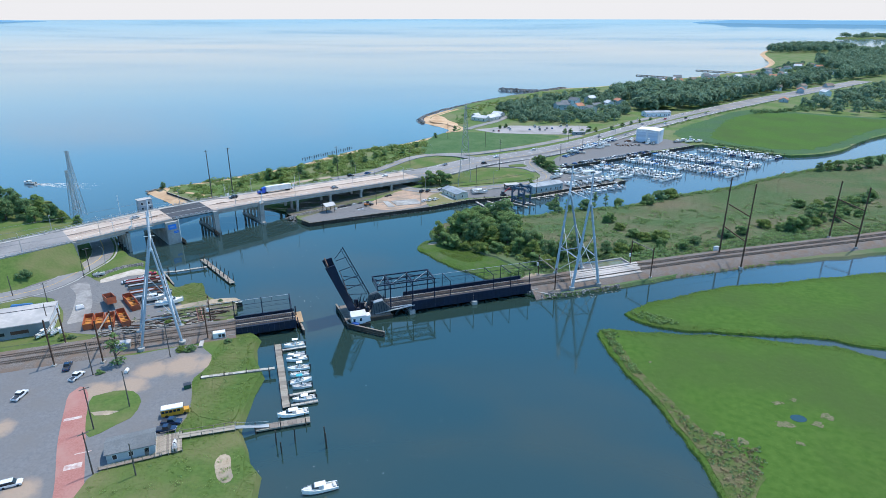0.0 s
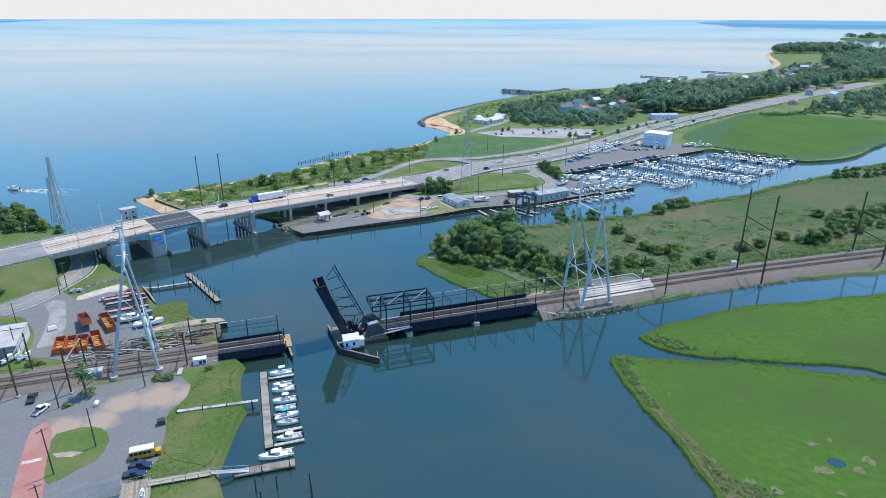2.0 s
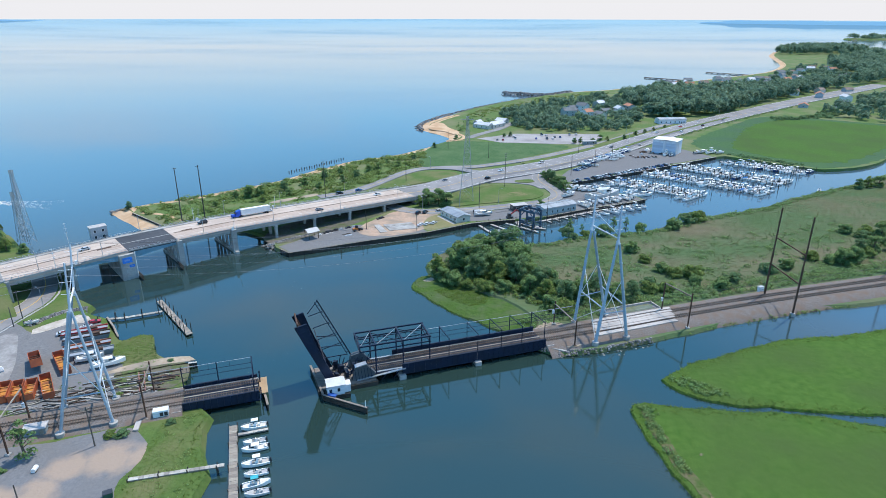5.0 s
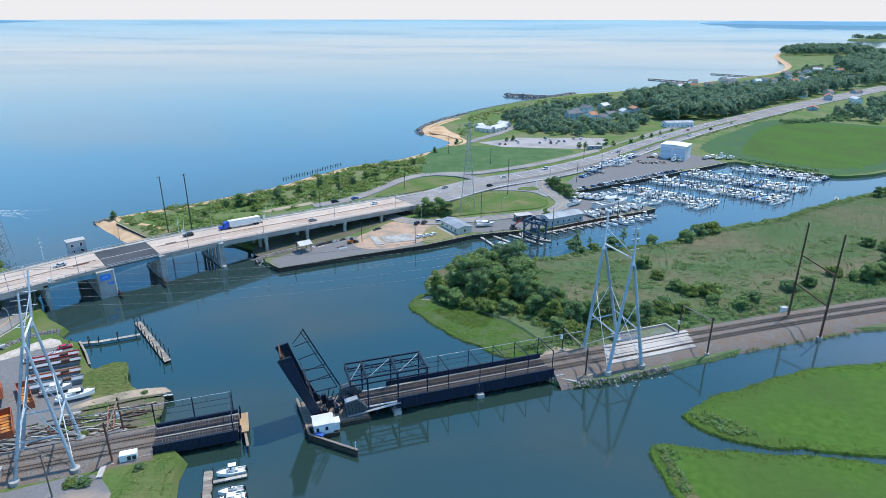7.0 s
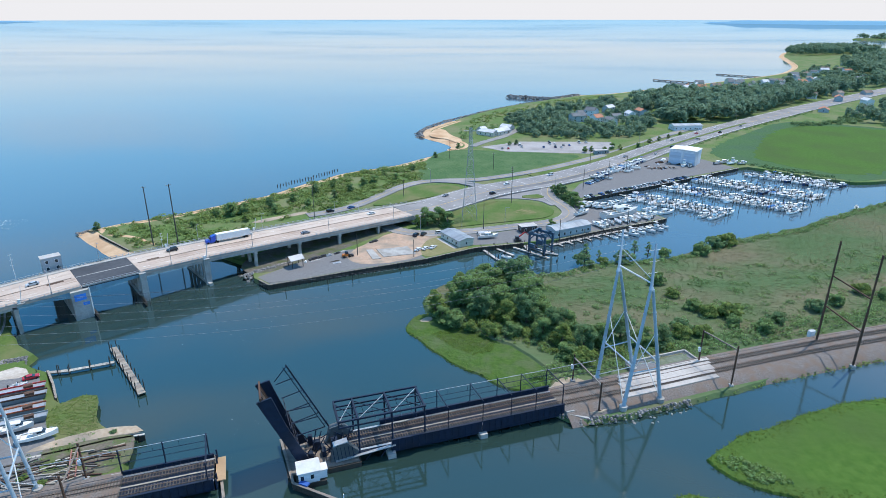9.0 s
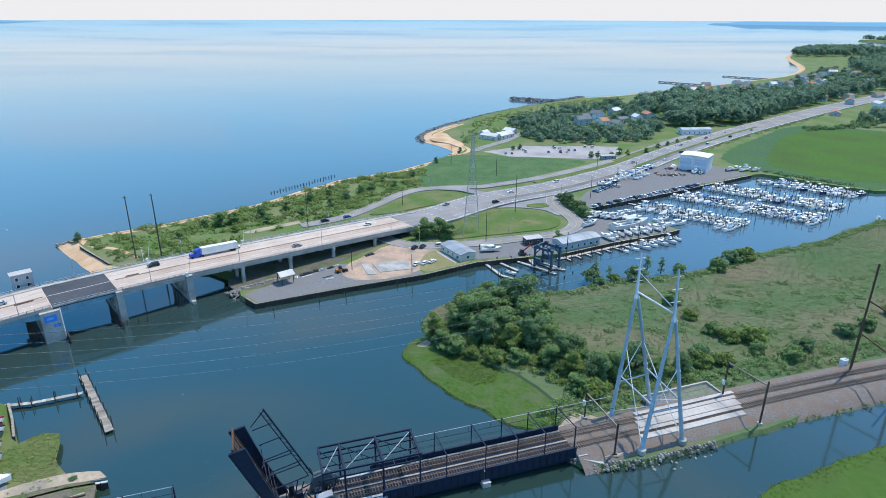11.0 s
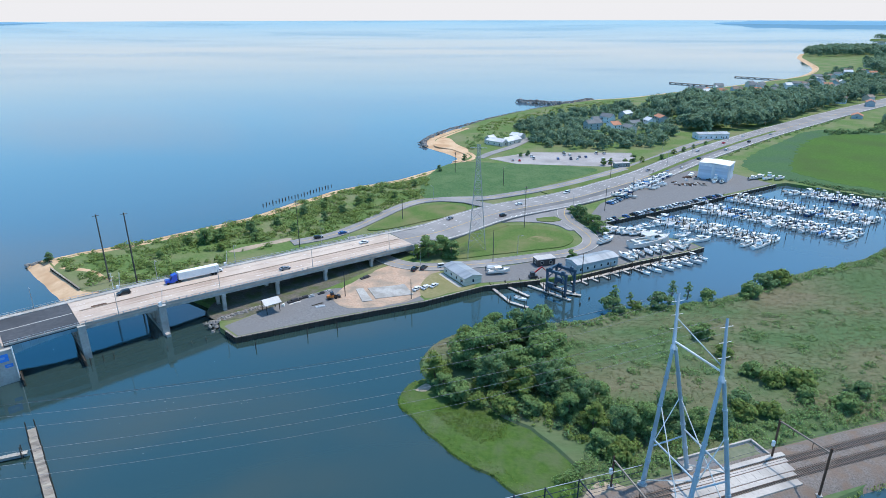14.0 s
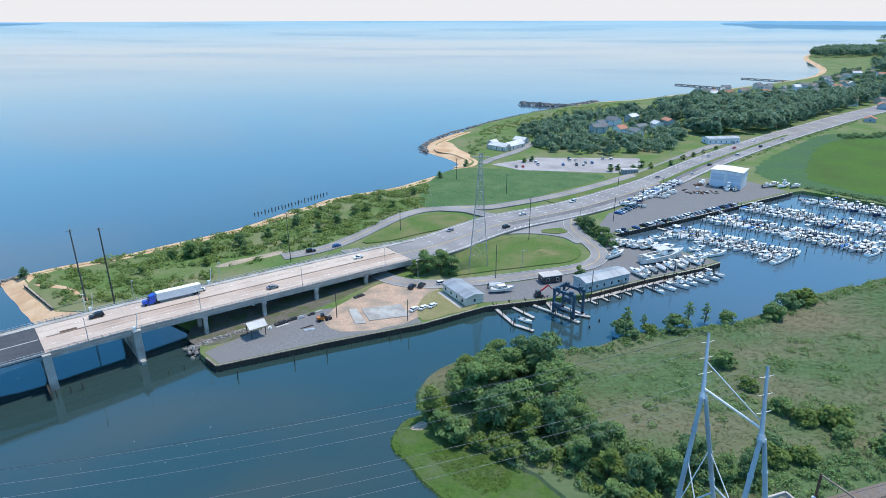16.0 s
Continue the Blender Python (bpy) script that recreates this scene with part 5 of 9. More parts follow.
RIGHT_TOPS = ((55.9, 236.7, 48.9), (49.6, 249.8, 48.6))
LEFT_TOPS = ((-106.2, 178.0, 48.5), (-111.5, 189.5, 49.5))
pylon([(48.1, 222.6, 1.6), (60.3, 227.2, 1.6)], [(43, 237, 2), (56, 243.5, 2)], (54.5, 231.1, 36.9), (47.8, 243.2, 37.6), *RIGHT_TOPS, "tall pale blue tubular steel pylon by the railway")
pylon([(-97.4, 170.4, 2.2), (-109.6, 165.2, 2.2)], [(-103, 182, 2.2), (-116, 177, 2.2)], (-104.5, 173.6, 36.5), (-110, 184.3, 36.5), *LEFT_TOPS, "tall pale blue tubular steel pylon in the yard", 0.74)


def cable(a, b, sag, r, parent, material, name="cable", n=22):
    c = bpy.data.curves.new(name, "CURVE")
    c.dimensions, c.bevel_depth, c.bevel_resolution = "3D", r, 1
    sp = c.splines.new("POLY")
    sp.points.add(n)
    for i in range(n + 1):
        f = i / n
        q = lerp(a, b, f)
        sp.points[i].co = (q.x, q.y, q.z - 4 * sag * f * (1 - f), 1)
    c.materials.append(material)
    ob = new(name, c)
    ob.parent = parent
    return ob


WIRE = surface("aluminium_wire", (0.24, 0.25, 0.27), (0.3, 0.31, 0.33), 1.0, 0.6, 0.2, bump=0.0)
DARK_WIRE = surface("dark_wire", (0.05, 0.05, 0.055), (0.08, 0.08, 0.085), 1.0, 0.7, bump=0.0)
line = thing("power_line", pose(0, 0, 0), "aluminium power cables slung across the creek", "power line")
for r_top, l_top in zip(RIGHT_TOPS, LEFT_TOPS):
    for f, sag in ((0.15, 5.0), (-0.02, 5.6), (-0.2, 6.2)):
        a, b = Vector(r_top) - Vector((0, 0, 12 * (0.35 - f) - 3)), Vector(l_top) - Vector((0, 0, 12 * (0.35 - f) - 3))
        cable(a, b, sag, 0.024, line, WIRE)
cable(Vector(RIGHT_TOPS[1]), Vector(LEFT_TOPS[1]), 4.0, 0.03, line, DARK_WIRE)
for k, l_top in enumerate(LEFT_TOPS):
    for dz in (1, 3.2, 5.4):
        cable(Vector(l_top) - Vector((0, 0, dz)), Vector((-330, 96 + 12 * k, 44 - dz)), 6, 0.035, line, WIRE)


def portal(pole_a, pole_b, beam_z, label, thick=0.4, arms=True):
    """A railway portal: two poles and a beam across the tracks."""
    ob = thing("catenary_portal", pose(0, 0, 0), label, "catenary portal", "catenary portals")
    for (x, y, z0), h in (pole_a, pole_b):
        part("pole", Shape().beam((x, y, z0), (x, y, z0 + h), thick), RUST, ob)
        part("foot", Shape().box(x, y, z0 - 1.2, 1.3, 1.3, 1.6), CONCRETE, ob)
    a, b = Vector(pole_a[0]), Vector(pole_b[0])
    part("beam", Shape().beam((a.x, a.y, beam_z), (b.x, b.y, beam_z), 0.3, 0.34), OLD_WOOD, ob)
    if arms:
        for f in (0.3, 0.68):
            q = lerp(a, b, f)
            part("hanger", Shape().beam((q.x, q.y, beam_z), (q.x, q.y, beam_z - 1.8), 0.12), RUST, ob)
        q = Vector(pole_a[0])
        part("transformer", Shape().tube((q.x - 0.5, q.y - 0.3, q.z + 4.6), (q.x - 0.5, q.y - 0.3, q.z + 6.0), 0.45, 0.45, 10), WHITE_PAINT, ob)
    return ob


portal(((79.0, 248.5, 2.2), 12.3), ((85.2, 236.6, 1.4), 14.2), 14.2, "rusty steel catenary portal over two tracks")
portal(((35.2, 236.0, 2.2), 9.5), ((40.6, 221.0, 1.6), 10.0), 10.6, "rusty steel catenary portal over two tracks")
portal(((-138.5, 168.5, 2.2), 14), ((-133.5, 154.4, 2.2), 17), 14.5, "rusty steel catenary portal over two tracks", 0.36)
portal(((-93.6, 186.5, 2.2), 11), ((-89.5, 173.5, 2.2), 12.6), 12.0, "rusty steel catenary portal over two tracks", 0.36)
portal(((-122.5, 171.5, 2.2), 12), ((-118.5, 157.0, 2.2), 15.6), 13.0, "rusty steel catenary portal over two tracks", 0.36)


def h_frame(a, b, label):
    ob = thing("tall_h_frame", pose(0, 0, 0), label, "power pole", "tall power frames")
    (ax, ay, az, ah), (bx, by, bz, bh) = a, b
    for x, y, z, h in (a, b):
        part("pole", Shape().beam((x, y, z), (x, y, z + h * 0.5), 0.55).beam((x, y, z + h * 0.5), (x, y, z + h), 0.42), RUST, ob)
        part("foot", Shape().box(x, y, z - 1.4, 1.5, 1.5, 1.8), CONCRETE, ob)
        for f in (0.55, 0.7, 0.84, 0.97):
            part("arm", Shape().beam((x - 0.9, y - 0.3, z + h * f), (x + 0.9, y + 0.3, z + h * f), 0.14), RUST, ob)
    for f in (0.32, 0.62):
        part("cross_beam", Shape().beam((ax, ay, az + ah * f + 2), (bx, by, bz + bh * f), 0.34, 0.4), RUST, ob)
    return ob


h_frame((126.2, 265.0, 2.2, 38.0), (130.8, 250.4, 1.0, 40.0), "tall rusty steel H-frame power pole")
h_frame((193.2, 291.2, 2.2, 30), (198.0, 276.2, 2.0, 31), "tall rusty steel H-frame power pole")
cabinet = thing("signal_cabinet", pose(126, 268.5, 2.0, 0, 0, 20), "pale grey trackside signal cabinet", "cabinet")
part("body", Shape().box(0, 0, 0, 2.2, 1.4, 2.4), WHITE_SIDING, cabinet)
part("roof", Shape().box(0, 0, 2.4, 2.5, 1.7, 0.15), GALV, cabinet)
for k in (-2.3, 2.3):
    for ln, nm in ((EAST_LINE, "east"), (WEST_LINE, "west")):
        w = ribbon([q + Vector((0, 0, 5.4)) for q in offset(ln, k)], 0.06, None, 0.06)
        part("contact_wire", w, DARK_WIRE, railway)


def wood_pole(x, y, z, h, label="tall brown wooden utility pole", arms=1, r=0.2, group="utility poles"):
    ob = thing("utility_pole", pose(x, y, z), label, "pole", group)
    part("shaft", Shape().tube((0, 0, -0.5), (0, 0, h), r, r * 0.65, 8), TIE_WOOD, ob)
    for i in range(arms):
        part("cross_arm", Shape().box(0, 0, h - 0.7 - 1.3 * i, 2.6, 0.16, 0.2, 45), OLD_WOOD, ob)
    return ob


def lamp_post(x, y, z, h, turn, reach=2.2, label="slender grey metal street lamp with a curved arm"):
    ob = thing("street_lamp", pose(x, y, z, 0, 0, turn), label, "street lamp", "street lamps")
    part("post", Shape().tube((0, 0, -0.2), (0, 0, h), 0.13, 0.09, 8), GALV, ob)
    part("arm", Shape().tube((0, 0, h - 0.05), (reach, 0, h + 0.4), 0.07, 0.05, 6), GALV, ob)
    part("head", Shape().box(reach + 0.25, 0, h + 0.32, 0.8, 0.32, 0.16), GALV, ob)
    return ob


for x, y, h in ((-157.5, 350, 31), (-141.5, 344, 34)):
    wood_pole(x, y, 2, h, "very tall dark utility pole behind the beach", 1, 0.35)
for x, y, h, a in ((-86.4, 396.5, 24.6, 2), (28, 431.5, 23.5, 3), (9.8, 382, 16, 0), (-40, 443, 12, 1), (-133.5, 154.2, 2.0, 0), (-117.8, 149.7, 12, 0), (-97.8, 161.5, 12.6, 1), (-185, 206.7, 9.1, 0), (-166.4, 226.2, 8, 0), (-167.3, 232.4, 11.8, 1), (-159.5, 192, 13, 1),
                   (-97.1, 133.3, 12.4, 0), (-101.7, 122.5, 14.0, 1), (-91.7, 105, 13, 1), (-80.6, 104.9, 9.9, 0), (-152, 180, 10, 0), (78, 466, 14, 1), (100, 492, 14, 1), (96, 540, 12, 1), (118, 515, 13, 1), (-52, 341, 11, 0), (-24.5, 340, 9, 0), (48, 362, 13, 0), (88, 386, 11, 0), (-14, 556, 15, 1), (20, 520, 13, 1)):
    wood_pole(x, y, 2, h, arms=a)
lamp_post(-165.8, 242.4, 2, 7.8, 150)
lamp_post(-168.8, 258.0, 2, 8.1, 150)
for u, n, t in ((-44, 0.2, 1), (-12, 0.2, 1), (12, 0.2, 1), (56, 0.2, 1), (92, 0.2, 1), (132, 0.2, 1), (172, 0.2, 1), (-28, 24.2, -1), (34, 24.2, -1), (76, 24.2, -1), (108, 24.2, -1), (150, 24.2, -1)):
    p = R(u, n, 0.4)
    lamp_post(p.x, p.y, p.z, 8.2, BRIDGE_TURN + 90 * t, 2.4)
for x, y in ((-60, 392), (-24, 376), (-2, 385), (22, 393), (-25, 480), (60, 470), (150, 590), (180, 625), (230, 680), (112, 575), (160, 640), (290, 745)):
    lamp_post(x, y, 2.2, 9.0, random.Random(x).uniform(0, 360), 1.8)


def lattice_mast(x, y, z, h, base, label, arms=()):
    ob = thing("lattice_tower", pose(x, y, z), label, "lattice tower", "lattice towers")
    levels = [0]
    while levels[-1] < h - 0.5:
        levels.append(min(h, levels[-1] + max(1.6, (1 - levels[-1] / h) * base * 1.1)))
    wid = lambda q: base / 2 * max(0.1, 1 - q / h) ** 1.15 + 0.45
    corner = lambda q, i: Vector((wid(q) * (1, -1, -1, 1)[i], wid(q) * (1, 1, -1, -1)[i], q))
    for i in range(4):
        leg = Shape()
        for a, b in zip(levels, levels[1:]):
            leg.beam(corner(a, i), corner(b, i), 0.2)
        part("leg", leg, GALV, ob)
        br = Shape()
        j = (i + 1) % 4
        for a, b in zip(levels, levels[1:]):
            br.beam(corner(a, i), corner(b, j), 0.1).beam(corner(a, j), corner(b, i), 0.1).beam(corner(b, i), corner(b, j), 0.1)
        part("bracing", br, GALV, ob)
    for f in arms:
        part("cross_arm", Shape().beam((-4, 0, h * f), (4, 0, h * f), 0.3), GALV, ob)
    return ob


lattice_mast(2.2, 400.3, 2.3, 51.5, 7.6, "grey steel lattice radio tower on the oval", (0.97,))
lattice_mast(-220, 312.5, 2, 38, 4.2, "grey steel lattice tower beyond the bridge")
lattice_mast(-225, 316, 2, 26, 3.2, "short grey steel lattice tower beyond the bridge")


# ---- trees, bushes, reeds ----
def see_through(m, share=0.5):
    """Leaves and blades let some light through."""
    nt = m.node_tree
    bs, out = nt.nodes["Principled BSDF"], nt.nodes["Material Output"]
    tr, mx = nt.nodes.new("ShaderNodeBsdfTranslucent"), nt.nodes.new("ShaderNodeMixShader")
    mx.inputs["Fac"].default_value = share
    nt.links.new(bs.inputs["Base Color"].links[0].from_socket, tr.inputs["Color"])
    nt.links.new(bs.outputs["BSDF"], mx.inputs[1])
    nt.links.new(tr.outputs["BSDF"], mx.inputs[2])
    nt.links.new(mx.outputs["Shader"], out.inputs["Surface"])
    return m


def foliage(name, a, b, c):
    return see_through(surface(name, a, b, 0.9, 0.7, bump=0.0, c=c, big=6, per="island", spec=0.2), 0.4)


LEAF_A = foliage("green_leaves", (0.138, 0.240, 0.084), (0.212, 0.322, 0.120), (0.144, 0.255, 0.100))
LEAF_B = foliage("dark_leaves", (0.106, 0.198, 0.088), (0.172, 0.278, 0.118), (0.115, 0.218, 0.102))
LEAF_C = foliage("light_leaves", (0.155, 0.235, 0.06), (0.21, 0.29, 0.085), (0.125, 0.21, 0.06))
BARK = surface("bark", (0.10, 0.08, 0.06), (0.16, 0.13, 0.1), 0.4, 0.95, bump=0.5)


def leaf_cloud(rng, blobs, per_area, size):
    """Small bent leaf clumps over a set of blobs (x, y, z, rx, ry, rz): arrays of corners."""
    out = []
    for x, y, z, rx, ry, rz in blobs:
        n = max(6, int(per_area * (rx * ry + ry * rz + rx * rz) * 4.19))
        d = rng.normal(size=(n, 3))
        d /= np.linalg.norm(d, axis=1)[:, None]
        low = d[:, 2] < -0.45
        d[low, 2] *= -1
        r = rng.uniform(0.62, 1.08, (n, 1))
        c = np.array((x, y, z)) + d * r * (rx, ry, rz)
        nrm = d / (rx, ry, rz)
        nrm /= np.linalg.norm(nrm, axis=1)[:, None]
        nrm += rng.normal(scale=0.45, size=(n, 3))
        nrm[:, 2] += 0.25
        nrm /= np.linalg.norm(nrm, axis=1)[:, None]
        face = d / (rx, ry, rz)
        face = face / np.linalg.norm(face, axis=1)[:, None] + (0, 0, 0.85)
        nrm *= np.where((nrm * face).sum(1) < 0, -1, 1)[:, None]
        t = np.cross(nrm, rng.normal(size=(n, 3)))
        t /= np.linalg.norm(t, axis=1)[:, None] + 1e-9
        b = np.cross(nrm, t)
        s = size * rng.uniform(0.6, 1.35, (n, 1))
        bend = nrm * s * 0.22
        soft = d / (rx, ry, rz)
        soft = soft / np.linalg.norm(soft, axis=1)[:, None] + 0.5 * nrm + (0, 0, 0.65)
        quad = np.stack([c - t * s - bend, c - b * s * 0.7, c + t * s - bend, c + b * s * 0.7 + bend * 0.4], 1)
        out.append(np.concatenate([quad, np.repeat(soft[:, None], 4, 1)], 2))
    return np.concatenate(out)


def leaf_mesh(name, quads, material):
    n = len(quads)
    me = bpy.data.meshes.new(name)
    flat = quads.reshape(-1, 6)
    me.from_pydata(flat[:, :3].tolist(), [], np.arange(4 * n).reshape(n, 4).tolist())
    me.materials.append(material)
    me.update()
    me.normals_split_custom_set_from_vertices((flat[:, 3:] / np.linalg.norm(flat[:, 3:], axis=1)[:, None]).tolist())
    return me


def tree_model(seed, h, spread, material, dense=1.0, trunk_share=0.08, size=0.36):
    """Trunk and crown meshes of one tree, its foot at the origin."""
    rng, rr = np.random.default_rng(seed), random.Random(seed)
    wood, blobs = Shape(), []
    fork = h * trunk_share
    lean = Vector((rr.uniform(-0.06, 0.06), rr.uniform(-0.06, 0.06), 0)) * h
    top = Vector((0, 0, h * 0.85)) + lean
    wood.tube((0, 0, -0.6), lerp((0, 0, 0), top, 0.4), 0.035 * h, 0.024 * h, 7).tube(lerp((0, 0, 0), top, 0.4), top, 0.024 * h, 0.006 * h, 6)
    limbs = rr.randint(6, 9)
    for i in range(limbs):
        a = 2 * math.pi * (i + rr.uniform(-0.3, 0.3)) / limbs
        z = fork + (h - fork) * rr.uniform(0.02, 0.62)
        reach = spread * rr.uniform(0.55, 1.0) * (1.0 - 0.45 * (z - fork) / (h - fork))
        start = lerp((0, 0, 0), top, z / (h * 0.9) * 0.75)
        end = Vector((math.cos(a) * reach, math.sin(a) * reach, z + reach * rr.uniform(0.15, 0.5)))
        wood.tube(start, end, 0.013 * h, 0.004 * h, 5)
        r = spread * rr.uniform(0.34, 0.52)
        blobs.append((*end, r * rr.uniform(0.9, 1.2), r * rr.uniform(0.9, 1.2), r * rr.uniform(0.6, 0.85)))
    for i in range(5):
        a, r = rr.uniform(0, 6.28), spread * rr.uniform(0.34, 0.46)
        blobs.append((math.cos(a) * spread * 0.55, math.sin(a) * spread * 0.55, r * 0.75 + h * rr.uniform(0.0, 0.12), r, r, r * 0.8))
    for i in range(5):
        r = spread * rr.uniform(0.36, 0.52)
        blobs.append((rr.uniform(-0.4, 0.4) * spread, rr.uniform(-0.4, 0.4) * spread, h * rr.uniform(0.62, 0.92) - r * 0.3, r, r, r * 0.75))
    return wood.mesh("trunk"), leaf_mesh("crown", leaf_cloud(rng, blobs, 4.2 * dense * (0.36 / size) ** 2, size), material)


def place_tree(model, x, y, z, scale, turn, label, category="tree", group="", flat=1.0, name="tree"):
    ob = thing(name, pose(x, y, z, 0, 0, turn) @ Matrix.Diagonal((scale, scale, scale * flat, 1)), label, category, group)
    part("trunk", model[0], BARK, ob)
    part("crown", model[1], LEAF_A, ob)
    return ob


TREES = [tree_model(11, 11, 4.6, LEAF_A), tree_model(12, 12, 4.8, LEAF_B), tree_model(13, 9.5, 4.4, LEAF_A, 1.0, 0.1), tree_model(14, 10.5, 3.9, LEAF_C, 0.9, 0.1), tree_model(15, 13, 5.2, LEAF_A)]
BUSHES = [tree_model(21, 4.0, 2.7, LEAF_A, 1.0, 0.03, 0.3), tree_model(22, 3.6, 2.9, LEAF_C, 1.0, 0.03, 0.3), tree_model(23, 4.2, 2.6, LEAF_B, 1.0, 0.03, 0.3)]
SLIM = tree_model(31, 10, 2.2, LEAF_A, 0.45, 0.35, 0.3)
rng = random.Random(7)
# wooded tip of the island
for x, y, k, s in ((-11, 283, 3, 0.85), (-8, 277, 0, 0.5), (0, 291, 0, 1.05), (6, 297, 4, 1.0), (12, 303, 2, 1.1), (18, 308, 1, 1.0), (24, 303, 1, 1.15), (7, 279, 1, 0.95), (15, 284, 2, 1.0), (24, 290, 4, 0.95)) + ((28, 298, 0, 0.8), (16, 275, 3, 0.8), (24, 276, 1, 0.95), (29, 281, 0, 0.8), (8, 310, 0, 0.85), (-2, 301, 3, 0.8), (34, 268, 1, 0.75), (29, 265, 0, 0.75), (35, 260, 3, 0.7), (42, 256, 1, 0.75),
                       (49, 259, 0, 0.8), (56, 262, 1, 0.75), (64, 261, 0, 0.6), (71, 262, 1, 0.55), (38, 270, 2, 0.75)):
    place_tree(TREES[k], x, y, 1.0, 1.26 * s * rng.uniform(0.9, 1.1), rng.uniform(0, 360), "full green leafy tree on the reedy island", "tree", "island trees")
for x, y in ((-3, 274), (3, 270), (11, 268), (18, 266), (36, 252), (40, 249), (80, 268), (88, 270), (92, 291), (95, 286), (86, 303), (103, 277), (84, 316), (81, 272), (103, 285), (168, 309), (175, 305), (182, 308), (190, 310), (197, 314), (216, 348), (206, 348),
             (212, 340), (217, 331), (226, 336), (232, 330), (115, 351), (127, 362), (135, 366), (119, 281), (112, 274), (140, 292), (150, 298), (240, 352), (252, 360), (262, 372), (57, 335), (66, 338), (75, 340), (96, 348)):
    place_tree(BUSHES[rng.randrange(3)], x + rng.uniform(-1, 1), y + rng.uniform(-1, 1), 1.0, rng.uniform(0.9, 1.7), rng.uniform(0, 360), "rounded green bush among tall reeds", "bush", "island bushes", name="bush")
for x, y, s in ((57, 339, 1.0), (82, 346, 0.95), (89, 348, 0.8), (64, 341, 0.6)):
    place_tree(SLIM, x, y, 1.0, s, rng.uniform(0, 360), "slender light green tree on the creek bank", "tree", "creek bank trees")
for x, y in ((268, 441), (276, 444), (284, 446), (293, 445), (302, 450), (312, 455), (326, 464), (340, 470), (180, 303), (186, 305), (196, 318), (205, 322), (214, 322), (222, 343), (230, 345)):
    place_tree(TREES[rng.randrange(5)], x, y, 1.0, rng.uniform(0.6, 0.9), rng.uniform(0, 360), "dark green tree above the marsh channel", "tree", "channel trees")
# west side
for x, y, s in ((-224, 302, 0.7), (-232, 305, 0.85), (-240, 302, 0.95), (-249, 308, 1.0), (-258, 304, 1.1), (-246, 316, 0.9), (-236, 312, 0.7), (-268, 310, 1.1), (-280, 306, 1.1), (-262, 320, 1.0), (-256, 328, 0.9), (-272, 330, 1.0), (-284, 334, 1.0), (-214, 300, 0.5)):
    place_tree(TREES[rng.randrange(5)], x, y, 1.8, s, rng.uniform(0, 360), "leafy green tree behind the road embankment", "tree", "embankment trees")
place_tree(BUSHES[2], -190, 222, 3.4, 1.1, 40, "round dark bush on the grassy slope", "bush", name="bush")
place_tree(SLIM, -113, 156.2, 2.0, 1.25, 10, "thin sparse tree beside the railway", "tree")
for x, y, s in ((-142, 172, 0.6), (-139, 173, 0.5), (-116, 150.5, 0.45), (-93, 166, 0.7), (-96, 165.5, 0.6), (-104, 184, 0.5), (-110, 186, 0.45), (-82, 172, 0.5), (-97, 205, 0.35), (-126, 90, 0.7), (-128, 96, 0.7), (-130, 84, 0.9)):
    place_tree(BUSHES[rng.randrange(3)], x, y, 1.9, s, rng.uniform(0, 360), "low green bush in the yard", "bush", "yard bushes", 0.75, "bush")
# east side
for x, y, k, s in ((-21, 387, 0, 1.0), (-15, 390, 2, 1.05), (-10, 386, 4, 0.8), (-26, 384, 3, 0.7)):
    place_tree(TREES[k], x, y, 2.2, s, rng.uniform(0, 360), "full green tree beside the bridge abutment", "tree", "abutment trees")
for x, y, s in ((57.5, 458, 0.55), (60, 452, 0.65), (62, 446, 0.7), (64, 440, 0.65), (66, 433, 0.7), (67, 427, 0.6), (69, 421, 0.5), (47, 386, 0.5)):
    place_tree(TREES[rng.randrange(5)], x, y, 2.1, s, rng.uniform(0, 360), "green hedge tree beside the marina road", "tree", "marina hedge trees")
for x, y, s in ((-199, 371, 0.42), (-136, 400, 0.8), (-130, 404, 0.65), (-144, 398, 0.5), (-118, 416, 0.6), (-108, 430, 0.55), (-150, 380, 0.35), (-124, 390, 0.45), (-112, 405, 0.5), (-96, 420, 0.5), (-84, 440, 0.45), (-100, 455, 0.4), (-76, 452, 0.5), (-60, 500, 0.4), (-50, 486, 0.45), (-92, 476, 0.35), (-98, 447, 0.5), (-90, 462, 0.5), (-70, 470, 0.55), (-64, 478, 0.5), (-40, 515, 0.4), (-26, 560, 0.4),
                (100, 585, 0.5), (106, 588, 0.5), (126, 600, 0.5), (132, 596, 0.5), (38, 612, 0.4), (44, 616, 0.4), (-8, 596, 0.45), (118, 592, 0.4), (150, 606, 0.4), (166, 628, 0.45), (178, 640, 0.4), (190, 652, 0.4), (206, 668, 0.4)):
    place_tree(TREES[rng.randrange(5)], x, y, 2.1, s, rng.uniform(0, 360), "small green tree near the bay shore", "tree", "shore trees")


def thicket(name, spots, material, label, per_area, size, kind="stuff", category="thicket"):
    """Low growth nobody could count: blobs of leaf clumps in one mesh."""
    q = leaf_cloud(np.random.default_rng(len(spots)), spots, per_area, size)
    ob = part(name, leaf_mesh(name, q, material), material)
    return tagged(ob, label, category, kind=kind)


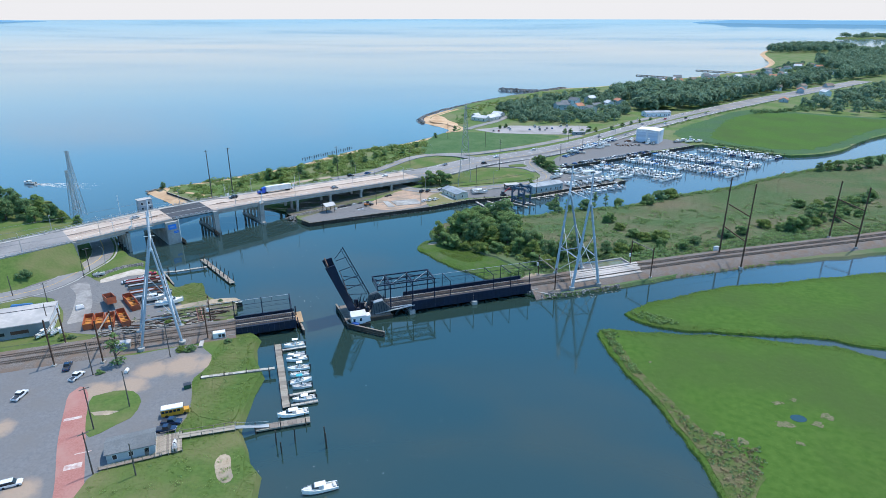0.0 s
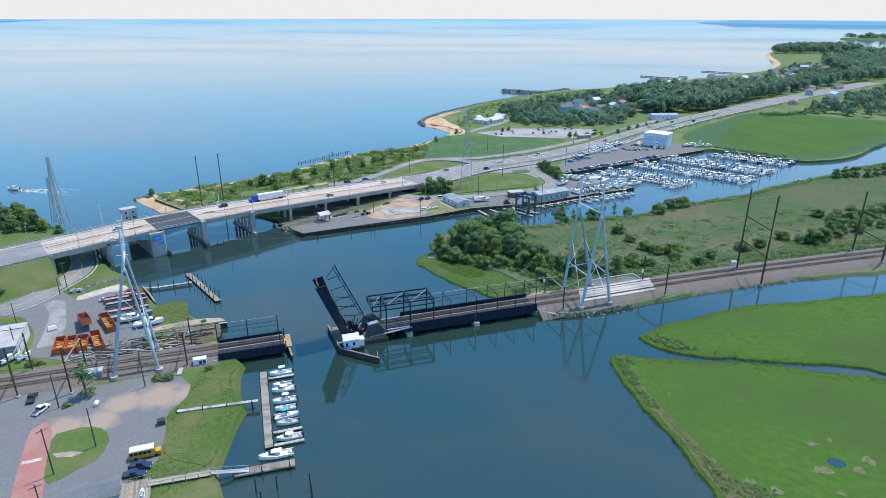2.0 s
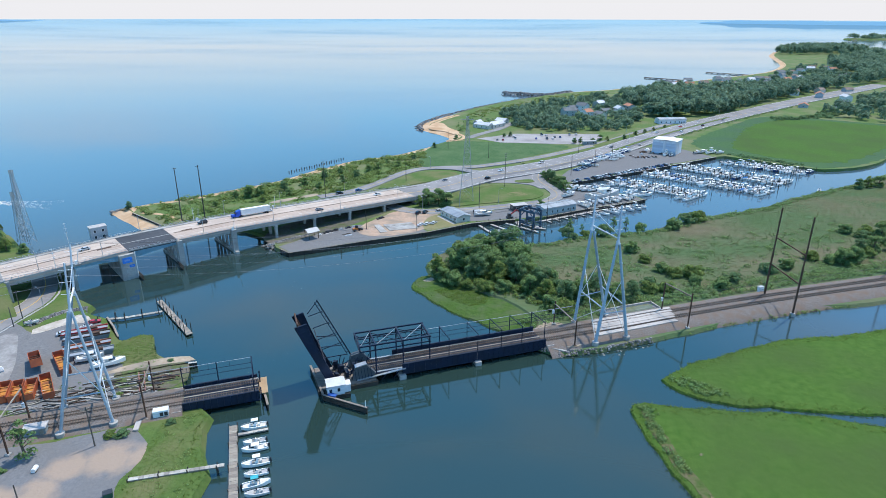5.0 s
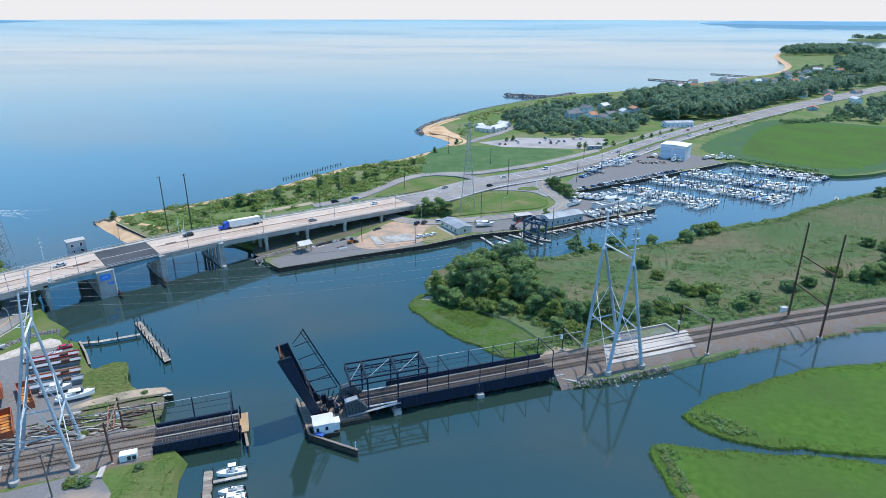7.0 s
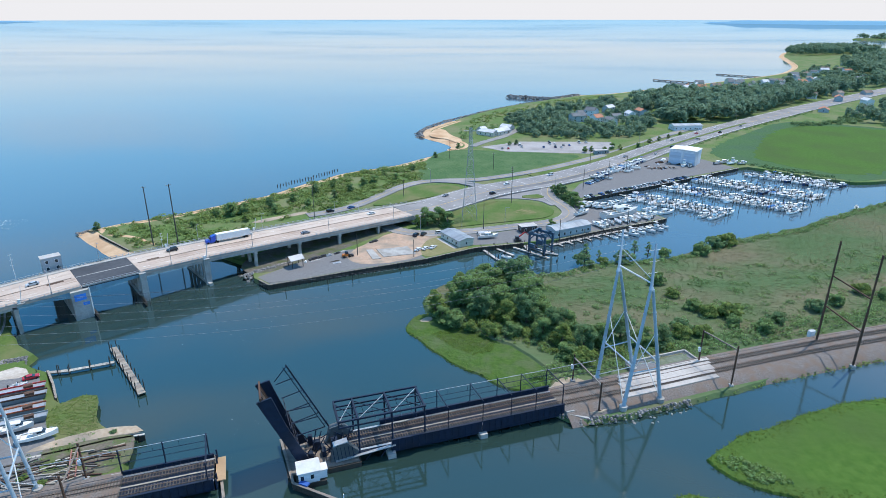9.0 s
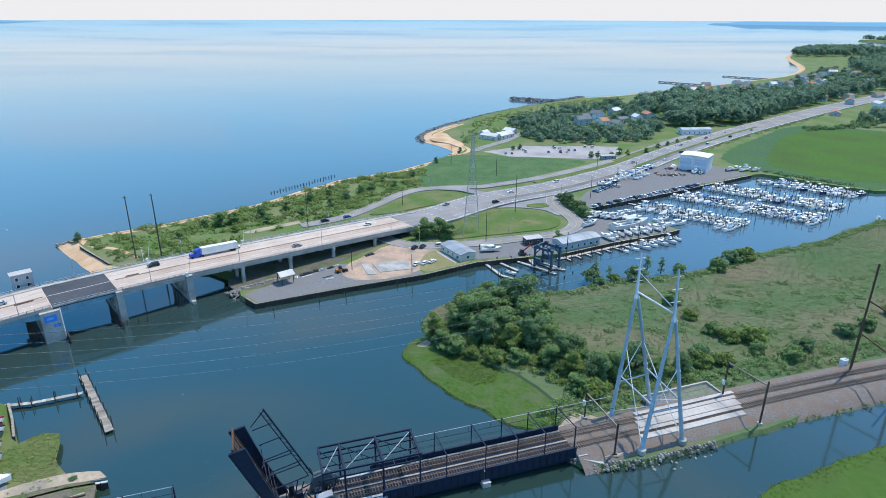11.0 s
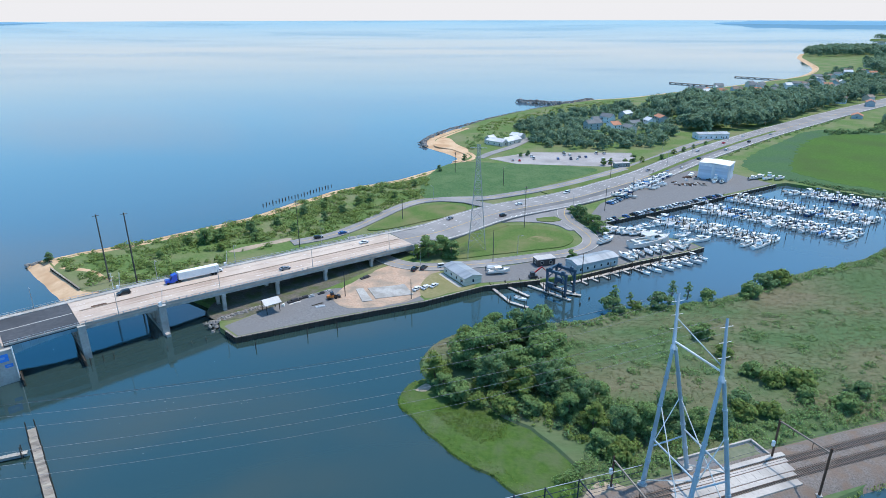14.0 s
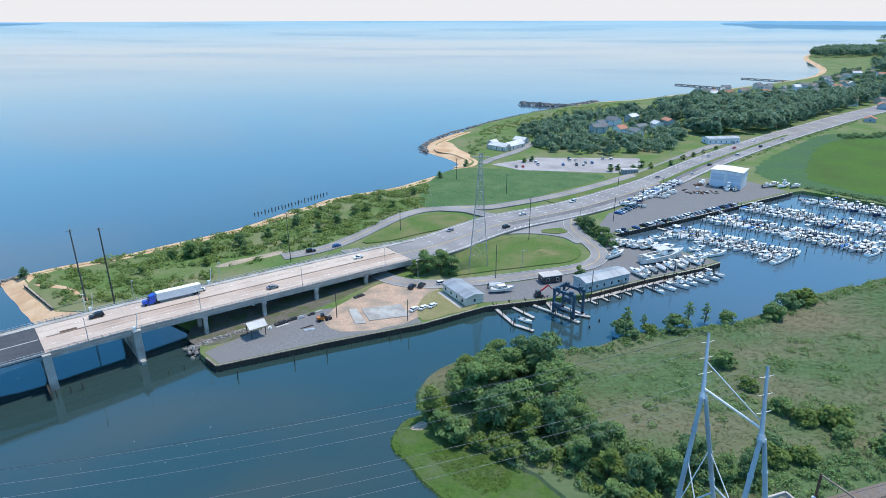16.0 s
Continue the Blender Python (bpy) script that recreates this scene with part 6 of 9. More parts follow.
def scatter(ring, n, seed, keep=None, box=(-400, 40, 340, 520)):
    """n random places inside a ring, within a box where the ring is far larger."""
    rr, rn = random.Random(seed), np.random.default_rng(seed)
    p = np.array([(q[0], q[1]) for q in ring])
    if np.ptp(p[:, 0]) > 500 and len(p) > 30:
        x0, y0, x1, y1 = max(box[0], p[:, 0].min()), max(box[1], p[:, 1].min()), min(box[2], p[:, 0].max()), min(box[3], p[:, 1].max())
    else:
        x0, y0, x1, y1 = p[:, 0].min(), p[:, 1].min(), p[:, 0].max(), p[:, 1].max()
    q = np.roll(p, 1, 0)
    out = []
    while len(out) < n:
        x, y = rn.uniform(x0, x1, 4000), rn.uniform(y0, y1, 4000)
        cross = (p[:, 1, None] > y) != (q[:, 1, None] > y)
        at = (q[:, 0, None] - p[:, 0, None]) * (y - p[:, 1, None]) / np.where(q[:, 1, None] == p[:, 1, None], 1e-9, q[:, 1, None] - p[:, 1, None]) + p[:, 0, None]
        ok = (cross & (x < at)).sum(0) % 2 == 1
        for u, v in zip(x[ok].tolist(), y[ok].tolist()):
            if keep is None or keep(u, v):
                out.append((u, v, rr))
    return out[:n]


belt = [(-198, 376), (-186, 386), (-172, 397), (-156, 411), (-138, 429), (-124, 445), (-113, 462), (-107, 477), (-88, 501), (-74, 512), (-48, 532), (-36, 552), (-32, 540), (-30, 490), (-48, 470), (-58, 446), (-70, 426), (-86, 412), (-104, 392), (-118, 374), (-140, 354), (-162, 343), (-188, 365)]
spots = []
for x, y, rr in scatter(belt, 2700, 3):
    v = noise.noise(Vector((x * 0.05, y * 0.05, 2)))
    if v < -0.62:
        continue
    if -140 < x < -94 and abs(y - (376 + (x + 140) * 0.72)) < 5:
        continue
    if noise.noise(Vector((x * 0.11, y * 0.11, 8))) > 0.22:
        continue
    r = rr.uniform(0.6, 1.8) * (1 + 0.9 * max(-0.5, noise.noise(Vector((x * 0.09, y * 0.09, 4)))) + 0.3 * v)
    spots.append((x, y, 2.0 + 0.3 * r, r * 1.2, r * 1.2, r * rr.uniform(0.5, 0.9)))
LEAF_BAY = foliage("bayberry_leaves", (0.165, 0.255, 0.082), (0.235, 0.335, 0.115), (0.185, 0.26, 0.09))
thicket("beach_thicket", spots[: len(spots) // 2], LEAF_BAY, "dense green thicket behind the beach", 1.1, 0.4)
thicket("beach_thicket_light", spots[len(spots) // 2 :], LEAF_C, "light green bayberry thicket behind the beach", 1.1, 0.4)
# shrubs under and before the island trees
spots = []
for x, y, rr in scatter([(-13, 281), (-6, 274), (6, 268), (20, 264), (32, 256), (44, 250), (72, 256), (75, 262), (52, 267), (37, 277), (33, 300), (24, 312), (8, 314), (-4, 304)], 190, 31):
    r = rr.uniform(1.0, 2.4)
    spots.append((x, y, 1.2 + 0.4 * r, r * 1.2, r * 1.2, r * rr.uniform(0.8, 1.1)))
for x, y, rr in scatter([(-14, 283), (-6, 273), (8, 265), (22, 259), (34, 249), (42, 243), (48, 250), (34, 260), (20, 268), (4, 276)], 90, 33):
    r = rr.uniform(0.6, 1.5)
    spots.append((x, y, 1.2 + 0.3 * r, r * 1.2, r * 1.2, r * 0.85))
thicket("island_shrubs", spots[::2], LEAF_C, "light green shrubs under the island trees", 2.2, 0.33)
thicket("island_undergrowth", spots[1::2], LEAF_B, "dark green undergrowth below the island trees", 2.2, 0.33)
# rank growth round the island and the yard
spots = []
for ring, n, z, rmax, keep in ((ISLAND, 620, 1.1, 1.9, lambda x, y: x < 260 and y < 300 + 0.3 * x and y > 252 + 0.32 * (x - 60) and not inside(x, y, TIP_MARSH)), (SHORE_GRASS, 14, 2.0, 0.4, None), (SOUTH_GRASS, 16, 2.0, 0.45, lambda x, y: y > 60), (POINT_GRASS, 14, 1.9, 0.4, None)):
    for x, y, rr in scatter(ring, n, n, keep):
        r = rr.uniform(0.4, rmax)
        spots.append((x, y, z + 0.2 * r, r * 1.3, r * 1.3, r * 0.6))
for q, a in along(offset(EAST_LINE, 10.5), 1.4):
    if q.x < 330:
        r = rng.uniform(0.7, 1.5)
        spots.append((q.x + rng.uniform(-1, 1.5), q.y + rng.uniform(-0.5, 2.5), 1.6, r * 1.3, r * 1.3, r))
        r = rng.uniform(0.9, 2.1)
        spots.append((q.x - rng.uniform(1, 4), q.y + rng.uniform(3, 9), 1.4, r * 1.3, r * 1.3, r))
thicket("rank_growth", spots, LEAF_A, "rank green weeds along banks and rails", 1.5, 0.3)
# growth on the north side of the island
spots = []
shore = [q for q in ISLAND if q.y > 318 and 20 < q.x < 400 and q.y > 300 + 0.42 * q.x - 20]
for q, a in along([Vector((p.x, p.y, 0)) for p in shore], 1.6):
    for k in range(2):
        r = rng.uniform(0.7, 1.7)
        spots.append((q.x + rng.uniform(-1, 3), q.y - rng.uniform(0.5, 6), 1.3, r * 1.2, r * 1.2, r * 0.9))
thicket("creek_bank_growth", spots, LEAF_A, "green bushes along the creek bank", 1.2, 0.34)
# weeds among the trackside timber, shrubs by the club house
spots = [(x, y, 2.1, r := rr.uniform(0.25, 0.7), r, r * 0.7) for x, y, rr in scatter([(-126, 186), (-112, 186), (-90, 192), (-88, 203), (-104, 202), (-118, 196)], 70, 51)]
thicket("trackside_weeds", spots, LEAF_A, "green weeds among old trackside timber", 3.0, 0.2)
spots = [(x, y, 2.3, r := rr.uniform(0.8, 2.2), r, r * 0.85) for x, y, rr in scatter([(-6, 640), (6, 634), (14, 648), (6, 656), (4, 676), (22, 690), (50, 704), (64, 690), (62, 672), (80, 660), (74, 700), (50, 730), (14, 720), (-10, 690)], 120, 52)]
thicket("club_shrubs", spots, LEAF_A, "green shrubs round the beach club", 0.9, 0.5)
# brown and green shrubs on the marsh bank
patch("marsh_bank_soil", [(54.3, 185), (56.3, 165), (61.3, 148), (64.3, 132), (66.3, 116), (67.3, 105), (71.3, 82), (77, 84), (75, 104), (80, 114), (77, 122), (70, 130), (66, 143), (61, 160), (57.5, 178)], 0.67, surface("marsh_bank_soil", (0.060, 0.105, 0.026), (0.095, 0.128, 0.042), 0.8, 0.95, bump=0.8, c=(0.150, 0.128, 0.075), big=5, spec=0.1), "rank weeds and bare soil on the marsh bank", "bank", True, 1.8)
tip = [(x, y, 0.75, r := rr.uniform(0.5, 1.25), r, r * 0.75) for ring, n in (([(53.3, 187), (54.5, 178), (56, 168), (58.5, 158), (60.5, 158), (58.5, 170), (57.5, 180), (60, 185.5), (57, 188)], 80), ([(67, 203), (71, 198), (76, 194), (84, 194), (80, 199), (74, 204)], 70)) for x, y, rr in scatter(ring, n, 43)]
thicket("marsh_tip_bushes", tip, LEAF_A, "rounded green bushes at the marsh tip", 2.2, 0.26)
spots = [(x, y, 0.7, r := rr.uniform(0.25, 0.75), r, r * 0.7) for x, y, rr in scatter([(62, 158), (62.5, 149), (66, 138), (69.7, 129.3), (78, 126), (83, 123), (82, 117), (72, 104), (68.4, 104), (67.4, 116), (65.4, 129)], 330, 41)]
thicket("marsh_bank_shrubs", spots[::2], LEAF_B, "low shrubs on the marsh bank", 3.0, 0.22)
thicket("marsh_bank_scrub", spots[1::2], see_through(surface("dry_leaves", (0.20, 0.17, 0.10), (0.30, 0.25, 0.16), 0.9, 0.8, bump=0.0, per="island", spec=0.1), 0.3), "dry brown scrub on the marsh bank", 3.0, 0.22)
# weeds at the railway embankment foot
spots = [(q.x + rng.uniform(-0.5, 0.5), q.y + rng.uniform(-0.5, 0.5), 0.5, r := rng.uniform(0.5, 1.2), r, r * 0.6) for d in (-11.0, -10.0) for q, a in along(offset(EAST_LINE, d), 1.7, 4) if rng.random() < 0.7 and q.x < 330]
thicket("embankment_weeds", spots, LEAF_C, "low weeds at the waterline of the embankment", 2.0, 0.25)


def blades(name, places, height, width, material, label, seed, category="reeds", lean=0.6):
    """Tufts of upright grass: three crossed blades a tuft."""
    r = np.random.default_rng(seed)
    p = np.array(places)
    n = len(p)
    verts = []
    for k in range(3):
        a = r.uniform(0, 2 * math.pi, n)
        h = height * r.uniform(0.55, 1.25, n)
        w = width * r.uniform(0.6, 1.3, n)
        ox, oy = r.normal(scale=width, size=n), r.normal(scale=width, size=n)
        lx, ly = r.normal(scale=lean, size=n) * h, r.normal(scale=lean, size=n) * h
        b = np.stack([p[:, 0] + ox, p[:, 1] + oy, p[:, 2] - 0.05], 1)
        s = np.stack([np.cos(a) * w, np.sin(a) * w, np.zeros(n)], 1)
        t = b + np.stack([lx, ly, h], 1)
        tri = np.stack([b - s, b + s, t], 1)
        turned = np.cross(tri[:, 1] - tri[:, 0], tri[:, 2] - tri[:, 0])[:, 2] < 0
        tri[turned] = tri[turned][:, ::-1]
        verts.append(tri)
    v = np.concatenate(verts).reshape(-1, 3)
    me = bpy.data.meshes.new(name)
    me.from_pydata(v.tolist(), [], np.arange(len(v)).reshape(-1, 3).tolist())
    me.materials.append(material)
    me.update()
    up = r.normal(scale=0.3, size=v.shape) + (0, 0, 1)
    me.normals_split_custom_set_from_vertices((up / np.linalg.norm(up, axis=1)[:, None]).tolist())
    return tagged(part(name, me, material), label, category, kind="stuff")


REED_BLADE = see_through(surface("reed_blades", (0.112, 0.182, 0.082), (0.145, 0.218, 0.104), 2.5, 0.85, bump=0, c=(0.23, 0.21, 0.135), big=13, spec=0.1), 0.45)
GRASS_BLADE = see_through(surface("grass_blades", (0.11, 0.195, 0.042), (0.155, 0.245, 0.056), 2.0, 0.85, bump=0, c=(0.12, 0.20, 0.06), big=12, spec=0.1), 0.5)
def reed_ground(x, y):
    return x < 330 and y > 250 + 0.34 * (x - 60) and not inside(x, y, TIP_MARSH) and (x > 34 or y > 290)


pts = [(x, y, 1.2) for x, y, _ in scatter(ISLAND, 42000, 5, reed_ground)]
blades("reed_bed", pts, 0.38, 0.17, REED_BLADE, "tall pale green reeds covering the island", 5, lean=1.3)
fringe = []
for ring, many in ((MARSH_A, 5), (MARSH_B, 5), (TIP_MARSH, 4)):
    for i, q in enumerate(ring):
        if not (-25 < q.x < 330 and 40 < q.y < 330):
            continue
        nx = ring[(i + 1) % len(ring)]
        d = (nx - q).normalized()
        for k in range(int(many * (nx - q).length)):
            f, g = rng.random(), rng.random() ** 2 * 4 - 0.3
            w = q + (nx - q) * f + Vector((-d.y, d.x, 0)) * g
            fringe.append((w.x, w.y, 0.6 if ring is not TIP_MARSH else 0.45))
blades("marsh_fringe", fringe, 0.34, 0.24, GRASS_BLADE, "taller green cordgrass along the marsh edge", 6, "grass", 1.0)
inner = [(x, y, 0.6) for x, y, _ in scatter(MARSH_A, 14000, 8, lambda x, y: x < 200 and y > 60)] + [(x, y, 0.6) for x, y, _ in scatter(MARSH_B, 9000, 9, lambda x, y: x < 230)] + [(x, y, 0.45) for x, y, _ in scatter(TIP_MARSH, 3600, 10)]
clump = [(x, y, 0.45) for x, y, _ in scatter([(-11.7, 267.7), (-5.1, 272.3), (3.5, 269.3), (11.6, 263.4), (10.5, 255.8), (3.4, 253), (-4.6, 258.7)], 1700, 61)]
blades("fringe_reeds", clump, 0.4, 0.16, GRASS_BLADE, "clump of pale reeds on the marsh fringe", 62)
blades("marsh_blades", inner, 0.12, 0.2, GRASS_BLADE, "short bright green marsh grass", 7, "grass")
lawnpts = [(x, y, 2.0) for x, y, _ in scatter(WEST, 5000, 14, lambda x, y: x > -84 and y > 90 and not inside(x, y, YARD), (-84, 90, -40, 182))] + [(x, y, 2.05) for x, y, _ in scatter(SHORE_GRASS, 2500, 11)] + [(x, y, 2.05) for x, y, _ in scatter(SOUTH_GRASS, 4000, 12, lambda x, y: y > 60)] + [(x, y, 2.05) for x, y, _ in scatter(POINT_GRASS, 1200, 13)]
blades("bank_grass", lawnpts, 0.22, 0.22, GRASS_BLADE, "rank green grass on the creek bank", 8, "grass")

# leafy weeds on the creek bank
spots = [(x, y, 2.05, r := rr.uniform(0.5, 1.3), r, r * 0.3) for ring, n in ((SOUTH_GRASS, 90), (SHORE_GRASS, 60), (POINT_GRASS, 16)) for x, y, rr in scatter(ring, n, n, lambda x, y: y > 86 and noise.noise(Vector((x * 0.15, y * 0.15, 1))) > -0.1)]
thicket("bank_weeds", spots, LEAF_BAY, "leafy green weeds on the creek bank", 3.0, 0.2)
# Leaf green pushed towards blue: distance haze put into the colour.
LEAF_HAZED = foliage("haze_tinted_leaves", (0.125, 0.222, 0.140), (0.192, 0.300, 0.184), (0.135, 0.240, 0.170))
# far woods: one mass of crowns
woods = [([(58, 652), (80, 648), (120, 640), (142, 636), (150, 650), (182, 688), (196, 712), (204, 762), (214, 830), (204, 890), (185, 915), (150, 882), (105, 838), (65, 780), (40, 752)], 420, 0.9, 7, 13.5),
         ([(205, 735), (222, 730), (250, 738), (275, 748), (318, 790), (380, 858), (440, 913), (500, 966), (560, 1018), (630, 1080), (600, 1095), (520, 1035), (450, 990), (400, 968), (350, 955), (310, 960), (285, 968), (258, 945), (232, 912), (212, 880), (205, 840)], 560, 1.3, 17, 25),
         ([(285, 990), (320, 975), (400, 982), (450, 1002), (520, 1046), (620, 1100), (690, 1180), (760, 1300), (790, 1430), (810, 1560), (770, 1520), (715, 1420), (650, 1335), (590, 1265), (500, 1185), (400, 1105), (330, 1050)], 480, 0.95, 4.5, 11),
         ([(630, 1085), (760, 1180), (900, 1300), (1000, 1600), (900, 1640), (800, 1450), (770, 1300), (700, 1180)], 420, 1.4, 17, 26),
         ([(925, 1930), (1250, 2040), (1300, 2300), (1120, 2260), (1000, 2110), (940, 1990)], 240, 1.7, 20, 30),
         ([(400, 756), (428, 726), (460, 706), (560, 740), (760, 800), (1100, 950), (1300, 1300), (1100, 1300), (800, 1020), (640, 975), (560, 905), (490, 835), (440, 800)], 620, 1.2, 12, 20),
         ([(900, 1300), (1300, 1300), (1400, 2100), (1050, 1850), (920, 1640), (1000, 1600)], 360, 2.0, 20, 30)]
TOWN = [(133, 793), (143, 790), (169, 820), (167, 772), (183, 772), (119, 748), (139, 739), (152, 728), (128, 770), (345, 1066), (365, 1085), (442, 1117), (455, 1093), (430, 1100), (606, 1266), (647, 1301), (574, 1148), (590, 1180), (520, 900), (200, 790), (620, 1240), (560, 1200), (530, 1160), (490, 1130), (680, 1340), (720, 1380), (760, 1450), (400, 1100), (380, 1120), (333, 1038), (415, 1054), (517, 1130), (549, 1093), (513, 1057), (460, 1010), (468, 1174), (438, 1133), (555, 1138), (586, 1223), (329, 1091), (429, 832), (475, 830), (600, 940), (585, 1010), (480, 960), (500, 930), (530, 985), (560, 1060), (600, 1180), (640, 1150), (680, 1200), (620, 1100), (720, 1250), (336, 1075), (329, 1009), (443, 1156), (395, 1031), (405, 1008), (518, 1160), (581, 1205), (493, 1082), (793, 1453), (757, 1365), (868, 1572), (612, 1283), (360, 1052), (475, 1140)]
for i, (ring, n, s, low, high) in enumerate(woods):
    spots = []
    for x, y, rr in scatter(ring, n, 60 + i):
        if noise.noise(Vector((x * 0.012, y * 0.012, 5))) < -0.62 or any(abs(x - a - 3) < 11 and -24 < y - b < 8 for a, b in TOWN):
            continue
        h = rr.uniform(low, high) * (1.5 if low < 5 and rr.random() < 0.16 else 1.0)
        r = s * rr.uniform(3.6, 6.2)
        spots.append((x, y, h * 0.5, r, r, h * 0.46))
        for k in range(4):
            a, b = rr.uniform(0, 6.28), r * rr.uniform(0.3, 0.75)
            c = r * rr.uniform(0.36, 0.56)
            spots.append((x + b * math.cos(a), y + b * math.sin(a), h * (1.02 - 0.45 * b / r) - 0.55 * c, c, c, c * 0.8))
    thicket("far_woods", spots, LEAF_HAZED, "distant green woods round the town", 0.34 / s / s, 1.0 * s, category="woods")
cape_sh, _ = sheet(smooth_line([(1660, 2918), (1743, 2860), (1966, 2870), (2445, 2976), (2500, 3100), (2232, 3120), (1807, 3019)], True, 30), 17.0, 14, 20)
structure("ground_cape", cape_sh, SCRUB, "low wooded cape across the inner bay", "ground")
spots = []
for x, y, rr in scatter([(1675, 2919), (1754, 2872), (1966, 2884), (2420, 2990), (2450, 3080), (2232, 3100), (1807, 3003)], 110, 81):
    r = rr.uniform(9, 16)
    spots.append((x, y, 19 + rr.uniform(0, 8), r * 1.3, r * 1.3, r * 0.8))
thicket("cape_woods", spots, LEAF_HAZED, "distant hazy woods on the cape", 0.05, 3.0, category="woods")
spots = []
for x, y, rr in scatter([(8, 715), (36, 762), (76, 815), (128, 885), (185, 938), (228, 976), (180, 968), (120, 925), (50, 845), (0, 755)], 300, 77):
    r = rr.uniform(0.8, 2.0)
    spots.append((x, y, 2.2, r * 1.3, r * 1.3, r * 0.7))
thicket("dune_scrub", spots, LEAF_C, "low scrub on the grassy dune", 0.7, 0.55)
spots = [(q.x + rng.uniform(-2, 2), q.y + rng.uniform(-2, 2), 2.2, r := rng.uniform(0.9, 2.0), r, r * 0.8) for q, a in along(offset(MAIN, -17), 3.0) if q.y > 600 and q.x < 420 and rng.random() < 0.75]
thicket("roadside_scrub", spots, LEAF_A, "green scrub along the highway verge", 0.9, 0.5)
spots = [(x, y, 2.2, r := rr.uniform(0.9, 2.2), r, r * 0.7) for x, y, rr in scatter([(219, 540), (234, 527), (262, 503), (266, 508), (240, 533), (224, 547)], 60, 5)]
thicket("marsh_edge_scrub", spots, LEAF_B, "dark scrub along the marsh edge", 0.9, 0.5)

spots = [(x, y, 2.4, r := rr.uniform(1.5, 3.4), r, r * 0.9) for x, y, rr in scatter([(338, 722), (360, 728), (418, 744), (470, 800), (452, 812), (400, 760), (346, 738)], 110, 15)]
thicket("marsh_far_trees", spots, LEAF_B, "dark trees along the far marsh edge", 0.8, 0.7, category="woods")


# ---- boats ----
HULL_WHITE = surface("white_gelcoat", (0.80, 0.775, 0.74), (0.86, 0.84, 0.805), 1.5, 0.3, bump=0.0, c=(0.74, 0.715, 0.68), big=4, per="object")
HULL_BLUE = surface("navy_gelcoat", (0.02, 0.05, 0.14), (0.03, 0.07, 0.18), 1.5, 0.25, bump=0.0)
DECK_CREAM = surface("cream_deck", (0.58, 0.56, 0.52), (0.68, 0.66, 0.62), 0.8, 0.6, bump=0.05, per="object")
CUSHION = surface("grey_cockpit", (0.30, 0.31, 0.33), (0.42, 0.43, 0.44), 0.6, 0.8, bump=0.05, per="object")
CANVAS_BLUE = surface("blue_canvas", (0.03, 0.13, 0.32), (0.05, 0.19, 0.42), 0.6, 0.85, bump=0.2)
CANVAS_TEAL = surface("teal_canvas", (0.03, 0.36, 0.42), (0.06, 0.46, 0.52), 0.6, 0.85, bump=0.2)
CANVAS_PALE = surface("pale_canvas", (0.55, 0.56, 0.58), (0.66, 0.67, 0.68), 0.6, 0.85, bump=0.2)
ENGINE = surface("dark_engine", (0.03, 0.03, 0.035), (0.06, 0.06, 0.065), 0.5, 0.35, bump=0.0)


def hull_shape(length, beam, free, draft=0.35):
    """A lofted hull with flared bow and transom: outer shell and sunk cockpit floor."""
    sh = Shape()
    sh.smooth = False
    st = [(0.0, 0.86, 0.9), (0.2, 0.97, 0.92), (0.45, 1.0, 1.0), (0.65, 0.9, 1.1), (0.8, 0.68, 1.22), (0.92, 0.36, 1.34), (1.0, 0.03, 1.42)]
    ring = []
    for f, w, s in st:
        x, b, top = (f - 0.5) * length, beam / 2 * w, free * s
        keel = -draft * (1 - max(0, f - 0.6) * 2.2)
        ring.append([(x, b, top), (x - 0.02 * length * (f > 0.7), b * 0.86, 0.12 * free), (x - 0.05 * length * (f > 0.7), 0, keel), (x - 0.02 * length * (f > 0.7), -b * 0.86, 0.12 * free), (x, -b, top), (x, -b * 0.84, top + 0.02), (x, b * 0.84, top + 0.02)])
    n = 7
    verts = [v for r in ring for v in r]
    faces = [tuple(range(n))]
    for i in range(len(ring) - 1):
        for j in range(n - 1 if i > 2 else n - 2):
            faces.append((i * n + j + 1, i * n + j, i * n + n + j, i * n + n + j + 1))
        faces.append((i * n, i * n + 6, i * n + n + 6, i * n + n))
    return sh.add(verts, faces)


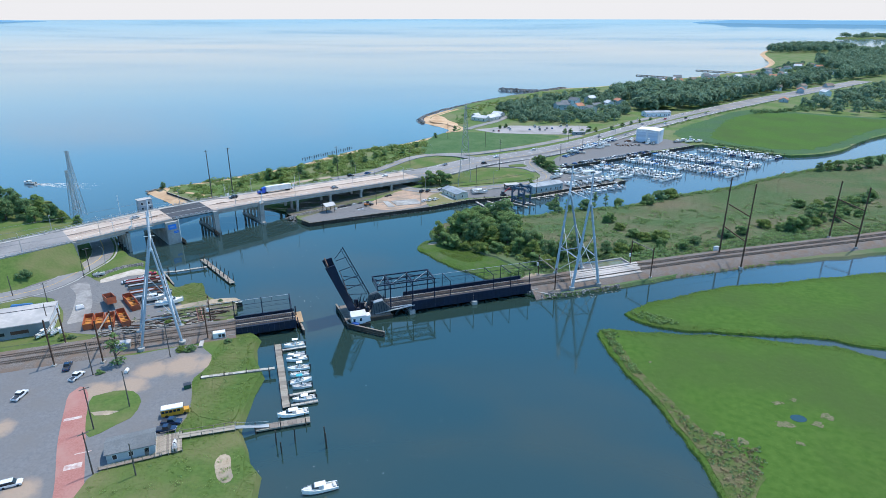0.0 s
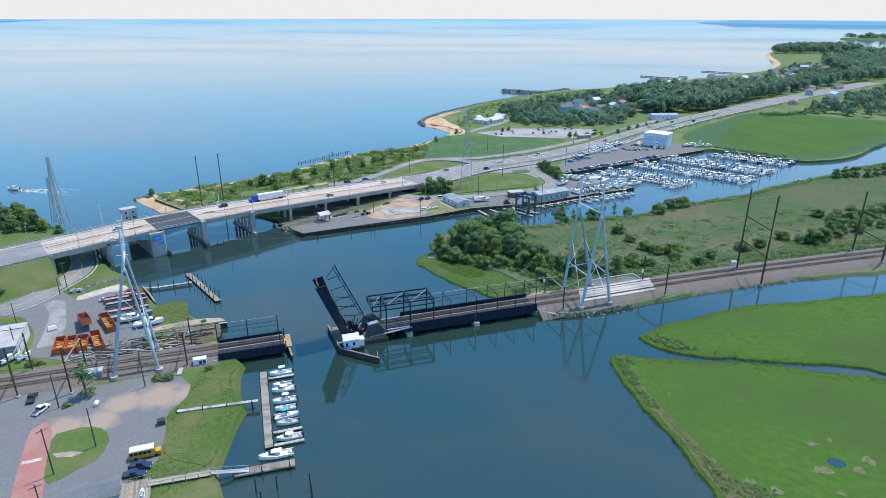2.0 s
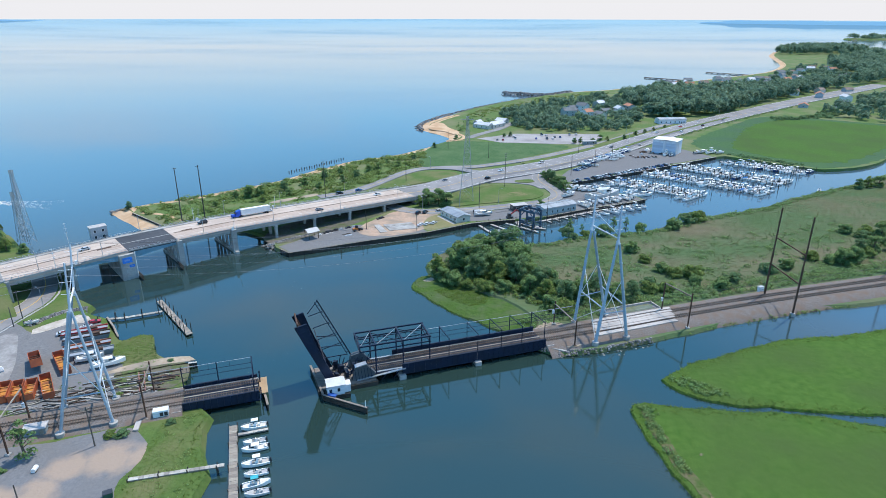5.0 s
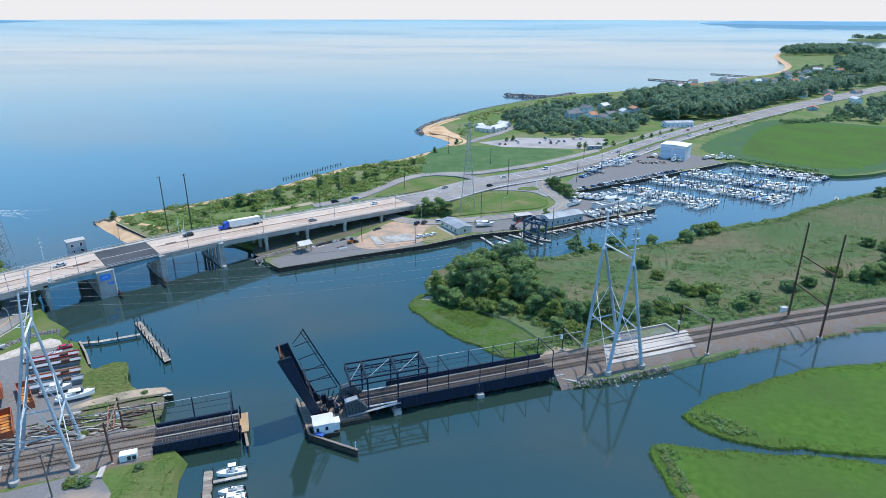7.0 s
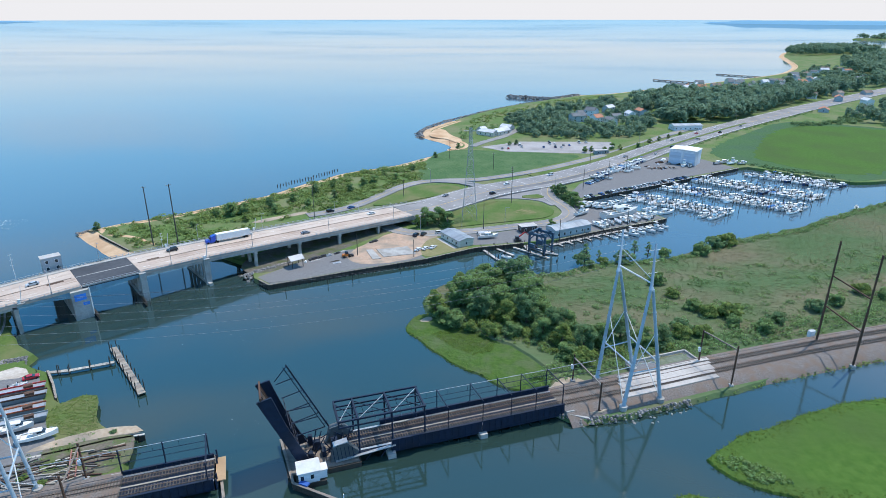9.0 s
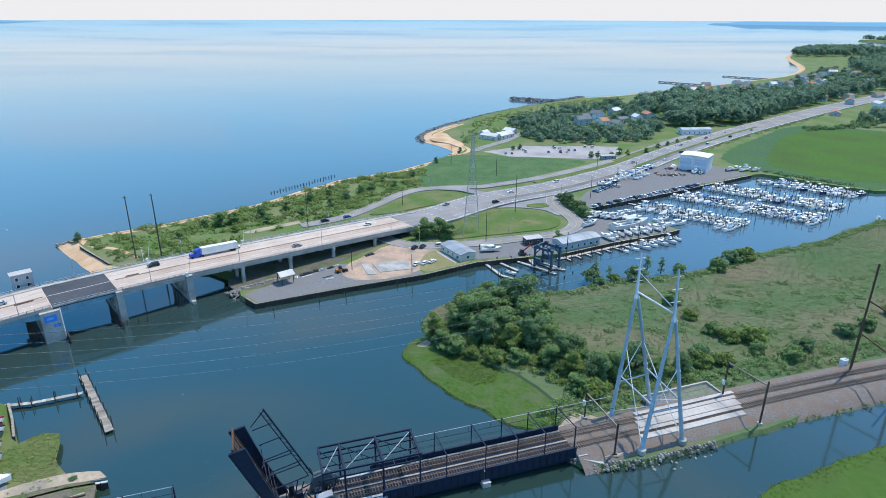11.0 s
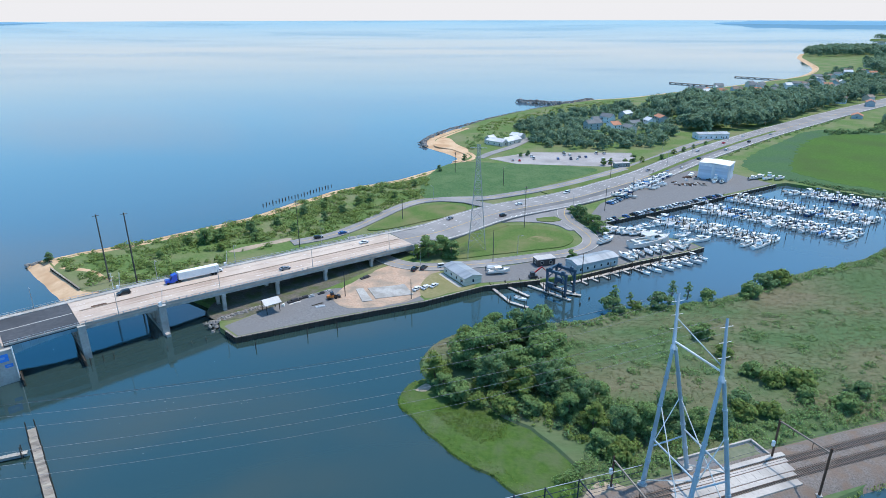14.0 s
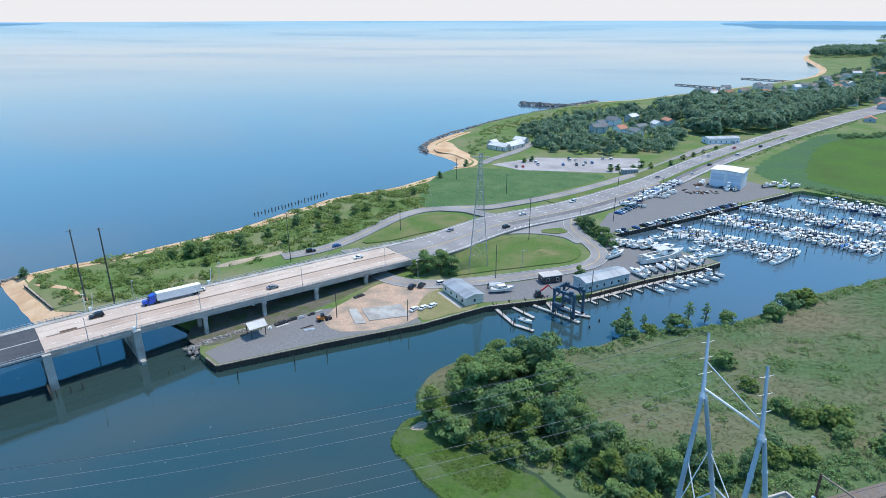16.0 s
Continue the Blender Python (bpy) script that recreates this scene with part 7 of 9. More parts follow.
def boat_model(kind, length, label, hull=None, canvas=None, group=""):
    """One boat with its parts, its waterline at the origin, bow along x."""
    beam, free = length * (0.33 if length < 9 else 0.3), 0.62 + 0.06 * length
    ob = thing("motor_boat", pose(0, 0, 0), label, "boat", group)
    part("hull", hull_shape(length, beam, free), hull or HULL_WHITE, ob)
    L0 = length
    part("foredeck", Shape().add([(0.12 * L0, -beam * 0.40, free * 1.1), (0.33 * L0, -beam * 0.27, free * 1.26), (0.47 * L0, 0, free * 1.4), (0.33 * L0, beam * 0.27, free * 1.26), (0.12 * L0, beam * 0.40, free * 1.1), (0.12 * L0, 0, free * 1.3)], [(0, 1, 5), (1, 2, 5), (2, 3, 5), (3, 4, 5)]), HULL_WHITE if kind != "open" else DECK_CREAM, ob)
    part("cockpit_floor", Shape().box(-0.17 * L0, 0, free * 0.55, 0.58 * L0, beam * 0.76, 0.1), CUSHION if kind == "open" else DECK_CREAM, ob)
    if kind in ("open", "top"):
        part("console", Shape().box(-0.04 * L0, 0, free * 0.7, 0.13 * L0, beam * 0.32, 1.1, 0, 0.82), HULL_WHITE, ob)
        part("windscreen", Shape().box(0.0, 0, free * 0.7 + 1.05, 0.05 * L0, beam * 0.32, 0.4, 0, 0.8), GLASS, ob)
        part("seat", Shape().box(-0.19 * L0, 0, free * 0.7, 0.07 * L0, beam * 0.34, 0.75), DECK_CREAM, ob)
    if kind == "top":
        for sx in (-0.13, 0.05):
            for sy in (-0.16, 0.16):
                part("top_post", Shape().tube((sx * L0, sy * beam * 1.3, free * 0.7), (sx * L0 - 0.1, sy * beam * 1.2, free + 2.0), 0.04, 0.04, 5), GALV, ob)
        part("hard_top", Shape().box(-0.05 * L0, 0, free + 2.0, 0.28 * L0, beam * 0.6, 0.09, 0, 0.93), canvas or HULL_WHITE, ob)
    if kind in ("cabin", "bridge"):
        part("cabin", Shape().hexa([(-0.06 * L0, -beam * 0.36, free), (0.26 * L0, -beam * 0.27, free * 1.15), (0.26 * L0, beam * 0.27, free * 1.15), (-0.06 * L0, beam * 0.36, free)], [(-0.05 * L0, -beam * 0.31, free + 1.15), (0.12 * L0, -beam * 0.24, free + 1.1), (0.12 * L0, beam * 0.24, free + 1.1), (-0.05 * L0, beam * 0.31, free + 1.15)]), HULL_WHITE, ob)
        part("windscreen", Shape().hexa([(0.03 * L0, -beam * 0.335, free + 0.45), (0.215 * L0, -beam * 0.275, free + 0.55), (0.215 * L0, beam * 0.275, free + 0.55), (0.03 * L0, beam * 0.335, free + 0.45)], [(0.03 * L0, -beam * 0.315, free + 0.9), (0.15 * L0, -beam * 0.255, free + 0.92), (0.15 * L0, beam * 0.255, free + 0.92), (0.03 * L0, beam * 0.315, free + 0.9)]), GLASS, ob)
        part("cabin_roof", Shape().box(-0.02 * L0, 0, free + 1.15, 0.3 * L0, beam * 0.66, 0.09, 0, 0.92), canvas or HULL_WHITE, ob)
        part("rear_seat", Shape().box(-0.4 * L0, 0, free * 0.72, 0.07 * L0, beam * 0.62, 0.5), DECK_CREAM, ob)
    if kind == "bridge":
        part("flybridge", Shape().box(0.0, 0, free + 1.24, 0.2 * L0, beam * 0.56, 0.7, 0, 0.86), HULL_WHITE, ob)
        part("bridge_seat", Shape().box(-0.02 * L0, 0, free + 1.6, 0.09 * L0, beam * 0.36, 0.45), CUSHION, ob)
        part("bimini", Shape().box(-0.06 * L0, 0, free + 3.1, 0.24 * L0, beam * 0.56, 0.07, 0, 0.94), canvas or CANVAS_PALE, ob)
        for sy in (-1, 1):
            part("bimini_post", Shape().tube((-0.1 * L0, sy * beam * 0.25, free + 1.9), (-0.12 * L0, sy * beam * 0.25, free + 3.1), 0.03, 0.03, 5), GALV, ob)
    if kind == "covered":
        part("canvas_cover", Shape().hexa([(-0.48 * L0, -beam * 0.42, free * 0.95), (0.36 * L0, -beam * 0.3, free * 1.2), (0.36 * L0, beam * 0.3, free * 1.2), (-0.48 * L0, beam * 0.42, free * 0.95)], [(-0.4 * L0, -beam * 0.12, free + 0.6), (0.2 * L0, -beam * 0.1, free + 0.75), (0.2 * L0, beam * 0.1, free + 0.75), (-0.4 * L0, beam * 0.12, free + 0.6)]), canvas or CANVAS_BLUE, ob)
    if length < 9.5:
        m = part("outboard", Shape().box(-0.53 * L0, 0, free * 0.35, 0.62, 0.42, 1.25, 0, 0.72), ENGINE, ob, "dark outboard engine")
        part("engine_leg", Shape().box(-0.54 * L0, 0, -0.5, 0.25, 0.16, 1.0), ENGINE, m)
    rail = Shape()
    pts = [(0.14, 0.40, 1.1), (0.33, 0.27, 1.26), (0.485, 0.0, 1.42), (0.33, -0.27, 1.26), (0.14, -0.40, 1.1)]
    for (a, b, c), (d, e, f) in zip(pts, pts[1:]):
        rail.tube((a * L0, b * beam, free * c + 0.45), (d * L0, e * beam, free * f + 0.45), 0.03, 0.03, 4)
        rail.tube((a * L0, b * beam, free * c), (a * L0, b * beam, free * c + 0.45), 0.025, 0.025, 4)
    if length > 6.5:
        part("bow_rail", rail, GALV, ob)
    return ob


MODELS = {
    "open": boat_model("open", 6.6, "white open motor boat with a small console"),
    "top": boat_model("top", 7.8, "white centre console boat with a hard top"),
    "top_teal": boat_model("top", 7.6, "white centre console boat with a teal canopy", None, CANVAS_TEAL),
    "top_blue": boat_model("top", 7.4, "white centre console boat with a blue canopy", None, CANVAS_BLUE),
    "cabin": boat_model("cabin", 8.4, "white cabin cruiser with a dark windscreen"),
    "cabin_big": boat_model("cabin", 10.5, "large white express cruiser with a dark windscreen"),
    "bridge": boat_model("bridge", 11.0, "large white flybridge cruiser with a pale bimini"),
    "navy": boat_model("cabin", 9.6, "cabin cruiser with a navy blue hull", HULL_BLUE),
    "cover_blue": boat_model("covered", 7.0, "white motor boat under a blue canvas cover"),
    "cover_pale": boat_model("covered", 7.4, "white motor boat under a pale canvas cover", None, CANVAS_PALE),
}
USED = set()


def put_boat(kind, x, y, z, turn, group, scale=1.0):
    src = MODELS[kind]
    m = pose(x, y, z, 0, 0, turn) @ Matrix.Diagonal((scale, scale, scale, 1))
    if kind not in USED:
        USED.add(kind)
        src.matrix_basis = m
        return tagged(src, group=group)
    loc, rot, sc = m.decompose()
    new_ob = copy_thing(src, Matrix.Translation(loc) @ rot.to_matrix().to_4x4())
    new_ob.scale = sc
    return tagged(new_ob, group=group)


def piling(x, y, top, parent, r=0.17):
    lean = random.Random(x * 7 + y).uniform(-0.12, 0.12)
    return part("piling", Shape().tube((x, y, -1.5), (x + lean, y + lean * 0.5, top), r, r * 0.85, 7), DARK_WOOD, parent)


def mooring(x, y, top, label, group, r=0.18):
    """A single pile standing in the water."""
    lean = random.Random(x * 7 + y).uniform(-0.14, 0.14)
    return tagged(part("mooring_post", Shape().tube((x, y, -1.5), (x + lean, y + lean * 0.5, top), r, r * 0.85, 7), DARK_WOOD), label, "mooring pile", group)


def dock(points, width, z, label, piles=6.0, top=3.0, wood=None, group="docks", plank=1.2, sides=(-1, 1)):
    """A timber dock of planked sections on pilings."""
    ob = thing("dock", pose(0, 0, 0), label, "dock", group)
    for a, b in zip(points, points[1:]):
        a, b = Vector(a), Vector(b)
        d = b - a
        n = max(1, int(d.length / plank))
        turn = math.degrees(math.atan2(d.y, d.x))
        for i in range(n):
            q = a + d * (i + 0.5) / n
            part("deck_board", Shape().box(q.x, q.y, z, d.length / n - 0.06, width, 0.12, turn), wood or PALE_WOOD, ob)
        s = Vector((-d.y, d.x)).normalized() * (width / 2 - 0.06)
        for k in (-1, 1):
            part("stringer", Shape().beam((*(a + s * k), z - 0.15), (*(b + s * k), z - 0.15), 0.14, 0.34), OLD_WOOD, ob)
        for i in range(int(d.length / piles) + 1):
            for k in sides:
                q = a + d * min(1.0, i * piles / d.length) + s * k * 1.12
                piling(q.x, q.y, z + top * random.Random(i * 3 + k).uniform(0.75, 1.15), ob)
    return ob


# ---- near boat dock ----
dock([(-64.4, 173.2), (-51, 136.2)], 2.2, 0.75, "grey timber finger pier with moored boats", 9, 1.2, OLD_WOOD, "creek docks")
dock([(-57, 126.0), (-42.5, 130.8)], 2.6, 0.8, "grey timber pier beside the boat house", 7, 1.6, OLD_WOOD, "creek docks")
dock([(-82, 149.0), (-60.0, 155.2)], 1.2, 2.4, "narrow pale gangway to the finger pier", 7, 0.8, PALE_WOOD, "creek docks")
ramp = thing("gangway", pose(0, 0, 0), "railed grey timber gangway over the bank", "gangway")
for a, b in (((-76, 119.8), (-62, 124.3)),):
    part("ramp_deck", Shape().beam((*a, 2.6), (*b, 2.5), 2.2, 0.16), OLD_WOOD, ramp)
    d = (Vector(b) - Vector(a)).normalized()
    s = Vector((-d.y, d.x)) * 1.1
    for k in (-1, 1):
        part("hand_rail", Shape().beam((a[0] + s.x * k, a[1] + s.y * k, 3.6), (b[0] + s.x * k, b[1] + s.y * k, 3.5), 0.1), OLD_WOOD, ramp)
        for i in range(6):
            f = i / 5
            x, y, z = a[0] + (b[0] - a[0]) * f + s.x * k, a[1] + (b[1] - a[1]) * f + s.y * k, 2.6 - 0.1 * f
            part("rail_post", Shape().beam((x, y, 0.5), (x, y, z + 1.0), 0.14), OLD_WOOD, ramp)
part("metal_ramp", Shape().beam((-62.2, 124.2, 2.5), (-53.5, 127.1, 1.05), 1.4, 0.1), GALV, ramp, "ribbed metal ramp")
for k in (-0.75, 0.75):
    part("metal_rail", Shape().beam((-62.2 - 0.3 * k, 124.2 + k, 3.4), (-53.5 - 0.3 * k, 127.1 + k, 1.95), 0.07), GALV, ramp)
D1 = Vector((13.4, -37)).normalized()
E1 = Vector((0.937, 0.352))
for d, kind in ((2.0, "top"), (9.0, "open"), (11.8, "cabin"), (18.0, "top"), (22.0, "open"), (26.0, "top_teal"), (29.2, "open"), (36.2, "cabin")):
    q = Vector((-64.4, 173.2)) + D1 * d + E1 * 5.6
    put_boat(kind, q.x, q.y, 0.05, RAIL_TURN + (180 if kind != "top_teal" else 0), "finger pier boats", 0.84 if kind in ("cabin",) else 0.92)
for d in (4.4, 33.0, 38.6):
    a = Vector((-64.4, 173.2)) + D1 * d
    b = a + E1 * 9.5
    dock([tuple(a + E1 * 1.2), tuple(b)], 1.0, 0.6, "short pale finger float between boats", 9, 1.0, PALE_WOOD, "finger floats")
put_boat("cabin_big", -48.3, 133.6, 0.05, RAIL_TURN + 180, "finger pier boats", 0.86)
put_boat("cabin_big", -33.5, 103.5, 0.05, RAIL_TURN + 180, "creek boats", 0.86)
for x, y, h in ((-36.2, 122.2, 5), (-35.2, 119.5, 5), (-49.5, 120.5, 4.5), (-44.5, 121.5, 4.5), (-47, 117, 3.6)):
    mooring(x, y, h, "dark wooden mooring pile standing in the creek", "mooring piles", 0.2)
for x, y, h in ((-76, 301, 2.5), (-60, 311, 3.2), (-50, 316, 3.2), (-30, 329, 2.2), (-26, 331, 2.2), (-128, 287.5, 2.6), (-125, 290, 2.6), (-122.5, 292, 2.6), (-100, 303, 1.2), (-96, 306, 1.4), (-107, 299, 1.0)):
    mooring(x, y, h, "dark wooden pile standing near the quay", "quay piles", 0.2)
# boatyard T-shaped dock
dock([(-139, 234.6), (-130, 236.8), (-118, 242.6)], 1.5, 1.0, "narrow pale walkway dock at the boatyard", 6, 2.6, PALE_WOOD, "boatyard docks")
dock([(-124, 252.4), (-99.5, 225.2)], 2.2, 0.8, "grey timber outer dock with tall pilings", 5, 3.4, OLD_WOOD, "boatyard docks")

# ---- marina ----
OUT = Vector((0.79, -0.613))
ALONG = Vector((0.83, 0.556)).normalized()
kinds = ["open", "top", "cabin", "cabin_big", "bridge", "cabin", "top", "cover_pale", "cabin_big", "bridge", "open", "cabin", "cabin", "top", "navy", "top_blue", "cover_blue"]
rng = random.Random(21)
for (x, y), length, both in (((101, 460), 66, 1), ((134, 483), 88, 1), ((162, 505), 82, 1), ((207, 523), 62, -1)):
    a = Vector((x, y))
    b = a + OUT * length
    dock([tuple(a), tuple(b)], 2.0, 0.55, "long pale marina dock lined with moored boats", 11, 3.0, PALE_WOOD, "marina docks", 2.4)
    d = 6.0
    while d < length:
        big = rng.random() + 0.35 * d / length
        for side in (1, -1):
            if both == -1 and side == 1 and d < 14:
                continue
            if rng.random() < 0.02:
                continue
            kind = rng.choice(kinds if big > 0.7 else kinds[:3] + kinds[5:8] + kinds[10:])
            size = rng.uniform(0.98, 1.25)
            q = a + OUT * d + ALONG * side * (5.4 + rng.uniform(-0.3, 0.5))
            turn = math.degrees(math.atan2(ALONG.y, ALONG.x)) + (0 if side > 0 else 180) + (180 if rng.random() < 0.35 else 0) + rng.uniform(-3, 3)
            put_boat(kind, q.x, q.y, 0.05, turn, "marina boats", size)
            if rng.random() < 0.85:
                w = a + OUT * (d + 2.0) + ALONG * side * (10.6 + rng.uniform(-0.6, 0.6))
                mooring(w.x, w.y, rng.uniform(3.6, 5.6), "dark wooden mooring pile in the marina", "marina piles")
            if rng.random() < 0.75:
                w = a + OUT * (d + 2.0) + ALONG * side * (1.5 + rng.uniform(-0.2, 0.4))
                mooring(w.x, w.y, rng.uniform(3.6, 5.6), "dark wooden mooring pile in the marina", "marina piles")
        d += rng.uniform(3.7, 4.2)
for x, y, kind, t in ((240, 437, "open", 60), (150, 417, "bridge", 33), (145.5, 413, "bridge", 33), (141, 416, "cabin_big", 33), (197, 426, "bridge", 30), (192, 432, "bridge", 30), (203, 433, "bridge", 210)):
    put_boat(kind, x, y, 0.05, t, "marina boats")
# fuel and finger docks along the southern quay
for d in np.arange(2, 74, 6.2):
    a = Vector((46, 364.5)) + Vector((0.86, 0.51)) * d
    if d > 30:
        put_boat(rng.choice(kinds[:7]), a.x + 4.6, a.y - 5.2, 0.05, -52 + rng.uniform(-4, 4), "quay boats", 0.95)
    b = a + Vector((0.6, -0.8)) * (5 if d < 30 else 7)
    dock([tuple(a), tuple(b)], 1.0, 0.55, "short white finger dock on the quay", 5, 2.8, PANEL, "quay finger docks", 2.4)
dock([(44, 363), (108, 401)], 1.8, 0.6, "pale floating dock along the marina quay", 12, 2.8, PANEL, "quay finger docks", 2.4)
for pts in ([(9, 355.5), (16, 342), (23, 337.5)], [(16, 357), (24, 348)], [(8, 356), (30, 363.5), (33, 352), (41, 345)], [(30, 363.5), (40, 352), (46, 350)]):
    dock(pts, 1.4, 0.55, "pale timber slipway dock by the boat lift", 7, 2.6, PANEL, "lift docks", 2.4)
put_boat("open", 20.5, 345.5, 0.05, -38, "quay boats", 0.9)
put_boat("cabin_big", 119, 421, 0.05, 20, "quay boats", 1.2)
put_boat("bridge", 112, 428, 0.05, 25, "quay boats")
for k in range(7):
    put_boat(rng.choice(["open", "top", "cabin", "cover_pale"]), 88 + 3.6 * k, 437 + 2.2 * k, 0.05, -38 + rng.uniform(-8, 8), "basin boats", 0.9)


# boats laid up ashore on stands
def laid_up(kind, x, y, turn, scale=1.0, group="boats ashore"):
    ob = put_boat(kind, x, y, 2.75, turn, group, scale)
    st = thing("boat_stand", pose(x, y, 2.05, 0, 0, turn), "low timber cradle under a boat", "boat stand", "boat stands")
    for dx in (-1.8, 1.6):
        part("block", Shape().box(dx, 0, 0, 0.4, 1.3, 0.42), OLD_WOOD, st)
    return ob


for k in range(9):
    laid_up(rng.choice(["open", "cabin", "cover_pale", "cabin_big", "top"]), 73 + 4.1 * k, 384.5 + 2.35 * k + 4.5, 118 + rng.uniform(-6, 6), 0.92)
for i in range(21):
    q = Vector((92, 496)) + Vector((0.64, 0.768)) * i * 3.7
    if rng.random() < 0.92:
        laid_up(rng.choice(kinds), q.x, q.y, -35 + rng.uniform(-8, 8), rng.uniform(0.85, 1.05))
for i in range(12):
    q = Vector((101, 494)) + Vector((0.64, 0.768)) * i * 3.9
    if rng.random() < 0.6:
        laid_up(rng.choice(["open", "cover_pale", "cabin", "cabin"]), q.x, q.y, -35 + rng.uniform(-8, 8), 0.85)
for x, y, t, kind in ((202, 548, 30, "cabin_big"), (208, 546, 30, "bridge"), (215, 545, 20, "cabin"), (196, 545, 30, "cabin"), (168, 538, 60, "bridge"), (172, 536, 60, "cabin")):
    laid_up(kind, x, y, t)
laid_up("cabin_big", 12, 368, 12, 1.0)
# the marina finger, full of craft on stands
laid_up("cabin_big", 89, 407.5, 25, 2.3)
for i in range(7):
    laid_up(rng.choice(["cabin", "cabin_big", "bridge", "cover_pale"]), 72 + 3.8 * i, 428 - 1.1 * i, 28 + rng.uniform(-6, 6), rng.uniform(0.95, 1.1))
for x, y, t in ((106, 409, 20), (68, 411, 40)):
    laid_up("bridge", x, y, t, 1.05)
laid_up("cover_pale", 10, 372, 8, 0.95)
# yard boats and rusting barges by the railway
for x, y, t, kind, s in ((-116, 201, 25, "cabin_big", 1.0), (-124, 204, 25, "cabin", 1.05), (-150, 174.5, 70, "cabin", 0.8), (-146.5, 176, 75, "open", 0.8), (-160.5, 228, 20, "open", 0.75), (-138, 224.5, 25, "open", 0.8)):
    laid_up(kind, x, y, t, s, "boatyard boats")
put_boat("cabin", -303, 389, 0.05, 175, "bay boats", 1.1)


# ---- vehicles ----
RED_PAINT = surface("red_paint", (0.42, 0.03, 0.025), (0.5, 0.05, 0.04), 1.0, 0.4, bump=0.0)
TYRE = surface("tyre", (0.015, 0.015, 0.015), (0.03, 0.03, 0.03), 0.3, 0.9, bump=0.1)


def car_model(kind, colour, label, group=""):
    paint = surface("car_paint_" + kind, colour, tuple(min(1, v * 1.1 + 0.005) for v in colour), 2.0, 0.22, 0.1, bump=0.0, c=colour)
    ob = thing("car" if kind != "pickup" else "pickup_truck", pose(0, 0, 0), label, "car" if kind != "pickup" else "pickup truck", group)
    length, w, h = {"sedan": (4.7, 1.82, 1.42), "suv": (4.9, 1.95, 1.78), "pickup": (5.6, 2.0, 1.85)}[kind]
    side = [(-length / 2, 0.38), (length / 2 - 0.08, 0.36), (length / 2, 0.62), (length / 2 - 0.25, 0.86), (length / 2 - 1.25, 0.98), (-length / 2 + 0.1, 1.02 if kind == "pickup" else 1.0), (-length / 2 - 0.02, 0.8)]
    n = len(side)
    body = Shape().add([(x, -w / 2 * (0.97 if z > 0.9 else 1), z) for x, z in side] + [(x, w / 2 * (0.97 if z > 0.9 else 1), z) for x, z in side], [tuple(range(n)), tuple(range(n, 2 * n))[::-1]] + [(i, n + i, n + (i + 1) % n, (i + 1) % n) for i in range(n)])
    part("body", body, paint, ob)
    x0, x1 = {"sedan": (-1.75, 1.15), "suv": (-2.3, 1.2), "pickup": (-0.9, 1.3)}[kind]
    low = [(x0, -w * 0.47, 0.97), (x1, -w * 0.47, 0.97), (x1, w * 0.47, 0.97), (x0, w * 0.47, 0.97)]
    in0, in1 = (0.55, 0.75) if kind == "sedan" else (0.2, 0.7)
    part("glazing", Shape().hexa(low, [(x0 + in0, -w * 0.4, h - 0.06), (x1 - in1, -w * 0.4, h - 0.06), (x1 - in1, w * 0.4, h - 0.06), (x0 + in0, w * 0.4, h - 0.06)]), GLASS, ob)
    part("roof", Shape().box((x0 + in0 + x1 - in1) / 2, 0, h - 0.07, x1 - in1 - x0 - in0 + 0.08, w * 0.82, 0.08, 0, 0.95), paint, ob)
    if kind == "pickup":
        part("bed", Shape().box(-1.9, 0, 1.021, 1.7, 1.6, 0.012), ENGINE, ob, "dark open load bed")
    for x in (-length * 0.31, length * 0.31):
        for y in (-1, 1):
            part("wheel", Shape().tube((x, y * (w / 2 - 0.22), 0.33), (x, y * (w / 2 + 0.01), 0.33), 0.34, 0.34, 12), TYRE, ob)
    for y in (-0.6, 0.6):
        part("headlight", Shape().box(length / 2 - 0.06, y, 0.62, 0.1, 0.34, 0.14), WHITE_PAINT, ob)
        part("tail_light", Shape().box(-length / 2 + 0.0, y, 0.78, 0.08, 0.3, 0.14), RED_PAINT, ob)
    return ob


CARS = {
    "white_suv": car_model("suv", (0.72, 0.73, 0.74), "white estate car parked on gravel"),
    "white_pickup": car_model("pickup", (0.74, 0.75, 0.76), "white pickup truck parked on gravel"),
    "navy_pickup": car_model("pickup", (0.02, 0.045, 0.10), "dark blue pickup truck parked on gravel"),
    "white_sedan": car_model("sedan", (0.74, 0.74, 0.74), "white saloon car with dark windows"),
    "black_suv": car_model("suv", (0.015, 0.016, 0.02), "black sport utility car with dark windows"),
    "grey_sedan": car_model("sedan", (0.20, 0.21, 0.23), "dark grey saloon car with black tyres"),
    "silver_sedan": car_model("sedan", (0.48, 0.50, 0.52), "silver saloon car with dark windows"),
    "blue_sedan": car_model("sedan", (0.04, 0.12, 0.32), "blue saloon car with dark windows"),
    "red_sedan": car_model("sedan", (0.45, 0.03, 0.04), "bright red saloon car on gravel"),
}
CAR_USED = set()


def put_car(kind, x, y, z, turn, group):
    src = CARS[kind]
    m = pose(x, y, z, 0, 0, turn)
    if kind not in CAR_USED:
        CAR_USED.add(kind)
        src.matrix_basis = m
        return tagged(src, group=group)
    return tagged(copy_thing(src, m), group=group)


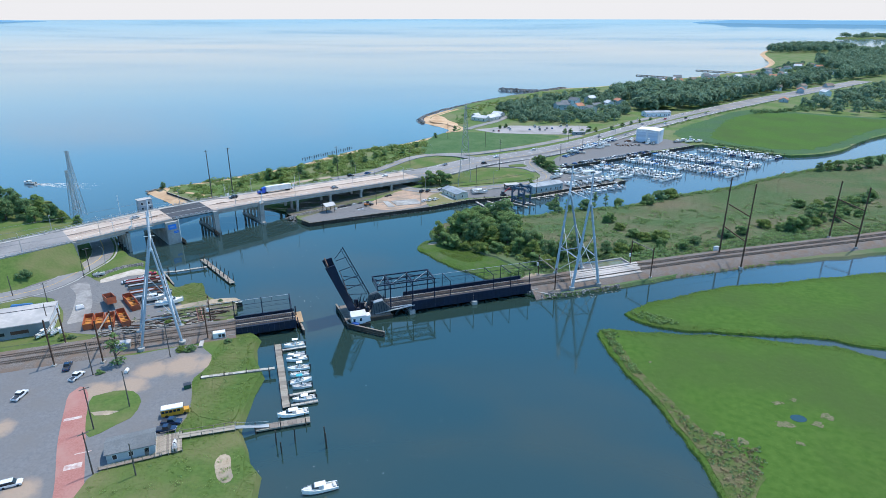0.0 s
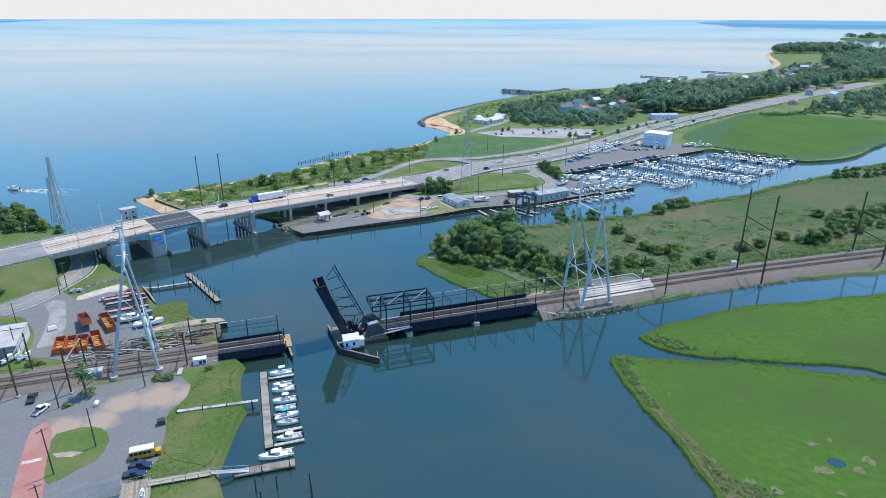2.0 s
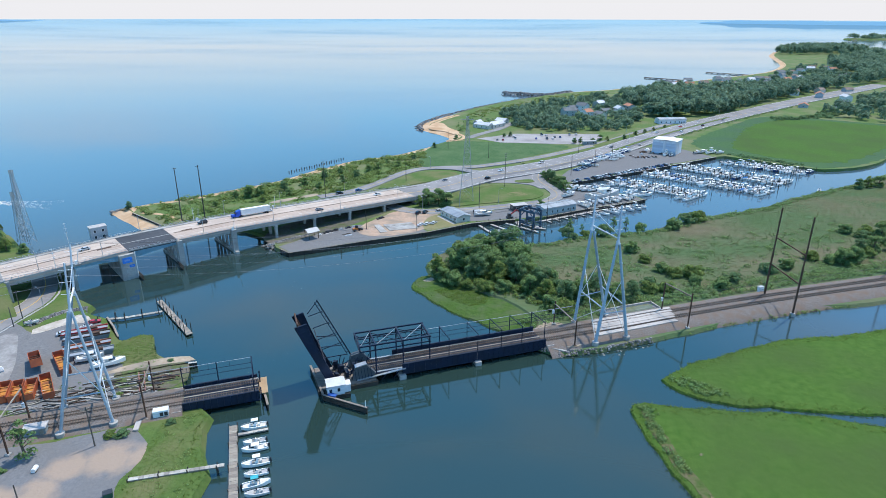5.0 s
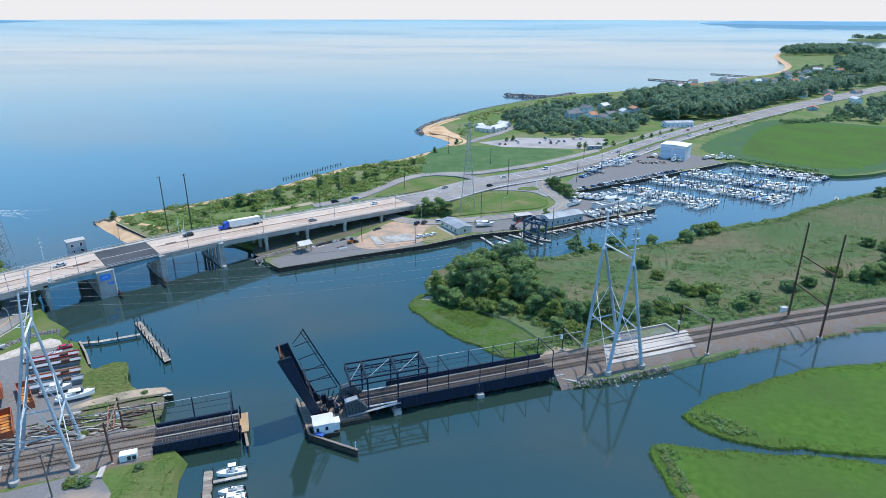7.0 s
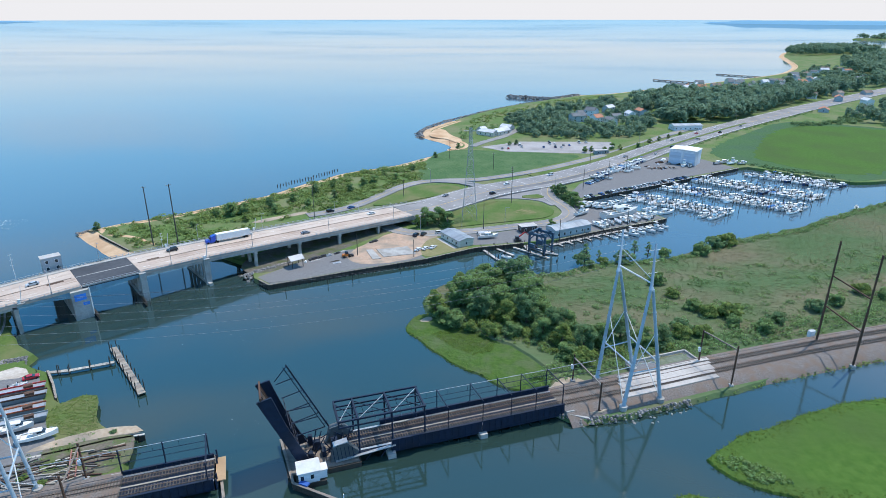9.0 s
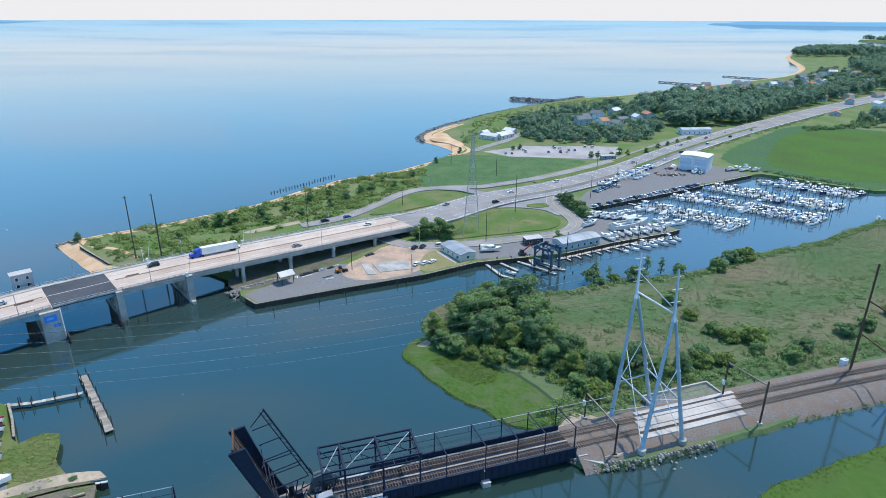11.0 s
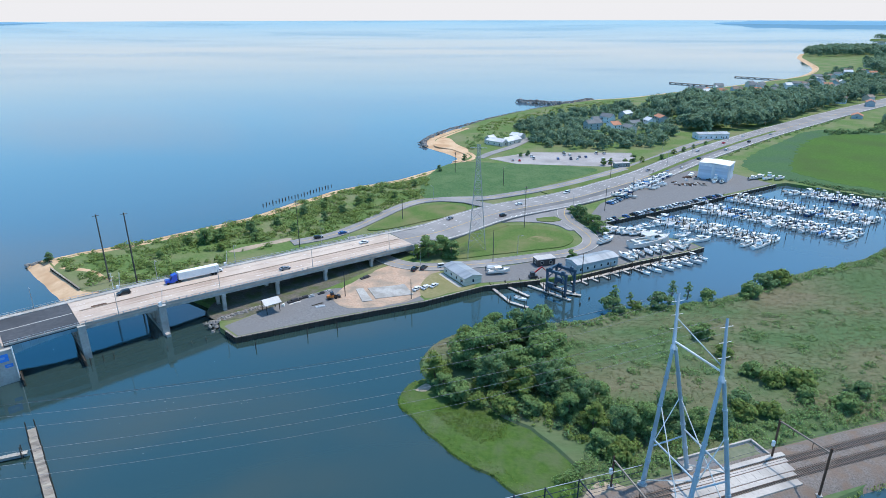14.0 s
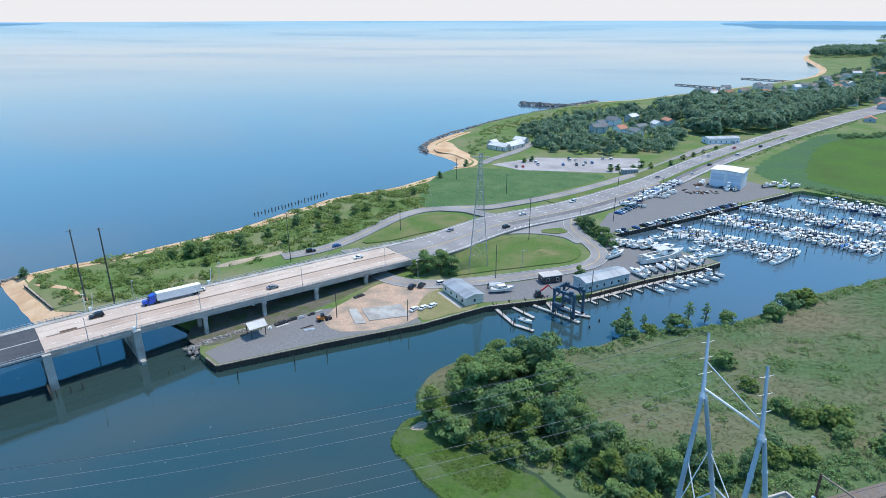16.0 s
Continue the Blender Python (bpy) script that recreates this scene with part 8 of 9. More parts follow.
for kind, x, y, t in (("navy_pickup", -128.5, 153.5, 110), ("white_pickup", -122, 148, 82), ("white_pickup", -133, 137, 90), ("white_suv", -109.5, 100.3, 25), ("navy_pickup", -81, 126, 5), ("navy_pickup", -81, 122.6, 12), ("red_sedan", -138, 230, 38),
                      ("silver_sedan", -144, 221, 35), ("white_sedan", -23, 349, 60), ("white_sedan", -19.5, 350.5, 60), ("white_sedan", -16, 352.5, 60), ("black_suv", -26, 370, 70), ("black_suv", -22, 371.5, 70), ("white_suv", -13.5, 374.5, 20)):
    put_car(kind, x, y, 2.06, t, "parked cars")
for kind, u, n, t in (("black_suv", 62, 18, 180), ("silver_sedan", 8, 15.5, 180), ("white_sedan", 98, 19.5, 180), ("grey_sedan", 122, 6, 0), ("white_sedan", 168, 16, 180)):
    p = R(u, n)
    slope = (R(u + 2, n).z - R(u - 2, n).z) / 4
    ob = put_car(kind, p.x, p.y, p.z + 0.01, BRIDGE_TURN + t, "cars on the bridge")
    ob.matrix_basis = ob.matrix_basis @ pose(0, 0, 0, 0, math.degrees(-math.atan(slope)) * (1 if t == 0 else -1), 0)
put_car("blue_sedan", -69, 417, 2.37, 40, "cars on the road")
put_car("black_suv", -80, 409, 2.36, 35, "cars on the road")
line_pts = along(MAIN, 1.0)
for i, d, kind in ((45, 9, "grey_sedan"), (72, -8, "black_suv"), (96, 5, "white_sedan"), (140, 9, "white_suv"), (190, -8, "black_suv"), (236, 6, "grey_sedan"), (262, -9, "white_sedan"), (300, -7, "black_suv"), (330, 7, "silver_sedan"), (352, -8, "white_suv"), (380, 6, "red_sedan"), (402, -8, "black_suv"), (425, 7, "white_sedan"), (455, -7, "silver_sedan")):
    q, a = line_pts[i]
    r = Vector((-math.sin(radians(a)), math.cos(radians(a)), 0)) * d
    put_car(kind, q.x + r.x, q.y + r.y, q.z + 0.02, a + (180 if d > 0 else 0), "cars on the highway")
crr = random.Random(33)
names = list(CARS)
for i in range(34):
    q = Vector((80, 443.5)) + Vector((0.83, 0.556)) * i * 3.1
    if crr.random() < 0.86:
        put_car(crr.choice(names[:8]), q.x - 2.6, q.y + 3.6, 2.08, 124 + crr.uniform(-4, 4), "marina cars")
for i in range(8):
    put_car(crr.choice(names[:8]), 84 + 3.0 * i * 0.64, 482 + 3.0 * i * 0.768 - 2, 2.08, -35 + crr.uniform(-5, 5), "marina cars")
for i in range(22):
    x, y = crr.uniform(30, 120), crr.choice((596, 604, 612, 620, 626))
    if inside(x, y, [(18, 602), (49, 626), (128, 628), (126, 609), (103, 584), (36, 590)]) and crr.random() < 0.8:
        put_car(crr.choice(names), x, y, 2.13, 90, "car park cars")

# articulated truck with a blue tractor
BLUE_CAB = surface("bright_blue_cab", (0.015, 0.07, 0.42), (0.02, 0.09, 0.5), 1.0, 0.3, bump=0.0)
p = R(86, 18.0, 0.02)
slope = (R(90, 18).z - R(82, 18).z) / 8
truck = thing("semi_truck", pose(p.x, p.y, p.z, 0, 0, BRIDGE_TURN + 180) @ pose(0, 0, 0, 0, math.degrees(math.atan(slope)), 0), "blue tractor truck with a long white trailer", "truck")
trailer = part("trailer", Shape().box(-4.0, 0, 1.15, 16.1, 2.6, 2.9), WHITE_PAINT, truck, "long white box trailer")
part("trailer_frame", Shape().box(-4.0, 0, 0.85, 15.6, 1.2, 0.3), ENGINE, trailer)
part("side_skirt", Shape().box(-4.5, -1.2, 0.45, 6.0, 0.06, 0.7), WHITE_PAINT, trailer)
cab = part("cab", Shape().hexa([(4.6, -1.25, 0.6), (7.2, -1.25, 0.6), (7.2, 1.25, 0.6), (4.6, 1.25, 0.6)], [(4.6, -1.2, 3.9), (6.4, -1.2, 3.3), (6.4, 1.2, 3.3), (4.6, 1.2, 3.9)]), BLUE_CAB, truck, "bright blue sleeper cab")
part("hood", Shape().box(8.0, 0, 0.6, 1.9, 2.1, 1.3, 0, 0.88), BLUE_CAB, cab)
part("windscreen", Shape().box(6.95, 0, 2.0, 0.12, 2.1, 0.9), GLASS, cab)
for x in (8.1, 4.9, 3.6, -9.4, -10.7):
    for y in (-1, 1):
        part("wheel", Shape().tube((x, y * 0.85, 0.5), (x, y * 1.25, 0.5), 0.5, 0.5, 12), TYRE, truck)


# ---- buildings ----
SHINGLE = surface("grey_shingle", (0.13, 0.145, 0.155), (0.19, 0.205, 0.215), 0.5, 0.9, bump=0.3)
METAL_ROOF = surface("pale_metal_roof", (0.29, 0.32, 0.35), (0.37, 0.40, 0.43), 0.8, 0.5, 0.2, bump=0.15, stretch=(5, 0.5, 1))
DULL_ROOF = surface("stained_flat_roof", (0.42, 0.395, 0.38), (0.53, 0.505, 0.485), 1.2, 0.9, bump=0.2, c=(0.36, 0.35, 0.34), big=6)
BLOCK_GREY = surface("grey_block", (0.20, 0.24, 0.25), (0.27, 0.31, 0.32), 0.6, 0.9, bump=0.3)
BLUE_SIDING = surface("pale_blue_siding", (0.36, 0.42, 0.45), (0.44, 0.50, 0.53), 0.5, 0.7, bump=0.15, stretch=(0.4, 0.4, 5))
CREAM_SIDING = surface("cream_siding", (0.58, 0.55, 0.48), (0.68, 0.64, 0.56), 0.5, 0.7, bump=0.15, stretch=(0.4, 0.4, 5))
RED_ROOF = surface("terracotta_roof", (0.40, 0.17, 0.10), (0.50, 0.24, 0.15), 0.5, 0.9, bump=0.3)
BROWN_ROOF = surface("brown_shingle", (0.20, 0.15, 0.12), (0.28, 0.22, 0.18), 0.5, 0.9, bump=0.3)


def house(x, y, z, turn, sx, sy, h, rise, wall, roof, label, group="", windows=3, door=True, name="house", category="house", framed=True):
    ob = thing(name, pose(x, y, z, 0, 0, turn), label, category, group)
    walls = Shape().box(0, 0, -0.6, sx, sy, h + 0.6)
    if rise:
        for a in (-1, 1):
            walls.add([(a * sx / 2, -sy / 2, h), (a * sx / 2, sy / 2, h), (a * sx / 2, 0, h + rise - 0.02)], [(0, 1, 2) if a > 0 else (0, 2, 1)])
        part("roof", Shape().roof(0, 0, h, sx, sy, rise, 0, 0.4, 0.16), roof, ob)
    else:
        part("roof", Shape().box(0, 0, h, sx + 0.5, sy + 0.5, 0.25), roof, ob)
    part("wall", walls, wall, ob)
    for i in range(windows):
        wx = -sx / 2 + sx * (i + 0.5) / windows
        for a in (-1, 1):
            zz = 1.0
            while zz + 1.2 < h:
                w = part("window", Shape().box(wx, a * (sy / 2 + 0.03), zz, 1.0, 0.08, 1.3), GLASS, ob)
                if framed:
                    part("frame", Shape().box(wx, a * (sy / 2 + 0.015), zz - 0.1, 1.24, 0.06, 1.5), WHITE_PAINT, w)
                zz += 2.8
    for a in (-1, 1) if windows else ():
        w = part("window", Shape().box(a * (sx / 2 + 0.03), 0, 1.0, 0.08, 1.0, 1.3), GLASS, ob)
        if framed:
            part("frame", Shape().box(a * (sx / 2 + 0.015), 0, 0.9, 0.06, 1.24, 1.5), WHITE_PAINT, w)
    if door:
        part("door", Shape().box(sx * 0.32, -sy / 2 - 0.03, 0, 0.95, 0.08, 2.05), OLD_WOOD, ob)
    return ob


# warehouse at the yard
wh = thing("warehouse", pose(-168, 177.5, 2.0, 0, 0, 24), "low grey block warehouse with a pale flat roof", "warehouse")
part("wall", Shape().box(0, 0, -0.3, 34, 17.5, 5.0), BLOCK_GREY, wh)
part("roof", Shape().box(0, 0, 4.7, 34.6, 18.1, 0.35), DULL_ROOF, wh)
part("roof_seam", Shape().box(0, 4.2, 5.05, 34, 0.35, 0.12), DARK_ASPHALT, wh)
part("end_sheet", Shape().box(17.15, 0, 0, 0.12, 17, 4.6), WHITE_SIDING, wh, "pale blue-white sheet cladding")
part("boarded_window", Shape().box(7.5, -8.8, 1.6, 5.6, 0.12, 1.3), RUST, wh, "boarded rust-brown window")
for i in range(5):
    part("window", Shape().box(-12 + 3.4 * i, -8.8, 1.6, 2.4, 0.1, 1.2), GLASS, wh)
for i, (x, y, l, t) in enumerate(((-173.5, 196, 8, 15), (-150, 196, 3, 40))):
    ob = thing("covered_trailer" if i == 0 else "tarp_heap", pose(x, y, 2.05, 0, 0, t), "blue canvas covered trailer by the warehouse" if i == 0 else "white tarpaulin heap on the apron", "trailer" if i == 0 else "tarpaulin")
    part("cover", Shape().hexa([(-l / 2, -1.2, 0.6), (l / 2, -1.2, 0.6), (l / 2, 1.2, 0.6), (-l / 2, 1.2, 0.6)], [(-l / 2 + 0.4, -0.5, 1.6), (l / 2 - 0.4, -0.5, 1.6), (l / 2 - 0.4, 0.5, 1.6), (-l / 2 + 0.4, 0.5, 1.6)]), CANVAS_BLUE if i == 0 else CANVAS_PALE, ob)
    part("bed", Shape().box(0, 0, 0.0, l, 2.2, 0.6), RUST if i == 0 else CANVAS_PALE, ob)
# boat house by the pier
bh = house(-86.2, 114.2, 2.05, 24, 11.5, 7.0, 3.0, 1.1, BLUE_SIDING, SHINGLE, "pale blue timber boat house with grey shingle roof", windows=3, name="boat_house", category="boat house")
deckh = thing("timber_terrace", pose(-77.6, 116.8, 2.05, 0, 0, 24), "grey timber terrace beside the boat house", "terrace")
for i in range(12):
    part("board", Shape().box(-3.1 + 0.56 * i, 0, 0.35, 0.52, 8.6, 0.1), OLD_WOOD, deckh)
for y in (-4.3, 4.3):
    part("rail", Shape().box(0, y, 1.35, 7, 0.1, 0.1), OLD_WOOD, deckh)
    for i in range(5):
        part("post", Shape().box(-3.4 + 1.7 * i, y, 0, 0.14, 0.14, 1.4), OLD_WOOD, deckh)
skiff = laid_up("open", -75.2, 115.4, 112, 0.62, "boatyard boats")
walkway = thing("timber_walk", pose(-84.5, 109.5, 2.05, 0, 0, 24), "narrow railed timber walk along the boat house", "walkway")
part("deck", Shape().box(0, 0, 0.25, 15, 1.2, 0.12), OLD_WOOD, walkway)
part("rail", Shape().box(0, -0.6, 1.2, 15, 0.08, 0.1), OLD_WOOD, walkway)
for i in range(8):
    part("post", Shape().box(-7.2 + 2.05 * i, -0.6, 0, 0.12, 0.12, 1.25), OLD_WOOD, walkway)
# small trackside huts
hut = house(-116.5, 165.5, 2.1, 21, 5.4, 3.0, 2.6, 0.0, BLOCK_GREY, DULL_ROOF, "small grey-green trackside hut with a pale roof", windows=0, name="trackside_hut", category="hut")
box2 = thing("signal_hut", pose(-86, 175.2, 2.2, 0, 0, 21), "white and green trackside equipment hut", "hut")
part("body", Shape().box(0, 0, 0, 4.2, 2.2, 2.2), WHITE_SIDING, box2)
part("green_panel", Shape().box(-2.12, 0, 0.1, 0.06, 2.0, 2.0), surface("dull_green", (0.10, 0.2, 0.13), (0.14, 0.26, 0.17), 0.6, 0.7), box2)
for x in (0.2, 1.4):
    part("vent", Shape().box(x, -1.13, 0.5, 0.9, 0.08, 1.2), ENGINE, box2)
slab = thing("white_slab", pose(-90.5, 170, 2.1, 0, 0, 105), "white leaning concrete slab near the track", "slab")
part("slab_body", Shape().box(0, 0, 0, 4.2, 1.4, 0.5), PANEL, slab)
# orange open-top containers
ORANGE = surface("orange_steel", (0.42, 0.09, 0.03), (0.52, 0.14, 0.05), 0.8, 0.7, bump=0.2, c=(0.26, 0.07, 0.04), big=4)
ORANGE_IN = surface("bright_orange_inside", (0.50, 0.22, 0.04), (0.60, 0.28, 0.06), 0.8, 0.8, bump=0.2, c=(0.25, 0.10, 0.05), big=3)


def skip(x, y, turn, l=9.5, w=3.0, h=2.3, z=2.05, tilt=0, inner=None):
    ob = thing("open_container", pose(x, y, z, 0, tilt, turn), "rust-orange open-top steel container", "container", "orange containers")
    part("floor_plate", Shape().box(0, 0, 0.25, l, w, 0.12), inner or ORANGE_IN, ob)
    for a in (-1, 1):
        part("side_wall", Shape().box(0, a * w / 2, 0.1, l, 0.14, h), ORANGE, ob)
        part("end_wall", Shape().box(a * l / 2, 0, 0.1, 0.14, w, h), ORANGE, ob)
        part("skid", Shape().box(0, a * w * 0.36, -0.02, l, 0.25, 0.3), RUST, ob)
    for k in (-0.25, 0.0, 0.25):
        part("cross_tie", Shape().box(l * k, 0, h * 0.55, 0.3, w, 0.3), inner or ORANGE_IN, ob)
    return ob


skip(-138.8, 183.2, 116)
skip(-135.2, 184.0, 116)
skip(-131.6, 185.0, 116)
skip(-127.6, 187.0, 128, 13)
skip(-131.5, 200.5, 132, 14)
skip(-139.5, 199.5, 130, 11, 3.2, 2.6, 3.6, 12, RUST)
# rusting barges and hulks ashore
for i, (x, y, l, c) in enumerate(((-136.5, 221.8, 15, RED_PAINT), (-133.5, 218, 15, RUST), (-129.5, 211.5, 15, ORANGE), (-126, 207, 15, BLOCK_GREY))):
    ob = thing("old_barge", pose(x, y, 2.1, 0, 0, 27), "old grey steel barge with a rusty red rail", "barge", "barges ashore")
    part("hull", Shape().hexa([(-l / 2 + 0.8, -1.2, 0), (l / 2 - 0.8, -1.2, 0), (l / 2 - 0.8, 1.2, 0), (-l / 2 + 0.8, 1.2, 0)], [(-l / 2, -1.5, 1.4), (l / 2, -1.5, 1.4), (l / 2, 1.5, 1.4), (-l / 2, 1.5, 1.4)]), BLOCK_GREY, ob)
    part("deck_plate", Shape().box(0, 0, 1.4, l - 0.8, 2.6, 0.06), GALV, ob)
    for a in (-1, 1):
        part("gunwale", Shape().box(0, a * 1.45, 1.4, l, 0.2, 0.5), c, ob)
    part("deck_gear", Shape().box(l * 0.2, 0, 1.46, 2.4, 1.4, 0.8, 8), RUST, ob)
# timber bulkhead walls in the yard
def bulkhead(points, top, label, cap=None, step=1.6, name="timber_bulkhead"):
    ob = thing(name, pose(0, 0, 0), label, "bulkhead", "bulkheads")
    for a, b in zip(points, points[1:]):
        a, b = Vector(a), Vector(b)
        d = b - a
        part("wall", Shape().beam((a.x, a.y, top / 2 - 0.6), (b.x, b.y, top / 2 - 0.6), 0.25, top + 1.2), DARK_WOOD, ob)
        part("cap_beam", Shape().beam((a.x, a.y, top + 0.08), (b.x, b.y, top + 0.08), 0.7, 0.2), cap or OLD_WOOD, ob)
        for i in range(int(d.length / step) + 1):
            q = a + d * min(1, i * step / d.length) + Vector((d.y, -d.x)).normalized() * 0.3
            part("post", Shape().tube((q.x, q.y, -1.2), (q.x, q.y, top + 0.25), 0.18, 0.16, 6), DARK_WOOD, ob)
    return ob


bulkhead([(-115, 193), (-105, 197.5), (-97, 201.5), (-88, 204.5)], 1.9, "rotting timber bulkhead with sandy fill", PALE_WOOD)
bulkhead([(-135.5, 234.4), (-129, 227.2), (-123, 219.6)], 2.3, "timber bulkhead along the boatyard edge")
bulkhead([(-90, 309.5), (-84.3, 304.6), (-52, 321.5), (-19, 337.5), (5, 353.5), (30, 361.5)], 2.1, "dark timber bulkhead along the creek quay", None, 1.9)
bulkhead([(73.8, 442.9), (134.9, 482.1), (207, 532)], 2.2, "dark timber bulkhead along the marina basin", PANEL, 2.6)
bulkhead([(49, 367.4), (75, 383.4), (105, 398.6), (115.4, 405.6)], 2.2, "dark timber bulkhead along the marina finger", None, 2.6)
bulkhead([(-192.5, 362.6), (-179, 352), (-165.5, 341.4)], 2.7, "grey timber groyne at the sand spit", OLD_WOOD, 2.2)
patch("sandy_fill", [(-116, 195), (-106, 199.5), (-98, 203), (-89, 206), (-92, 208), (-102, 206), (-112, 200)], 2.1, DIRT, "tan sandy fill behind the bulkhead", "ground", True, 0.5)
# debris timber beside the track
drr = random.Random(9)
for i in range(125):
    x, y = drr.uniform(-130, -92), 0
    y = 184 + (x + 110) * 0.36 + drr.uniform(-3, 9)
    ob = part("scrap_timber", Shape().box(0, 0, 0, drr.uniform(2, 7), drr.uniform(0.25, 0.5), drr.uniform(0.2, 0.4)), drr.choice((OLD_WOOD, PALE_WOOD, DARK_WOOD, RUST)))
    ob.matrix_world = pose(x, y, 2.05 + drr.uniform(0, 0.15), 0, 0, 22 + drr.uniform(-25, 25))
    tagged(ob, "weathered scrap timber baulk on the ground", "scrap timber", "scrap timbers")
rf = thing("red_footbridge", pose(-100, 191.5, 2.1, 0, 0, 118), "rusty red steel beam frame beside the track", "steel frame")
for a in (-0.8, 0.8):
    part("beam", Shape().box(0, a, 0.4, 12, 0.25, 0.5), surface("faded_red_steel", (0.30, 0.13, 0.10), (0.38, 0.18, 0.14), 0.6, 0.8), rf)
for i in range(7):
    part("rung", Shape().box(-5.5 + 1.8 * i, 0, 0.45, 0.2, 1.6, 0.2), RUST, rf)
# green bin, tank, cylinder
gb = thing("green_dumpster", pose(-84, 143.5, 2.05, 0, 0, 30), "dark green steel waste dumpster on gravel", "dumpster")
part("body", Shape().box(0, 0, 0.1, 2.0, 1.6, 1.3, 0, 1.08), surface("dark_green_paint", (0.015, 0.09, 0.05), (0.02, 0.12, 0.07), 0.6, 0.6), gb)
part("lid", Shape().box(0, 0, 1.4, 2.2, 1.75, 0.1), ENGINE, gb)
tk = thing("white_tank", pose(-107.5, 151.5, 2.05, 0, 0, 100), "small white propane tank on gravel", "tank")
part("drum", Shape().tube((-0.9, 0, 0.7), (0.9, 0, 0.7), 0.6, 0.6, 12), WHITE_PAINT, tk)
part("stand", Shape().box(0, 0, 0, 1.2, 0.8, 0.3), RUST, tk)
# school bus
bus = thing("school_bus", pose(-81.8, 130.2, 2.06, 0, 0, 22), "short yellow school bus with a white roof", "bus")
BUS_YELLOW = surface("bus_yellow", (0.62, 0.30, 0.02), (0.68, 0.35, 0.03), 1.0, 0.4, bump=0.0)
part("body", Shape().box(-0.7, 0, 0.5, 6.0, 2.4, 2.1), BUS_YELLOW, bus)
part("roof", Shape().box(-0.7, 0, 2.6, 6.0, 2.4, 0.28, 0, 0.95), WHITE_PAINT, bus)
part("bonnet", Shape().box(3.0, 0, 0.5, 1.6, 2.0, 1.0, 0, 0.9), BUS_YELLOW, bus)
part("windscreen", Shape().box(2.33, 0, 1.5, 0.1, 2.1, 0.95), GLASS, bus)
for i in range(5):
    for a in (-1, 1):
        part("window", Shape().box(-3.1 + 1.05 * i, a * 1.22, 1.6, 0.8, 0.06, 0.75), GLASS, bus)
for x in (-2.3, 2.6):
    for a in (-1, 1):
        part("wheel", Shape().tube((x, a * 0.95, 0.45), (x, a * 1.22, 0.45), 0.46, 0.46, 12), TYRE, bus)
# bascule control house on the road bridge
ch = house(-171.5, 295.2, 11.6, BRIDGE_TURN, 7.0, 4.2, 6.2, 0.0, surface("grey_cladding", (0.34, 0.36, 0.38), (0.42, 0.44, 0.46), 0.6, 0.8, bump=0.15), DULL_ROOF, "grey boxy bridge control house beside the deck", windows=2, name="control_house", category="control house")
part("support", Shape().box(0, 0, -12.5, 5, 3.2, 12.4), CONCRETE, ch)
for u, n, h in ((4, 26.0, 11), (-6, 0.0, 9), (60, 24.3, 7)):
    q = R(u, n, 0.3)
    ob = thing("signal_mast", pose(q.x, q.y, q.z), "white road signal mast on the bridge", "mast", "signal masts")
    part("shaft", Shape().tube((0, 0, 0), (0, 0, h), 0.12, 0.08, 6), WHITE_PAINT, ob)
    for k in (0.55, 0.75, 0.95):
        part("arm", Shape().box(0, 0, h * k, 1.2, 0.12, 0.12, 30), WHITE_PAINT, ob)
for u, n in ((2, 0.2), (70, -1.2), (62, 24.4), (104, 24.4)):
    q = R(u, n, 0.0)
    ob = thing("gate_machine", pose(q.x, q.y, q.z + 0.02, 0, 0, BRIDGE_TURN), "white traffic gate machine on the bridge edge", "gate machine", "traffic gates")
    part("plinth", Shape().box(0, 0, -0.5, 2.6, 1.8, 0.6), CONCRETE, ob)
    part("cabinet", Shape().box(-0.5, 0, 0.1, 0.9, 0.8, 1.5), WHITE_PAINT, ob)
    part("barrier", Shape().beam((0.2, 0, 1.0), (1.0, 0, 6.5), 0.16), WHITE_PAINT, ob)
# fenders and pile clusters of the road bridge
def dolphin(u, n):
    q = R(u, n)
    ob = thing("pier_fender", pose(q.x, q.y, 0, 0, 0, BRIDGE_TURN + 90), "dark timber fender at the bascule pier", "fender", "pier fenders")
    for i in range(6):
        part("post", Shape().tube((-3 + 1.2 * i, 0, -1.2), (-3 + 1.2 * i, 0, 2.2), 0.22, 0.2, 7), DARK_WOOD, ob)
    for z in (0.4, 1.3, 2.1):
        part("wale", Shape().box(0, 0.25, z, 7.4, 0.3, 0.4), DARK_WOOD, ob)
for u in (24.8, 42.4):
    dolphin(u, -3.2)

# east quay: pavilion, office, boat lift, marina office, shed
pv = thing("picnic_pavilion", pose(-78.4, 326.5, 2.0, 0, 0, 40), "small open pavilion with a white metal roof", "pavilion")
for x in (-2.6, 2.6):
    for y in (-2.4, 2.4):
        part("post", Shape().box(x, y, -0.1, 0.24, 0.24, 4.4), DARK_WOOD, pv)
part("roof", Shape().roof(0, 0, 4.2, 5.8, 5.4, 1.2, 0, 0.5, 0.16), METAL_ROOF, pv)
office = house(-4.2, 363, 2.1, -56, 17.5, 8.6, 3.4, 1.0, CREAM_SIDING, METAL_ROOF, "long pale quay office with a metal roof", windows=4, name="quay_office", category="office")
part("path", Shape().box(0, -6.2, -0.08, 17, 2.2, 0.14), CONCRETE, office, "pale concrete path")
